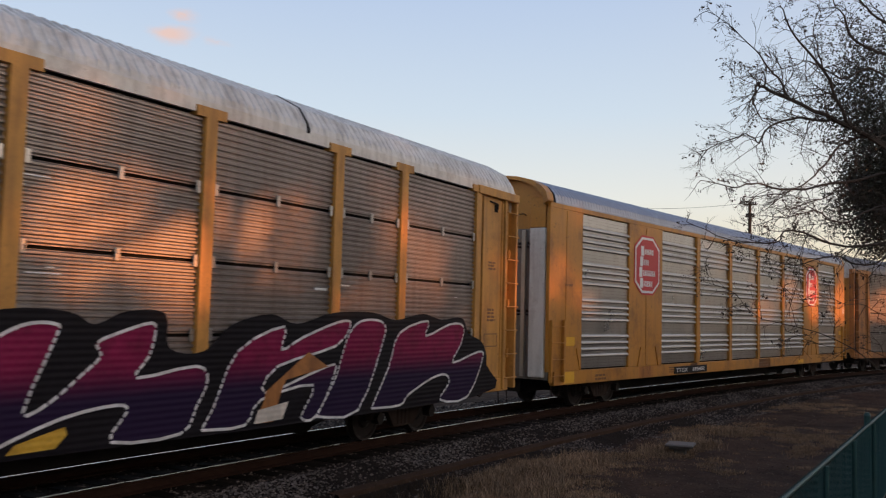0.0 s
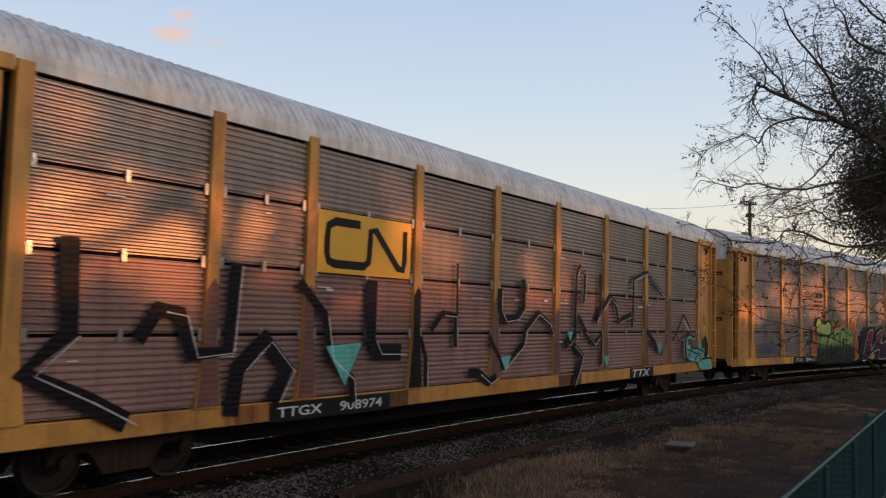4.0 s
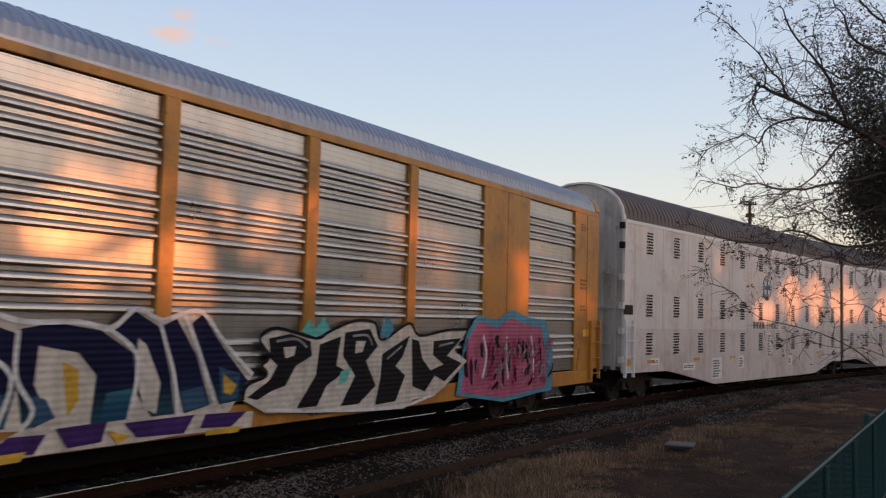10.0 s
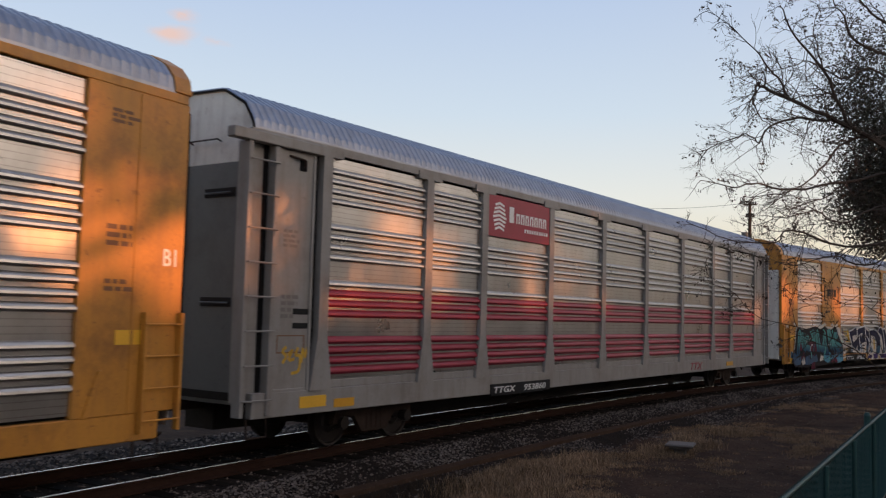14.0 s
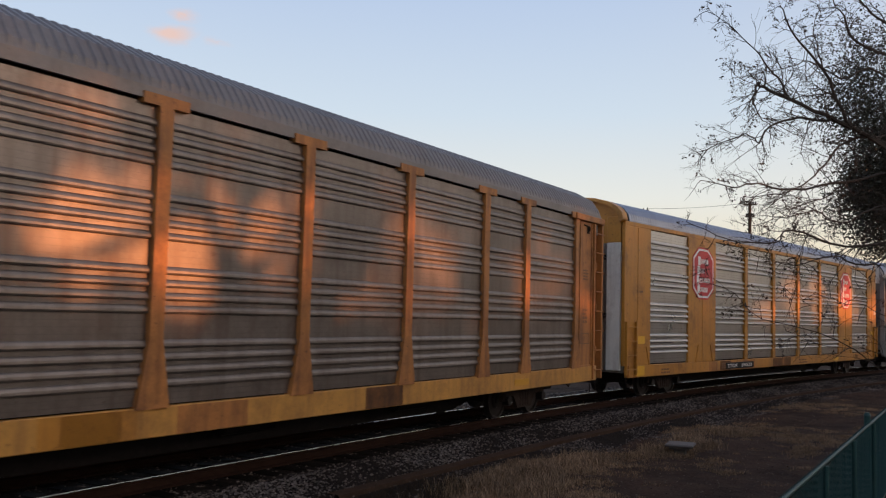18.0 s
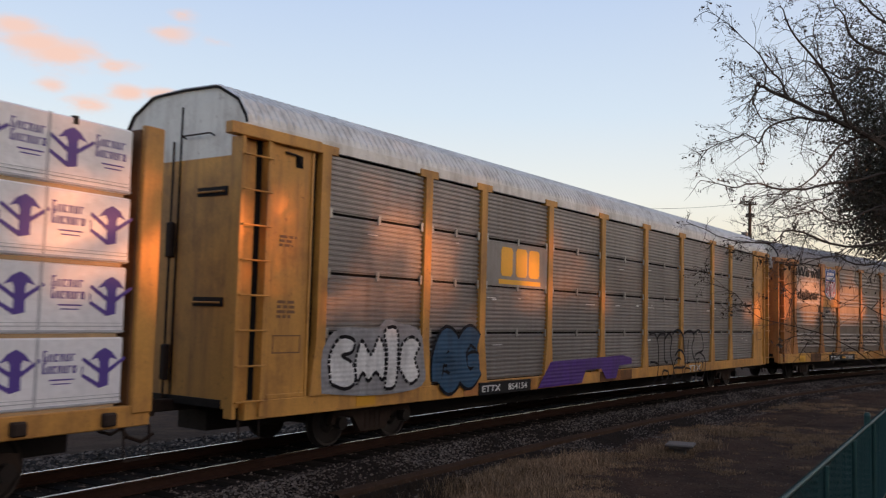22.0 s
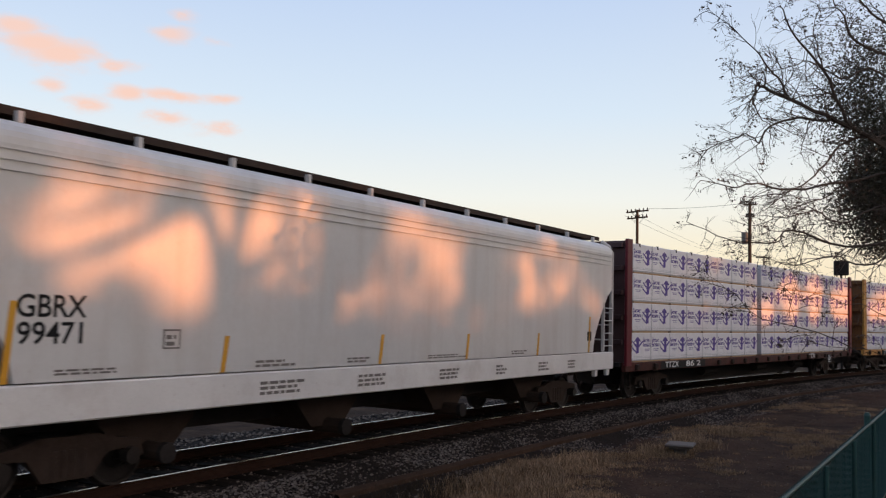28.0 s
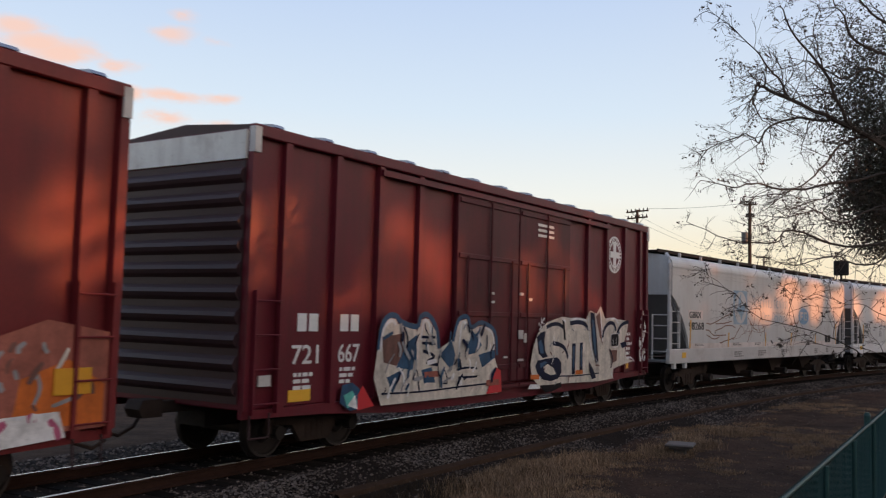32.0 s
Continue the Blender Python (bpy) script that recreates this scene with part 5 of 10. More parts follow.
    big = lettered(car, [[(0.6, 0.66), (1.0, 1.3), (1.25, 1.75), (1.58, 1.99), (1.91, 2.11), (2.22, 2.1), (2.24, 1.97), (1.88, 1.16), (2.19, 1.23), (2.58, 1.51), (2.85, 1.73), (2.78, 1.88), (3.09, 2.0), (3.57, 2.12), (3.65, 2.02), (3.57, 1.71), (3.4, 1.45), (4.36, 1.56), (4.58, 1.37), (4.4, 1.03), (4.14, 0.7), (3.06, 0.71), (3.27, 1.05), (3.1, 1.14), (2.38, 1.05), (1.59, 0.80), (1.37, 0.68)],
                         [(4.5, 0.71), (4.71, 1.0), (5.14, 1.74), (6.09, 2.08), (6.06, 1.74), (6.52, 1.91), (7.4, 2.15), (7.76, 2.13), (7.36, 1.77), (5.99, 1.5), (5.74, 1.12), (7.19, 1.46), (7.37, 1.37), (6.95, 0.71), (6.55, 0.71), (6.82, 1.18), (5.64, 1.03), (5.33, 0.7)],
                         [(6.91, 0.69), (7.37, 1.23), (7.63, 1.82), (7.9, 2.12), (8.33, 2.2), (8.74, 2.12), (8.69, 1.8), (8.02, 0.7)],
                         [(8.41, 0.7), (8.91, 1.39), (9.22, 1.97), (10.19, 2.19), (10.13, 1.91), (11.0, 2.13), (11.54, 2.1), (11.48, 1.76), (11.15, 1.38), (12.19, 1.57), (12.41, 1.44), (11.78, 0.68), (10.71, 0.69), (11.03, 0.99), (10.89, 1.16), (10.39, 1.12), (9.57, 0.86), (9.3, 0.69)]],
                   [(0.2, 0.66), (0.25, 1.3), (0.7, 2.0), (1.6, 2.26), (2.4, 2.24), (2.75, 2.1), (3.2, 2.26), (3.8, 2.24), (3.9, 1.8), (4.5, 1.75), (5.0, 2.1), (5.8, 2.26), (6.4, 2.12), (7.3, 2.3), (8.4, 2.32), (9.1, 2.2), (10.0, 2.32), (10.7, 2.22), (11.5, 2.26), (11.8, 1.95), (12.4, 1.75), (12.6, 1.3), (12.1, 0.66)], "g_mag_fade", "g_white", "g_black", -1.5365, "magenta and purple spray-painted letters with white outlines", 0.04)
    for pts, m in (([(5.74, 1.14), (6.68, 1.69), (7.18, 1.45), (6.18, 1.29), (6.09, 1.16), (5.91, 0.70), (5.51, 0.70), (5.70, 1.00)], "yellow_rusty"), ([(5.59, 0.89), (6.25, 0.97), (6.12, 0.72), (5.51, 0.70)], "g_cream"), ([(1.70, 0.71), (1.80, 0.81), (2.22, 0.91), (2.41, 0.95), (2.44, 0.86), (2.29, 0.72)], "g_yellow")):
        part("painted_patch", plate(pts, -1.5475 - (0.001 if m == "g_cream" else 0), 0.0008), M[m], big)
    for x in ROOF_JOINTS:
        part("roof_joint", sweep_x(bmesh.new(), [(y * 1.016, z + 0.024) for y, z in facet(5.06, 5.745)] + [(y * 1.0, z) for y, z in facet(5.06, 5.745)[::-1]], x, x + 0.05, True), M["black"], car, "dark open joint between roof sheets")
    tag_lines(car, -10.9, -9.7, 1.15, 1.6, 4, "g_blue", 4, 0.09)
    for o in car.children:
        if o.name.startswith("painted"):
            o.matrix_basis = pose(-0.2, 0, 0)
    return place(car, -9.72, 17.9, 13.8, 20.0, 0.45)


def brown_painted_rack():
    car = tri_rack("yellow autorack car with brown ribbed sides under faded spray paint", "yellow", "galv_dull", "roof_old", "yellow", "door_grey", 0, bracket=0.215, washed=2)
    p = part("sign_panel", boxed(-7.0, -4.5, -1.515, -1.47, 2.93, 3.92), M["logo_yellow"], car, "yellow panel with a bold black two-letter mark")
    bm = bmesh.new()
    ribbon(bm, [(-5.95, 3.76), (-6.58, 3.76), (-6.75, 3.68), (-6.78, 3.5), (-6.78, 3.25), (-6.73, 3.12), (-6.58, 3.08), (-5.83, 3.08), (-5.71, 3.16), (-5.69, 3.35), (-5.67, 3.68), (-5.53, 3.7), (-4.88, 3.1), (-4.73, 3.08), (-4.69, 3.25), (-4.69, 3.76)], 0.14, -1.518)
    part("sign_mark", bm, M["black_panel"], p)
    number_board(car, -7.9, -5.0, 0.68, 0.96, "TTGX", "908974")
    q = part("number_board", boxed(6.02, 7.75, -1.524, -1.50, 0.70, 0.97), M["black_panel"], car, "black panel with large pale letters")
    words("TTX", 6.15, 0.735, 0.2, -1.525, M["mark_white"], q, 1.35, 0.25)
    # dark angular lines with pale edges over the brown-sprayed sheets
    rng = random.Random(19)
    strokes = [
        ([(-5.61, 2.86), (-5.62, 1.88), (-5.45, 1.66), (-4.74, 1.64)], 0.2),
        ([(-3.83, 2.03), (-3.44, 2.34), (-3.03, 2.32), (-2.97, 1.71)], 0.09),
        ([(-2.96, 3.31), (-2.94, 1.96)], 0.05),
        ([(-0.28, 3.13), (-0.27, 2.52), (-0.57, 2.29), (-1.08, 2.24), (-1.3, 2.46), (-1.31, 2.89)], 0.13),
        ([(-1.71, 1.89), (-1.07, 1.26), (-0.26, 1.72), (-0.14, 2.06), (0.43, 2.42), (0.98, 2.19), (1.2, 1.94)], 0.09),
        ([(2.35, 2.07), (2.41, 3.35), (2.58, 3.59), (2.92, 3.43), (2.85, 2.7), (2.42, 2.95)], 0.09),
        ([(2.51, 2.38), (2.95, 2.02), (3.49, 1.69), (3.95, 1.92), (3.96, 1.16)], 0.1),
        ([(3.83, 3.45), (3.84, 2.59), (3.57, 2.25), (4.43, 2.9), (4.84, 2.72), (5.06, 2.27), (5.94, 2.43), (6.06, 2.12)], 0.12),
        ([(6.08, 2.12), (6.11, 3.44), (7.13, 3.67), (8.49, 3.06)], 0.09),
        ([(1.8, 1.68), (2.44, 1.98), (2.28, 1.67), (2.78, 1.39), (2.54, 1.04), (2.3, 0.71)], 0.16),
        ([(7.16, 2.01), (8.37, 1.32)], 0.12),
        ([(-2.48, 1.2), (-2.1, 1.18), (-1.7, 0.98), (-1.39, 1.07)], 0.12),
        ([(-4.16, 1.91), (-3.97, 1.5), (-3.96, 1.02)], 0.08)]
    for k in range(4):
        x = -11.3 + k * 1.3
        t = 2.1 + rng.uniform(0.4, 1.3)
        strokes.append(([[(x, t), (x + 0.05, 2.0), (x - 0.5, 1.55), (x + 0.3, 1.2), (x + 0.9, 0.9)], [(x - 0.3, 1.9), (x, 2.3), (x + 0.35, 2.25), (x + 0.55, 1.7), (x + 1.2, 1.75), (x + 1.3, t)], [(x, 0.85), (x + 0.1, 1.5), (x + 0.6, 1.9), (x + 1.1, 1.45), (x + 0.8, 1.0)], [(x, t), (x + 0.6, t - 0.5), (x + 0.75, 1.6), (x + 1.3, 1.25), (x + 1.35, 0.85)]][k], rng.uniform(0.1, 0.2)))
    for k, (pts, w) in enumerate(strokes):
        o = part("painted_line", ribbon(bmesh.new(), pts, w * 1.45, -1.5385 - 0.0002 * k), M["g_black"], car, "dark angular sprayed line with a pale edge")
        part("painted_edge", ribbon(bmesh.new(), [(a + w * 0.72 + 0.02, b - 0.04) for a, b in pts[1:]], 0.018, -1.5435 - 0.0002 * k), M["g_white"], o)
    for x in POSTS[1:-1]:
        z = 2.3 + 1.2 * rng.random()
        m = "g_black" if abs(x + 4.27) < 0.1 else "g_brown"
        part("painted_post", plate([(x - 0.2, 1.0), (x + 0.2, 1.0), (x + 0.1085, 1.84), (x + 0.1085, z), (x + 0.03, z + 0.12), (x - 0.1085, z - 0.05), (x - 0.1085, 1.84)], -1.5325, 0.002), M[m], car, "sprayed-over lower part of a post")
    for x, z, r in ((-6.3, 1.55, 0.45), (-1.0, 1.35, 0.22), (2.1, 1.9, 0.16), (4.3, 1.25, 0.2), (8.2, 1.5, 0.25)):
        part("painted_gem", plate([(x - r, z + r * 0.5), (x + r, z + r * 0.6), (x + r * 0.1, z - r * 0.9)], -1.541, 0.002), M["g_teal"], car, "pale teal painted gem")
    for loop in ([(-13.6, 0.9), (-13.3, 1.7), (-12.6, 1.9), (-12.3, 1.3), (-12.7, 0.8), (-13.6, 0.9)],):
        sw = part("painted_swirl", plate(smooth_line(loop, 5)[:-1], -1.541, 0.002), M["g_teal"], car, "teal spray-painted swirl with dark lines")
        part("swirl_outline", ribbon(bmesh.new(), smooth_line(loop, 5), 0.05, -1.5455), M["g_black"], sw)
        x, z = loop[0][0] + 0.15, 0.95
        for pts, w, m in (([(x, z), (x + 0.15, z + 0.55), (x + 0.6, z + 0.8)], 0.13, "g_black"), ([(x + 0.35, z - 0.1), (x + 0.42, z + 0.45), (x + 0.75, z + 0.6), (x + 0.7, z + 0.2), (x + 0.4, z + 0.1)], 0.06, "g_black"), ([(x + 0.12, z + 0.05), (x + 0.26, z + 0.55), (x + 0.6, z + 0.72)], 0.03, "g_white"), ([(x + 0.8, z - 0.1), (x + 0.9, z + 0.3), (x + 0.8, z + 0.7)], 0.05, "g_navy")):
            part("swirl_line", ribbon(bmesh.new(), smooth_line(pts, 5), w, -1.547 - (0.0012 if m == "g_white" else 0)), M[m], sw)
    sprayed(car, -1.5495, "teal spray-painted swirl with dark lines", [
        ("g_teal", 0, [(10.68, 1.25), (10.60, 1.52), (10.70, 1.78), (10.90, 1.91), (11.17, 1.84), (11.54, 1.86), (11.64, 1.99), (11.59, 1.81), (11.36, 1.70), (11.80, 1.51), (11.94, 1.61), (12.05, 1.72), (12.20, 1.46), (12.93, 1.19), (13.17, 0.97), (13.31, 0.72), (12.30, 0.71), (11.89, 0.82), (11.78, 0.99), (11.13, 1.04), (10.79, 1.10)]),
        ("g_brown", 0, [(10.75, 1.65), (11.09, 1.78), (11.79, 1.62), (11.87, 1.46), (11.29, 1.44)]),
        ("g_black", 0.14, [(10.92, 1.92), (10.62, 1.83), (10.47, 1.60), (10.47, 1.33), (10.59, 1.15), (10.77, 1.05)]),
        ("g_black", 0.07, [(10.69, 1.90), (11.01, 1.88), (11.31, 1.80), (11.54, 1.85)]),
        ("g_brown", 0.07, [(10.36, 1.76), (10.14, 1.54), (10.18, 1.35), (10.38, 1.13)]),
        ("g_black", 0.05, [(10.25, 1.67), (10.09, 1.49), (10.16, 1.29)]),
        ("g_white", 0.035, [(10.55, 1.83), (10.42, 1.60), (10.42, 1.34), (10.54, 1.14)]),
        ("g_black", 0.05, [(10.73, 1.64), (10.87, 1.72), (11.06, 1.66), (10.94, 1.56), (10.79, 1.62)]),
        ("g_navy", 0.05, [(10.70, 1.42), (11.11, 1.35), (11.67, 1.26), (11.91, 1.32)]),
        ("g_black", 0.06, [(10.98, 1.45), (11.21, 1.53), (11.15, 1.64)]),
        ("g_black", 0.05, [(10.79, 1.25), (11.00, 1.12), (11.05, 1.23), (10.87, 1.31)]),
        ("g_black", 0.05, [(11.40, 1.05), (11.67, 1.17), (12.16, 1.26)]),
        ("g_navy", 0.06, [(11.09, 1.42), (11.75, 1.43), (12.37, 1.31)]),
        ("g_white", 0.03, [(10.91, 1.17), (11.13, 1.07), (11.31, 1.10)]),
        ("g_black", 0, [(12.40, 1.13), (12.49, 1.44), (12.36, 1.74), (12.49, 1.87), (12.67, 1.75), (12.86, 1.51), (12.79, 1.20), (12.66, 1.11)]),
        ("g_black", 0.06, [(12.18, 1.07), (12.49, 1.08), (13.28, 1.09)]),
        ("g_rust", 0, [(12.77, 0.80), (12.94, 0.91), (13.03, 0.78)]),
        ("g_rust", 0, [(11.92, 1.17), (12.12, 1.20), (12.18, 0.99), (11.93, 0.99)])])
    sprayed(car, -1.5485, "dark angular sprayed line with a pale edge", [
        ("g_black", 0.08, [(9.28, 1.70), (9.67, 1.93), (10.01, 2.25), (10.29, 2.51)]),
        ("g_black", 0.08, [(10.29, 2.51), (10.54, 2.38), (11.00, 2.05)]),
        ("g_white", 0.045, [(10.36, 2.32), (10.55, 2.21), (10.86, 2.03)]),
        ("g_black", 0.06, [(9.67, 1.93), (9.86, 1.68), (10.04, 1.79)])])
    return place(car, -38.9, -11.0, 13.8, 20.0, 0.15)


# the articulated white car: two units with a shared bellows
def vent_row_mesh():
    """One row of a vent: short slots joined by a hairline."""
    pts, low = [], []
    for c in range(6):
        x = -0.20 + c * 0.068
        pts += [(x, 0.026), (x + 0.050, 0.026), (x + 0.050, 0.003), (x + 0.068, 0.003)]
        low += [(x, -0.026), (x + 0.050, -0.026), (x + 0.050, -0.003), (x + 0.068, -0.003)]
    return mesh_of("slot_strip", prism(bmesh.new(), pts[:-1] + low[:-1][::-1], -0.005, 0.0), M["gap"])


def white_unit(half_r, half_f, logo_x, text_x, nose, patches, label, mid=0.0):
    car = thing("articulated_autorack_unit", label, "train car", "cars of the freight train")
    belly = [(-8.0, 0.80), (-4.3, 0.25), (4.3, 0.23), (6.7, 0.24), (9.3, 0.68)] if nose < 0 else [(-8.9, 0.74), (-6.3, 0.33), (-2.6, 0.29), (4.0, 0.33), (6.8, 0.71), (8.2, 0.76)]
    side = [(-half_r, 0.82 if nose < 0 else 0.66), *belly, (half_f, 0.66), (half_f, 5.10), (-half_r, 5.10)]
    for y0, y1 in ((-1.52, -1.44), (1.44, 1.52)):
        part("side_wall", prism(bmesh.new(), side, y0, y1), M["white_car"], car, "off-white steel side with rows of punched vents")
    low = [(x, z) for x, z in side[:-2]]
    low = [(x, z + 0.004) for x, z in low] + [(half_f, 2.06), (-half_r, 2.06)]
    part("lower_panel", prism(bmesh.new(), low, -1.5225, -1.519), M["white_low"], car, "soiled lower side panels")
    part("floor", prism(bmesh.new(), [(-half_r, 0.9), (-8.0, 0.85), (-4.3, 0.30), (6.7, 0.30), (half_f, 0.9), (half_f, 1.0), (-half_r, 1.0)], -1.43, 1.43), M["black"], car)
    sec = arch(5.08, 6.24, 1.5)
    ribbed_roof(car, (half_r + half_f) / 2 - 0.02, sec, M["roof_brown"], 0.26, 0.035, "brown-grey ribbed roof").matrix_basis = pose((half_f - half_r) / 2, 0, 0)
    part("eave_beam", boxed(-half_r + 0.02, half_f - 0.02, -1.535, -1.50, 5.04, 5.13), M["white_patch"], car)
    plate_me = mesh_of("vent", boxed(-0.23, 0.22, -0.002, 0.004, -0.34, 0.34), M["white_car"])
    row_me = vent_row_mesh()
    xs = [mid + 1.86 * (k - 5) for k in range(11)]
    for x in xs:
        for z in (4.55, 2.73, 1.62):
            if -half_r + 0.8 < x < half_f - 0.8:
                o = part("vent", plate_me, None, car, "punched vent with rows of dark slots")
                o.matrix_basis = pose(x, -1.5225, z)
                for r in range(8):
                    q = part("slot_strip", row_me, None, o)
                    q.matrix_basis = pose(0.03 if r % 2 else 0.0, -0.002, -0.29 + r * 0.083)
    for k in range(12):
        x = mid - 10.23 + 1.86 * k
        if -half_r + 0.2 < x < half_f - 0.2:
            part("seam", boxed(x - 0.035, x + 0.035, -1.528, -1.519, 0.85 if abs(x) > 6 else 0.4, 5.05, bevel=0.004), M["white_car"], car)
    # round emblem
    e = part("emblem", disc(bmesh.new(), logo_x, -1.528, 3.63, 0.47, 0.006, 40), M["black_panel"], car, "round black emblem with a blue and white cross")
    part("emblem_field", disc(bmesh.new(), logo_x, -1.531, 3.63, 0.30, 0.004, 32), M["logo_white"], e)
    bm = bmesh.new()
    for k in range(22):
        a = k * math.tau / 22
        c, s = math.cos(a), math.sin(a)
        p = (logo_x + 0.385 * c, 3.63 + 0.385 * s)
        prism(bm, [(p[0] - 0.03 * s - 0.045 * c, p[1] + 0.03 * c - 0.045 * s), (p[0] + 0.03 * s - 0.045 * c, p[1] - 0.03 * c - 0.045 * s), (p[0] + 0.03 * s + 0.045 * c, p[1] - 0.03 * c + 0.045 * s), (p[0] - 0.03 * s + 0.045 * c, p[1] + 0.03 * c + 0.045 * s)], -1.532, -1.528)
    part("emblem_text", bm, M["logo_white"], e)
    bm = prism(bmesh.new(), [(logo_x - 0.075, 3.35), (logo_x + 0.075, 3.35), (logo_x + 0.075, 3.91), (logo_x - 0.075, 3.91)], -1.535, -1.531)
    prism(bm, [(logo_x - 0.28, 3.56), (logo_x + 0.28, 3.56), (logo_x + 0.28, 3.70), (logo_x - 0.28, 3.70)], -1.5352, -1.531)
    part("emblem_cross", bm, M["logo_blue"], e)
    # initials as plain slabs, then the number
    sp = []
    for k in range(4):
        x = text_x + k * 0.31
        sp += [(x, x + 0.22, 2.10, 0.25)]
    bars(sp, -1.529, M["faint"], car, "initial_mark")
    words("314062", text_x + 1.42, 2.10, 0.25, -1.530, M["faint"], car, 1.25)
    rng = random.Random(31)
    for x0, x1, z0, z1 in patches:
        p = part("repaint_patch", boxed(x0, x1, -1.5245, -1.52, z0, z1), M["white_patch"], car, "fresh white paint patch")
        if x1 - x0 > 0.4:
            bars(text_block(x0 + 0.06, x1 - 0.05, z0 + 0.06, z1 - 0.05, max(2, int((z1 - z0) / 0.1)), rng), -1.5255, M["faint"], p)
    for x in (-9.4, -6.1, -3.0, 0.75, 3.2, 6.9):
        part("reflector", boxed(x, x + 0.48, -1.5265, -1.52, 1.06, 1.15), M["orange_bar"], car)
    bars([(text_x + 3.1, text_x + 3.6, 2.16, 0.03), (text_x + 3.1, text_x + 3.55, 2.10, 0.03)], -1.527, M["faint"], car)
    return car


def white_pair():
    patches = ((-0.9, -0.35, 1.05, 1.95), (2.4, 2.95, 0.62, 1.12), (4.0, 4.7, 0.58, 1.08), (5.2, 5.55, 0.55, 1.1), (6.6, 7.2, 1.7, 2.35), (-2.6, -2.0, 0.85, 1.1), (0.9, 1.5, 0.8, 1.1))
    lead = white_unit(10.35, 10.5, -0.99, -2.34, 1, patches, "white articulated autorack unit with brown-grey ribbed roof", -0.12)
    for x in (9.4,):
        truck(lead, 8.6)
    truck(lead, -10.55)
    couplers(lead, 10.6)
    ladder(lead, 9.95, 10.45, 0.9, 2.2, -1.56, M["white_patch"], 4)
    w = part("hand_wheel", disc(bmesh.new(), 9.35, -1.62, 1.5, 0.28, 0.05, 20), M["brown_grime"], lead)
    part("wheel_hub", disc(bmesh.new(), 9.35, -1.64, 1.5, 0.07, 0.06, 12), M["black"], w)
    part("grab_bar", tube(bmesh.new(), [(9.1, -1.56, 2.35), (9.5, -1.56, 2.35), (9.7, -1.56, 1.95)], 0.02, 6), M["brown_grime"], lead)
    part("notice", boxed(10.05, 10.4, -1.526, -1.52, 2.5, 2.75), M["brown_grime"], lead)
    part("notice", boxed(6.65, 7.0, -1.526, -1.523, 1.72, 1.9), M["black_panel"], lead)
    part("end_wall", boxed(10.3, 10.48, -1.4, 1.4, 0.9, 5.9), M["door_grey"], lead)
    place(lead, -61.05, -40.2, 10.5, 18.2)
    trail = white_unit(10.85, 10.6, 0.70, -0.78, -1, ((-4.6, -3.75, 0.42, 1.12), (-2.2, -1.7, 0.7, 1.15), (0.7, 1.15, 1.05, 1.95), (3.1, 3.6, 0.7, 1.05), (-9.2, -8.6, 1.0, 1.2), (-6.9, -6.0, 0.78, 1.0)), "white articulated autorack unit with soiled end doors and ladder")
    truck(trail, -9.2)
    couplers(trail, 11.0)
    sec = arch(5.08, 6.24, 1.5)
    end_door(trail, -10.85, sec, 0.9, M["door_pale"], M["door_pale"], 5.0, True)
    part("corner_arch", sweep_x(bmesh.new(), [(y * 1.008, z + 0.02) for y, z in sec] + [(y * 0.97, z - 0.03) for y, z in sec[::-1]], -10.92, -10.78, True), M["white_car"], trail, "white arched rim round the end doors")
    ladder(trail, -10.9, -10.35, 0.7, 2.3, -1.56, M["white_patch"], 4)
    for z in (1.1, 1.9, 2.6, 3.4, 4.3, 4.85):
        part("hinge", boxed(-11.02, -10.9, -1.56, -1.42, z, z + 0.18, bevel=0.01), M["door_white"] if z < 3.5 else M["black"], trail)
    part("notice", boxed(-10.9, -10.35, -1.527, -1.52, 2.45, 2.72), M["brown_grime"], trail)
    part("notice", boxed(-10.85, -10.45, -1.527, -1.52, 1.02, 1.2), M["orange_bar"], trail)
    # bellows over the joint, carried by the trailing unit
    bel = bmesh.new()
    for k in range(5):
        x = 10.62 + k * 0.11
        sweep_x(bel, [(-1.53, 0.8)] + [(y * (1.025 - 0.035 * (k % 2)), z + 0.06) for y, z in sec] + [(1.53, 0.8)], x, x + 0.105, True)
    part("bellows", bel, M["bellows"], trail, "black folded rubber bellows between the two units")
    part("joint_skirt", boxed(10.3, 11.4, -1.3, 1.3, 0.45, 0.85, bevel=0.05), M["black"], trail)
    place(trail, -83.0, -61.2 - 0.1, 10.9, 18.2)


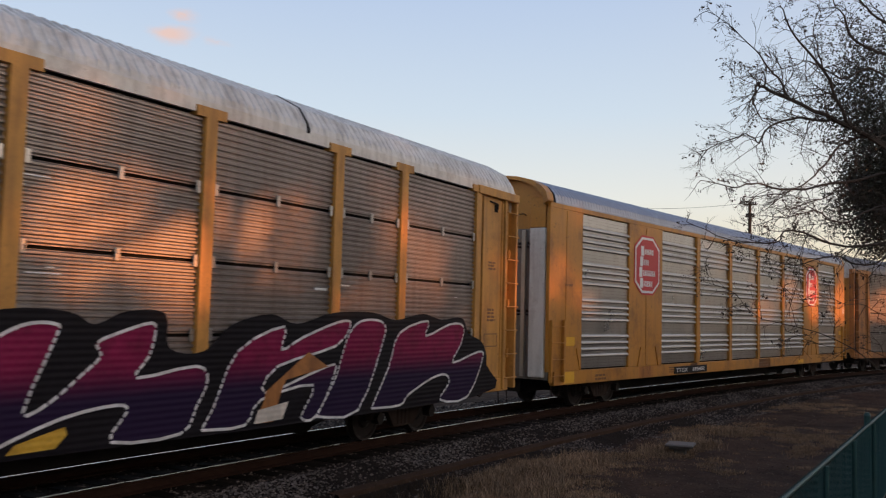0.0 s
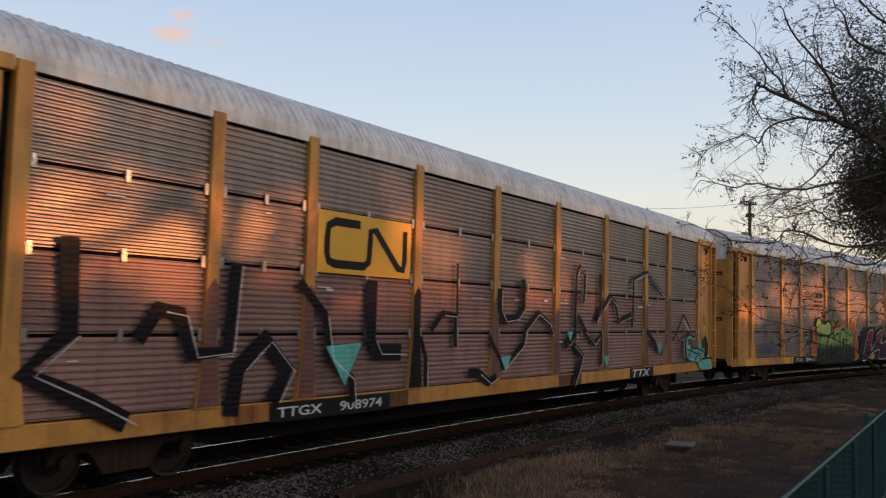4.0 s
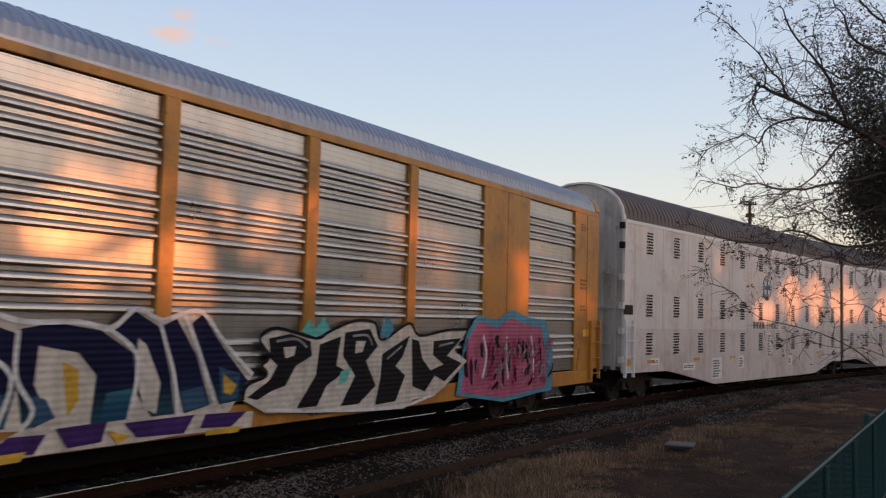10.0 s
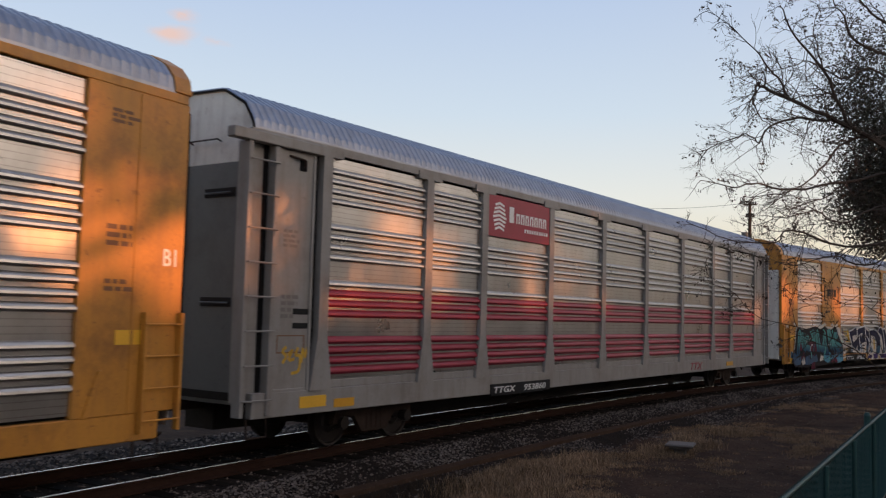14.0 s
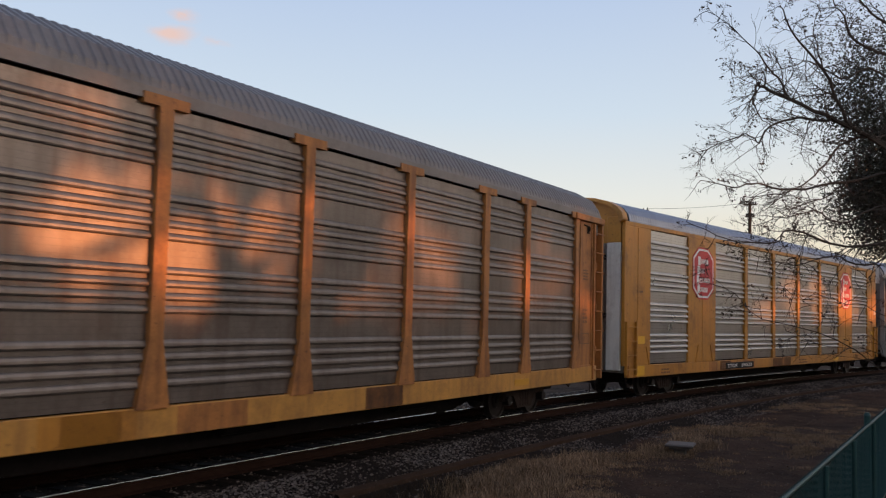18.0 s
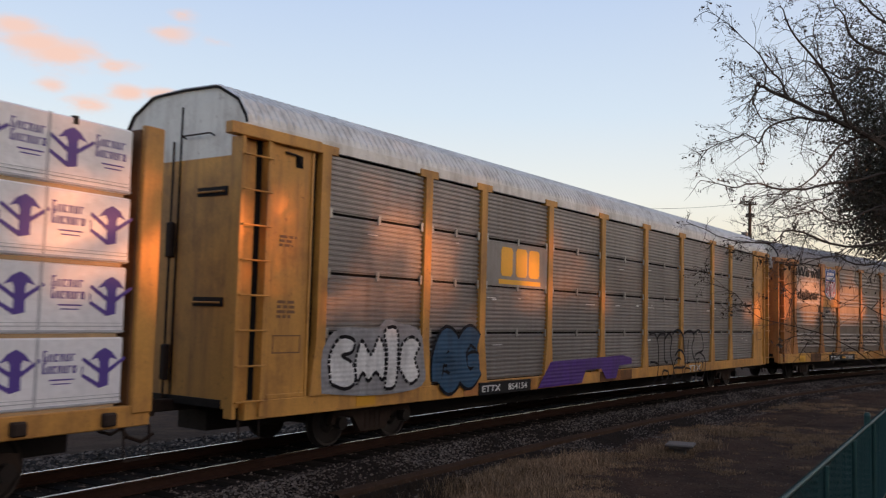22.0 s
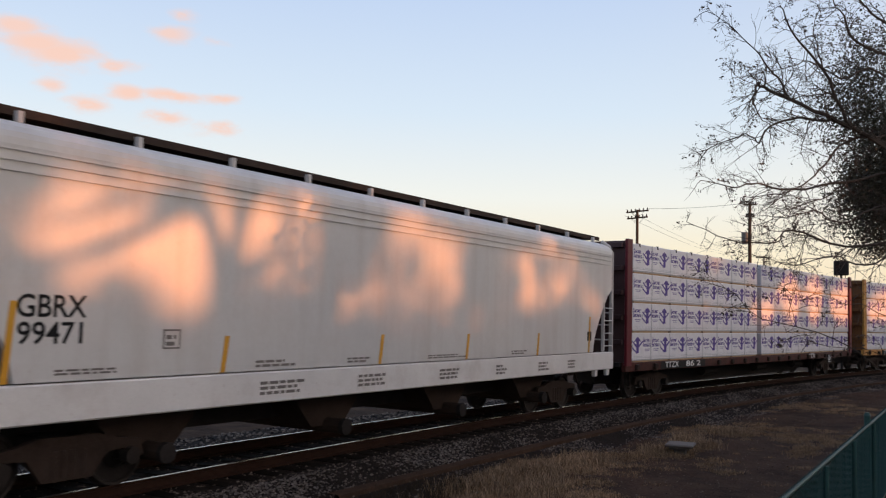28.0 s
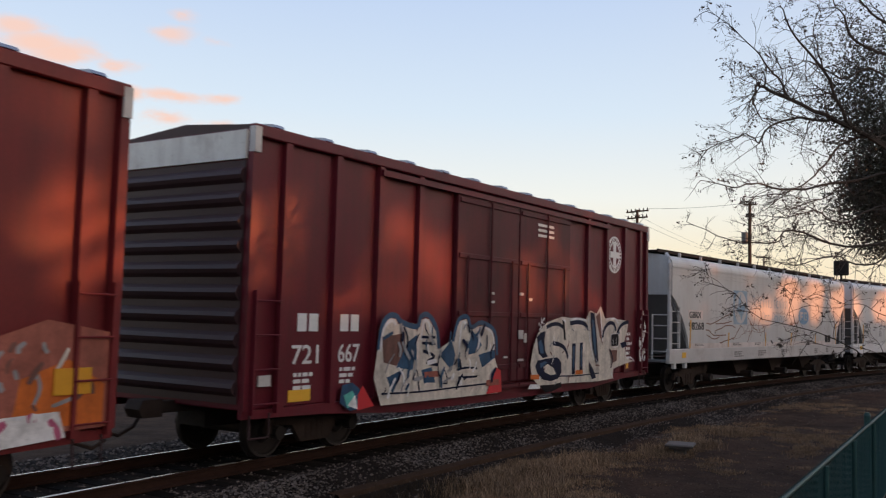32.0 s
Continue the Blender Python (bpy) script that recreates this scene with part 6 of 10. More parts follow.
def painted_bi_rack():
    car = bi_rack("orange-yellow autorack car with ribbed sides and spray paintings", "yellow_clean", 0, None)
    # lettering reduced to a bracketed mark
    g = part("mark_bracket", prism(bmesh.new(), [(-8.89, 3.35), (-8.69, 3.35), (-8.69, 3.42), (-8.82, 3.42), (-8.82, 3.98), (-8.69, 3.98), (-8.69, 4.05), (-8.89, 4.05)], -1.512, -1.506), M["black_panel"], car)
    part("mark_bracket", prism(bmesh.new(), [(-7.22, 3.35), (-7.42, 3.35), (-7.42, 3.42), (-7.29, 3.42), (-7.29, 3.98), (-7.42, 3.98), (-7.42, 4.05), (-7.22, 4.05)], -1.512, -1.506), M["black_panel"], car)
    bm = bmesh.new()
    for k in range(3):
        x = -8.56 + k * 0.37
        prism(bm, [(x + 0.02, 3.56), (x + 0.30, 3.56), (x + 0.30, 3.90), (x + 0.02, 3.90)], -1.511, -1.506)
    part("mark", bm, M["black_panel"], car)
    bars([(-8.77, -8.67, 3.2, 0.08), (-8.57, -8.47, 3.2, 0.08), (-7.67, -7.57, 3.2, 0.08), (-7.47, -7.37, 3.2, 0.08)], -1.511, M["black_panel"], car)
    number_board(car, -6.34, -3.80, 0.66, 0.95, "CTTX", "692331", -1.502)
    piece = sprayed(car, -1.5365, "teal and blue spray-painted letters on cream", [
        ("g_cream", 0, [(-12.24, 1.21), (-12.06, 1.91), (-12.01, 2.19), (-9.90, 2.26), (-7.2, 2.2), (-6.85, 1.6), (-6.7, 0.73), (-8.83, 0.68), (-11.27, 0.53), (-11.56, 0.72)]),
        ("g_black", 0, [(-12.17, 1.10), (-12.08, 1.63), (-11.97, 2.09), (-11.72, 2.19), (-11.32, 2.08), (-10.82, 2.12), (-10.01, 2.23), (-9.41, 2.11), (-8.91, 2.24), (-8.36, 2.07), (-7.64, 2.24), (-7.35, 1.88), (-6.81, 1.38), (-6.75, 0.67), (-7.71, 0.60), (-9.80, 0.51), (-11.36, 0.48), (-12.08, 0.52), (-12.47, 0.74)]),
        ("g_blue", 0, [(-12.80, 0.94), (-12.84, 1.11), (-12.62, 1.21), (-12.29, 1.11), (-12.31, 0.88)]),
        ("g_blue", 0, [(-12.34, 0.94), (-12.24, 1.11), (-11.39, 0.90), (-11.56, 0.62), (-12.00, 0.58), (-12.17, 0.63)]),
        ("g_blue", 0, [(-11.13, 0.60), (-11.10, 0.88), (-10.70, 1.00), (-9.83, 1.00), (-9.67, 0.73), (-10.47, 0.58)]),
        ("g_sky", 0, [(-9.09, 0.77), (-8.92, 1.17), (-8.31, 1.07), (-7.73, 1.04), (-6.97, 1.21), (-6.78, 0.69), (-7.41, 0.59), (-8.15, 0.79), (-8.56, 0.62)]),
        ("g_maroon", 0, [(-11.80, 1.26), (-11.71, 1.62), (-11.51, 1.61), (-11.39, 1.16)]),
        ("g_maroon", 0, [(-10.71, 1.18), (-10.74, 1.59), (-9.95, 1.57), (-9.81, 1.13)]),
        ("g_maroon", 0, [(-9.60, 1.12), (-9.36, 1.55), (-9.02, 1.09)]),
        ("g_maroon", 0, [(-8.29, 0.64), (-7.72, 0.90), (-7.38, 0.62)]),
        ("g_maroon", 0, [(-11.57, 0.84), (-11.21, 1.15), (-11.03, 0.78)]),
        ("g_maroon", 0, [(-10.48, 0.40), (-10.37, 0.66), (-10.02, 0.71), (-10.07, 0.39)]),
        ("g_cream", 0, [(-11.49, 0.74), (-11.20, 0.94), (-11.07, 0.65), (-11.37, 0.58)]),
        ("g_cream", 0, [(-9.52, 0.73), (-9.41, 1.00), (-9.10, 0.92), (-9.15, 0.73)]),
        ("g_teal_fade", 0, [(-12.01, 0.95), (-11.88, 1.48), (-11.82, 1.98), (-11.65, 2.11), (-11.45, 1.91), (-11.21, 1.45), (-10.94, 1.21), (-11.11, 1.09), (-11.41, 1.30), (-11.57, 1.61), (-11.66, 1.18), (-11.56, 0.90)]),
        ("g_teal_fade", 0, [(-11.45, 1.98), (-10.73, 1.84), (-10.61, 1.59), (-10.94, 1.52), (-10.49, 1.34), (-10.48, 1.09), (-10.92, 1.19), (-11.26, 1.60)]),
        ("g_teal_fade", 0, [(-10.63, 2.02), (-10.23, 2.09), (-9.97, 1.90), (-10.01, 1.55), (-10.31, 1.60), (-10.43, 1.82)]),
        ("g_teal_fade", 0, [(-10.00, 1.98), (-9.63, 2.04), (-9.48, 1.55), (-9.30, 1.36), (-9.15, 1.89), (-8.87, 1.99), (-8.78, 1.53), (-8.41, 0.97), (-8.84, 0.95), (-9.23, 1.10), (-9.60, 1.12), (-9.83, 1.13)]),
        ("g_teal_fade", 0, [(-8.72, 2.08), (-8.34, 2.13), (-7.95, 1.51), (-7.70, 1.02), (-8.17, 1.04), (-8.49, 1.44)]),
        ("g_teal_fade", 0, [(-8.03, 1.97), (-7.53, 1.99), (-7.44, 1.76), (-7.73, 1.64), (-6.95, 1.40), (-6.84, 0.97), (-7.43, 0.98), (-7.74, 1.25), (-8.01, 1.51)]),
        ("g_black", 0.045, [(-11.81, 1.04), (-11.75, 1.62), (-11.66, 1.98)]),
        ("g_black", 0.04, [(-11.35, 1.83), (-10.80, 1.71), (-10.84, 1.55)]),
        ("g_black", 0.04, [(-10.49, 1.94), (-10.22, 1.98), (-10.15, 1.69)]),
        ("g_black", 0.045, [(-9.76, 1.89), (-9.63, 1.22)]),
        ("g_black", 0.04, [(-9.08, 1.80), (-8.85, 1.10)]),
        ("g_black", 0.04, [(-8.49, 1.97), (-8.06, 1.15)]),
        ("g_black", 0.04, [(-7.85, 1.83), (-7.76, 1.50), (-7.13, 1.25)]),
        ("g_black", 0.05, [(-12.02, 0.91), (-11.39, 1.00), (-9.83, 1.03)]),
        ("g_white", 0.03, [(-11.02, 1.60), (-10.82, 1.53)]),
        ("g_white", 0.03, [(-10.59, 1.19), (-10.46, 1.42), (-10.30, 1.42)]),
        ("g_white", 0.03, [(-8.67, 1.40), (-8.33, 1.45)]),
        ("g_white", 0.03, [(-10.74, 1.65), (-10.55, 1.69)]),
        ("g_black", 0.06, [(-12.19, 1.63), (-12.34, 1.69)]),
        ("g_black", 0.07, [(-12.48, 0.92), (-12.21, 1.21), (-12.01, 1.04)])])
    scribbled(piece, -11.6, -6.9, 0.75, 2.1, 64, ("g_black", "g_black", "g_teal", "g_maroon", "g_blue", "g_navy"), 63, -1.5635, 0.36, 0.075)
    tag = part("painted_tag", ribbon(bmesh.new(), smooth_line([(-12.80, 3.2), (-12.60, 3.3), (-12.45, 3.12), (-12.20, 3.26)], 4), 0.03, -1.5165), M["f_brown"], car, "rows of thin brown scrawled writing")
    for k, z in enumerate((2.28, 2.62, 2.84, 3.06)):
        scribbled(tag, -12.80, -12.16, z, z + 0.15, 9, ("f_brown", "f_maroon"), 70 + k, -1.5172, 0.16, 0.035)
    rng = random.Random(8)
    for k in range(16):
        x, z, n = rng.uniform(-6.8, -6.1), rng.uniform(1.0, 2.15), rng.uniform(0.2, 0.75)
        part("painted_streak", plate([(x, z), (x + n, z - 0.01), (x + n * 0.9, z + 0.035), (x + n * 0.1, z + 0.045)], -1.5300 - 0.0001 * k, 0.0008), M[rng.choice(("g_cream", "g_cream", "g_yellow"))], car)
    for k in range(16):
        x, z, r = rng.uniform(-12.9, -6.4), rng.choice((0.85, 1.1, 2.15, 2.3, 2.2)), rng.uniform(0.1, 0.22)
        if z < 2 and x > -11.6:
            x = rng.choice((rng.uniform(-12.9, -11.6), rng.uniform(-6.9, -6.4)))
        lp = [(x + r * rng.uniform(0.6, 1.6) * math.cos(a * 0.7854), z + r * rng.uniform(0.2, 0.6) * math.sin(a * 0.7854)) for a in range(8)]
        part("painted_patch", plate(lp, -1.5335 - 0.0002 * k, 0.002), M["g_cream"], car)
    sprayed(car, -1.5365, "navy spray-painted letters with white outlines", [
        ("g_cream", 0, [(-6.12, 2.05), (-5.62, 2.11), (-5.14, 2.27), (-4.85, 2.22), (-4.00, 2.30), (-3.36, 2.15), (-2.66, 2.15), (-2.22, 2.09), (-1.88, 2.31), (-1.45, 2.18), (-1.19, 2.26), (-0.75, 2.29), (-0.35, 1.89), (0.23, 1.43), (-0.22, 0.92), (0.26, 0.90), (0.23, 0.68), (-0.93, 0.70), (-1.63, 0.68), (-3.17, 0.68), (-3.84, 0.63), (-3.52, 0.88), (-3.32, 0.96), (-4.24, 1.02), (-5.01, 1.03), (-5.81, 1.07), (-5.67, 1.31), (-5.95, 1.62), (-6.06, 1.92)]),
        ("g_yellow", 0, [(-6.32, 2.10), (-6.09, 2.05), (-6.04, 1.84), (-5.93, 1.62), (-6.19, 1.62)]),
        ("g_navy_fade", 0, [(-6.02, 1.98), (-5.12, 2.21), (-5.01, 1.99), (-5.06, 1.87), (-5.60, 1.82), (-5.54, 1.60), (-4.77, 1.74), (-4.73, 1.50), (-5.19, 1.20), (-5.73, 1.40), (-5.80, 1.67), (-5.94, 1.84)]),
        ("g_cream", 0, [(-5.60, 1.82), (-5.12, 1.85), (-4.88, 1.73), (-5.45, 1.51), (-5.56, 1.61)]),
        ("g_teal_fade", 0, [(-5.82, 1.22), (-5.63, 1.36), (-5.51, 1.22), (-5.66, 1.06), (-5.83, 1.07)]),
        ("g_navy_fade", 0, [(-4.89, 1.43), (-4.74, 1.58), (-4.60, 1.23), (-4.71, 1.08), (-4.90, 1.17)]),
        ("g_navy_fade", 0, [(-4.96, 2.07), (-4.79, 2.19), (-4.00, 2.24), (-3.89, 2.03), (-3.97, 1.81), (-3.87, 1.55), (-4.39, 1.47), (-4.64, 1.58), (-4.66, 1.90), (-4.77, 1.81), (-4.95, 1.83)]),
        ("g_cream", 0, [(-4.59, 1.92), (-4.30, 1.97), (-4.27, 1.85), (-4.51, 1.77)]),
        ("g_blue", 0, [(-4.66, 1.48), (-4.46, 1.49), (-4.33, 1.06), (-4.49, 1.07), (-4.62, 1.25)]),
        ("g_navy_fade", 0, [(-3.93, 2.17), (-3.35, 1.98), (-3.33, 1.67), (-3.50, 1.00), (-3.84, 1.02), (-3.73, 1.46), (-3.88, 1.81)]),
        ("g_blue", 0, [(-3.72, 1.34), (-3.45, 1.37), (-3.50, 1.00), (-3.78, 1.02)]),
        ("g_cream", 0, [(-4.14, 1.35), (-3.86, 1.51), (-3.84, 1.13), (-3.99, 1.01), (-4.22, 1.02)]),
        ("g_yellow", 0, [(-4.03, 1.26), (-3.92, 1.34), (-3.92, 1.13), (-4.05, 1.07)]),
        ("g_navy_fade", 0, [(-3.38, 2.05), (-2.96, 2.12), (-2.35, 2.03), (-1.88, 1.76), (-1.83, 1.40), (-1.97, 0.97), (-2.44, 0.96), (-2.38, 1.51), (-2.64, 1.78), (-3.15, 1.87), (-3.18, 1.45), (-3.00, 1.08), (-3.29, 0.96), (-3.40, 1.54)]),
        ("g_cream", 0, [(-3.12, 1.85), (-2.64, 1.75), (-2.44, 1.42), (-2.57, 1.06), (-2.95, 0.99), (-2.83, 1.43)]),
        ("g_yellow", 0, [(-2.85, 1.69), (-2.63, 1.59), (-2.61, 1.24), (-2.75, 1.07)]),
        ("g_blue", 0, [(-3.20, 1.34), (-3.03, 1.28), (-2.90, 1.07), (-3.18, 0.98)]),
        ("g_teal_fade", 0, [(-2.24, 1.30), (-1.86, 1.34), (-1.94, 0.97), (-2.32, 0.97)]),
        ("g_navy_fade", 0, [(-2.19, 2.02), (-1.87, 2.26), (-1.49, 2.07), (-1.29, 1.48), (-1.19, 0.98), (-1.56, 0.97), (-1.82, 1.30), (-1.87, 1.78)]),
        ("g_cream", 0, [(-1.82, 1.94), (-1.69, 1.86), (-1.44, 1.38), (-1.49, 1.00), (-1.68, 1.08), (-1.83, 1.49)]),
        ("g_navy_fade", 0, [(-1.43, 2.09), (-1.22, 2.18), (-0.87, 1.72), (-0.59, 1.05), (-1.03, 0.97), (-1.22, 1.48)]),
        ("g_navy_fade", 0, [(-0.96, 2.12), (-0.79, 2.24), (-0.40, 1.81), (0.11, 1.33), (-0.07, 1.07), (-0.42, 1.04), (-0.68, 1.56)]),
        ("g_blue", 0, [(-1.12, 1.25), (-0.74, 1.30), (-0.63, 1.05), (-1.02, 0.99)]),
        ("g_blue", 0, [(-0.45, 1.54), (-0.05, 1.44), (-0.08, 1.10), (-0.39, 1.06)]),
        ("g_yellow", 0, [(-0.37, 1.45), (-0.11, 1.28), (-0.20, 1.15), (-0.35, 1.19)]),
        ("g_purple", 0, [(-3.72, 0.73), (-3.46, 0.91), (-3.01, 0.90), (-3.14, 0.70)]),
        ("g_purple", 0, [(-2.89, 0.95), (-2.21, 0.97), (-2.28, 0.74), (-2.73, 0.72)]),
        ("g_purple", 0, [(-1.97, 0.93), (-0.85, 0.94), (-1.02, 0.72), (-1.76, 0.74)]),
        ("g_purple", 0, [(-0.66, 0.93), (0.11, 0.91), (-0.18, 0.73), (-0.75, 0.76)]),
        ("g_yellow", 0, [(-3.72, 0.73), (-3.24, 0.74), (-3.30, 0.64), (-3.71, 0.63)]),
        ("g_yellow", 0, [(-2.21, 0.87), (-1.86, 0.77), (-2.05, 0.69)]),
        ("g_yellow", 0, [(-0.65, 0.72), (0.02, 0.72), (-0.05, 0.64), (-0.65, 0.65)]),
        ("g_white", 0.06, [(-6.09, 2.04), (-5.62, 2.10), (-5.14, 2.25), (-4.89, 2.19), (-4.00, 2.27), (-3.36, 2.13), (-2.66, 2.13), (-2.22, 2.05), (-1.88, 2.29), (-1.45, 2.15), (-1.19, 2.23), (-0.79, 2.26), (-0.35, 1.85), (0.19, 1.41)]),
        ("g_white", 0.06, [(-5.07, 2.18), (-5.00, 1.91), (-4.81, 1.73), (-4.70, 1.46), (-4.49, 1.07)]),
        ("g_white", 0.06, [(-3.98, 2.24), (-3.89, 1.90), (-3.46, 1.54), (-3.62, 0.99)]),
        ("g_white", 0.06, [(-3.41, 2.03), (-3.41, 1.54), (-3.19, 1.18), (-3.32, 0.97)]),
        ("g_white", 0.06, [(-2.22, 2.03), (-1.85, 1.76), (-1.83, 1.35), (-1.91, 0.98)]),
        ("g_white", 0.06, [(-1.50, 2.12), (-1.24, 1.48), (-1.14, 0.96)]),
        ("g_white", 0.06, [(-6.05, 1.95), (-5.93, 1.69), (-5.71, 1.37), (-5.85, 1.08)]),
        ("g_white", 0.06, [(-1.10, 2.22), (-0.84, 1.77), (-0.50, 1.04)])])
    sprayed(car, -1.5665, "black spray-painted letters edged in cream", [
        ("g_cream", 0, [(0.00, 1.07), (0.08, 1.27), (0.47, 1.39), (0.36, 1.53), (0.51, 1.66), (0.29, 1.91), (0.64, 2.05), (1.54, 1.90), (1.89, 2.01), (2.52, 2.17), (3.07, 2.13), (3.30, 1.84), (4.12, 2.13), (4.46, 1.91), (5.40, 2.00), (6.21, 2.02), (5.73, 1.62), (6.24, 1.42), (5.45, 0.98), (5.02, 0.80), (4.35, 0.80), (4.04, 0.65), (3.15, 0.68), (0.50, 0.85)]),
        ("g_black", 0, [(0.49, 1.91), (0.96, 1.98), (1.42, 1.86), (1.46, 1.64), (1.10, 1.50), (0.88, 1.22), (0.59, 1.16), (0.29, 1.05), (0.09, 1.10), (0.53, 1.31), (0.69, 1.52), (0.53, 1.63)]),
        ("g_cream", 0, [(0.81, 1.78), (1.09, 1.79), (1.04, 1.65), (0.86, 1.62)]),
        ("g_black", 0, [(1.64, 1.81), (2.17, 1.93), (2.07, 1.47), (2.33, 1.38), (1.84, 1.17), (1.62, 0.87), (1.14, 0.87), (1.57, 1.34)]),
        ("g_black", 0, [(2.27, 1.99), (2.94, 2.05), (3.19, 1.76), (2.86, 1.52), (3.16, 1.10), (2.69, 0.83), (2.21, 0.83), (2.57, 1.29), (2.23, 1.62)]),
        ("g_cream", 0, [(2.57, 1.85), (2.84, 1.85), (2.75, 1.67), (2.55, 1.65)]),
        ("g_black", 0, [(3.32, 1.62), (4.16, 1.93), (3.95, 1.57), (3.73, 1.41), (4.04, 1.23), (3.76, 0.80), (3.15, 0.78), (3.29, 1.26)]),
        ("g_black", 0, [(4.23, 1.87), (4.46, 1.83), (4.59, 1.51), (5.03, 1.18), (4.71, 0.91), (4.28, 1.03)]),
        ("g_black", 0, [(4.97, 1.82), (6.00, 1.87), (5.46, 1.54), (6.03, 1.38), (5.39, 1.06), (4.79, 1.27), (5.34, 1.38), (4.95, 1.57)]),
        ("g_teal", 0, [(2.18, 1.37), (2.46, 1.42), (2.34, 1.21), (2.13, 1.16)]),
        ("g_grey", 0.04, [(0.65, 1.87), (1.08, 1.90), (1.34, 1.77)]),
        ("g_grey", 0.04, [(2.47, 1.93), (2.87, 1.94), (3.02, 1.78)]),
        ("g_grey", 0.04, [(3.47, 1.54), (3.91, 1.75)]),
        ("g_grey", 0.04, [(5.15, 1.73), (5.69, 1.79)]),
        ("g_black", 0.05, [(0.00, 1.07), (0.08, 1.27), (0.47, 1.39), (0.36, 1.53), (0.51, 1.66), (0.29, 1.91), (0.64, 2.06), (1.54, 1.91), (1.89, 2.02), (2.52, 2.18), (3.07, 2.15), (3.30, 1.86), (4.12, 2.15), (4.46, 1.93), (5.40, 2.02), (6.21, 2.04)]),
        ("g_white", 0.05, [(0.50, 0.90), (1.60, 0.80), (3.15, 0.71), (4.04, 0.70), (5.02, 0.84)]),
        ("g_teal", 0, [(1.19, 2.01), (1.35, 2.20), (1.53, 2.05), (1.70, 2.24), (1.87, 2.04), (1.54, 1.92)]),
        ("g_sky", 0, [(3.22, 1.96), (3.42, 2.30), (3.66, 2.05), (3.45, 1.88)])])
    piece = sprayed(car, -1.5365, "pink spray-painted letters on a blue cloud", [
        ("g_sky", 0, [(5.89, 0.76), (6.05, 1.41), (6.25, 1.96), (6.69, 2.32), (7.56, 2.24), (8.20, 2.47), (9.05, 2.30), (9.96, 2.26), (10.41, 1.54), (10.35, 0.62), (7.90, 0.50)]),
        ("g_pink", 0, [(6.06, 0.80), (6.21, 1.35), (6.41, 1.90), (6.77, 2.19), (7.57, 2.07), (8.21, 2.29), (8.92, 2.14), (9.75, 2.08), (10.03, 1.42), (10.00, 0.71), (7.89, 0.59)]),
        ("g_black", 0, [(6.14, 1.53), (6.24, 1.64), (6.36, 1.46), (6.35, 1.07), (6.20, 1.13)]),
        ("g_black", 0, [(6.39, 1.38), (6.46, 1.50), (6.54, 1.32), (6.54, 0.91), (6.44, 0.97)]),
        ("g_black", 0, [(6.59, 1.39), (6.68, 1.45), (6.78, 1.35), (6.76, 1.12), (6.64, 1.16)]),
        ("g_black", 0, [(6.81, 1.71), (6.88, 1.78), (6.97, 1.68), (6.95, 1.45), (6.85, 1.48)]),
        ("g_magenta", 0, [(6.99, 1.68), (7.11, 1.76), (7.24, 1.64), (7.22, 1.39), (7.05, 1.43)]),
        ("g_magenta", 0, [(7.27, 1.79), (7.33, 1.91), (7.41, 1.73), (7.41, 1.29), (7.32, 1.36)]),
        ("g_black", 0, [(7.44, 1.87), (7.57, 1.93), (7.70, 1.84), (7.67, 1.63), (7.50, 1.67)]),
        ("g_black", 0, [(7.76, 1.37), (7.83, 1.51), (7.91, 1.29), (7.91, 0.80), (7.81, 0.88)]),
        ("g_black", 0, [(7.95, 1.68), (8.06, 1.82), (8.18, 1.61), (8.17, 1.11), (8.02, 1.19)]),
        ("g_magenta", 0, [(8.23, 1.75), (8.30, 1.89), (8.40, 1.67), (8.40, 1.17), (8.28, 1.25)]),
        ("g_black", 0, [(8.49, 1.72), (8.56, 1.81), (8.65, 1.67), (8.64, 1.34), (8.53, 1.39)]),
        ("g_black", 0, [(8.69, 1.74), (8.83, 1.83), (8.97, 1.69), (8.95, 1.37), (8.76, 1.42)]),
        ("g_brown", 0, [(9.03, 1.47), (9.10, 1.60), (9.19, 1.41), (9.19, 0.97), (9.08, 1.03)]),
        ("g_magenta", 0, [(9.29, 1.33), (9.38, 1.44), (9.50, 1.27), (9.48, 0.90), (9.34, 0.96)]),
        ("g_black", 0, [(9.56, 1.60), (9.65, 1.67), (9.76, 1.55), (9.74, 1.27), (9.61, 1.31)]),
        ("g_magenta", 0.06, [(6.28, 1.86), (6.30, 1.47), (6.39, 1.02)]),
        ("g_pink", 0.06, [(6.59, 1.98), (6.72, 1.58), (6.68, 1.13)]),
        ("g_white", 0.08, [(6.93, 1.91), (7.08, 1.50), (6.93, 1.05)]),
        ("g_magenta", 0.09, [(7.27, 2.02), (7.30, 1.61), (7.37, 1.14)]),
        ("g_pink", 0.06, [(7.63, 1.86), (7.66, 1.45), (7.76, 0.97)]),
        ("g_white", 0.06, [(7.99, 1.89), (7.98, 1.46), (8.08, 0.98)]),
        ("g_magenta", 0.06, [(8.37, 1.83), (8.42, 1.40), (8.44, 0.91)]),
        ("g_pink", 0.06, [(8.75, 2.04), (8.86, 1.60), (8.74, 1.11)]),
        ("g_white", 0.06, [(9.16, 1.90), (9.30, 1.45), (9.32, 0.95)]),
        ("g_magenta", 0.06, [(9.58, 1.89), (9.62, 1.44), (9.77, 0.92)])])
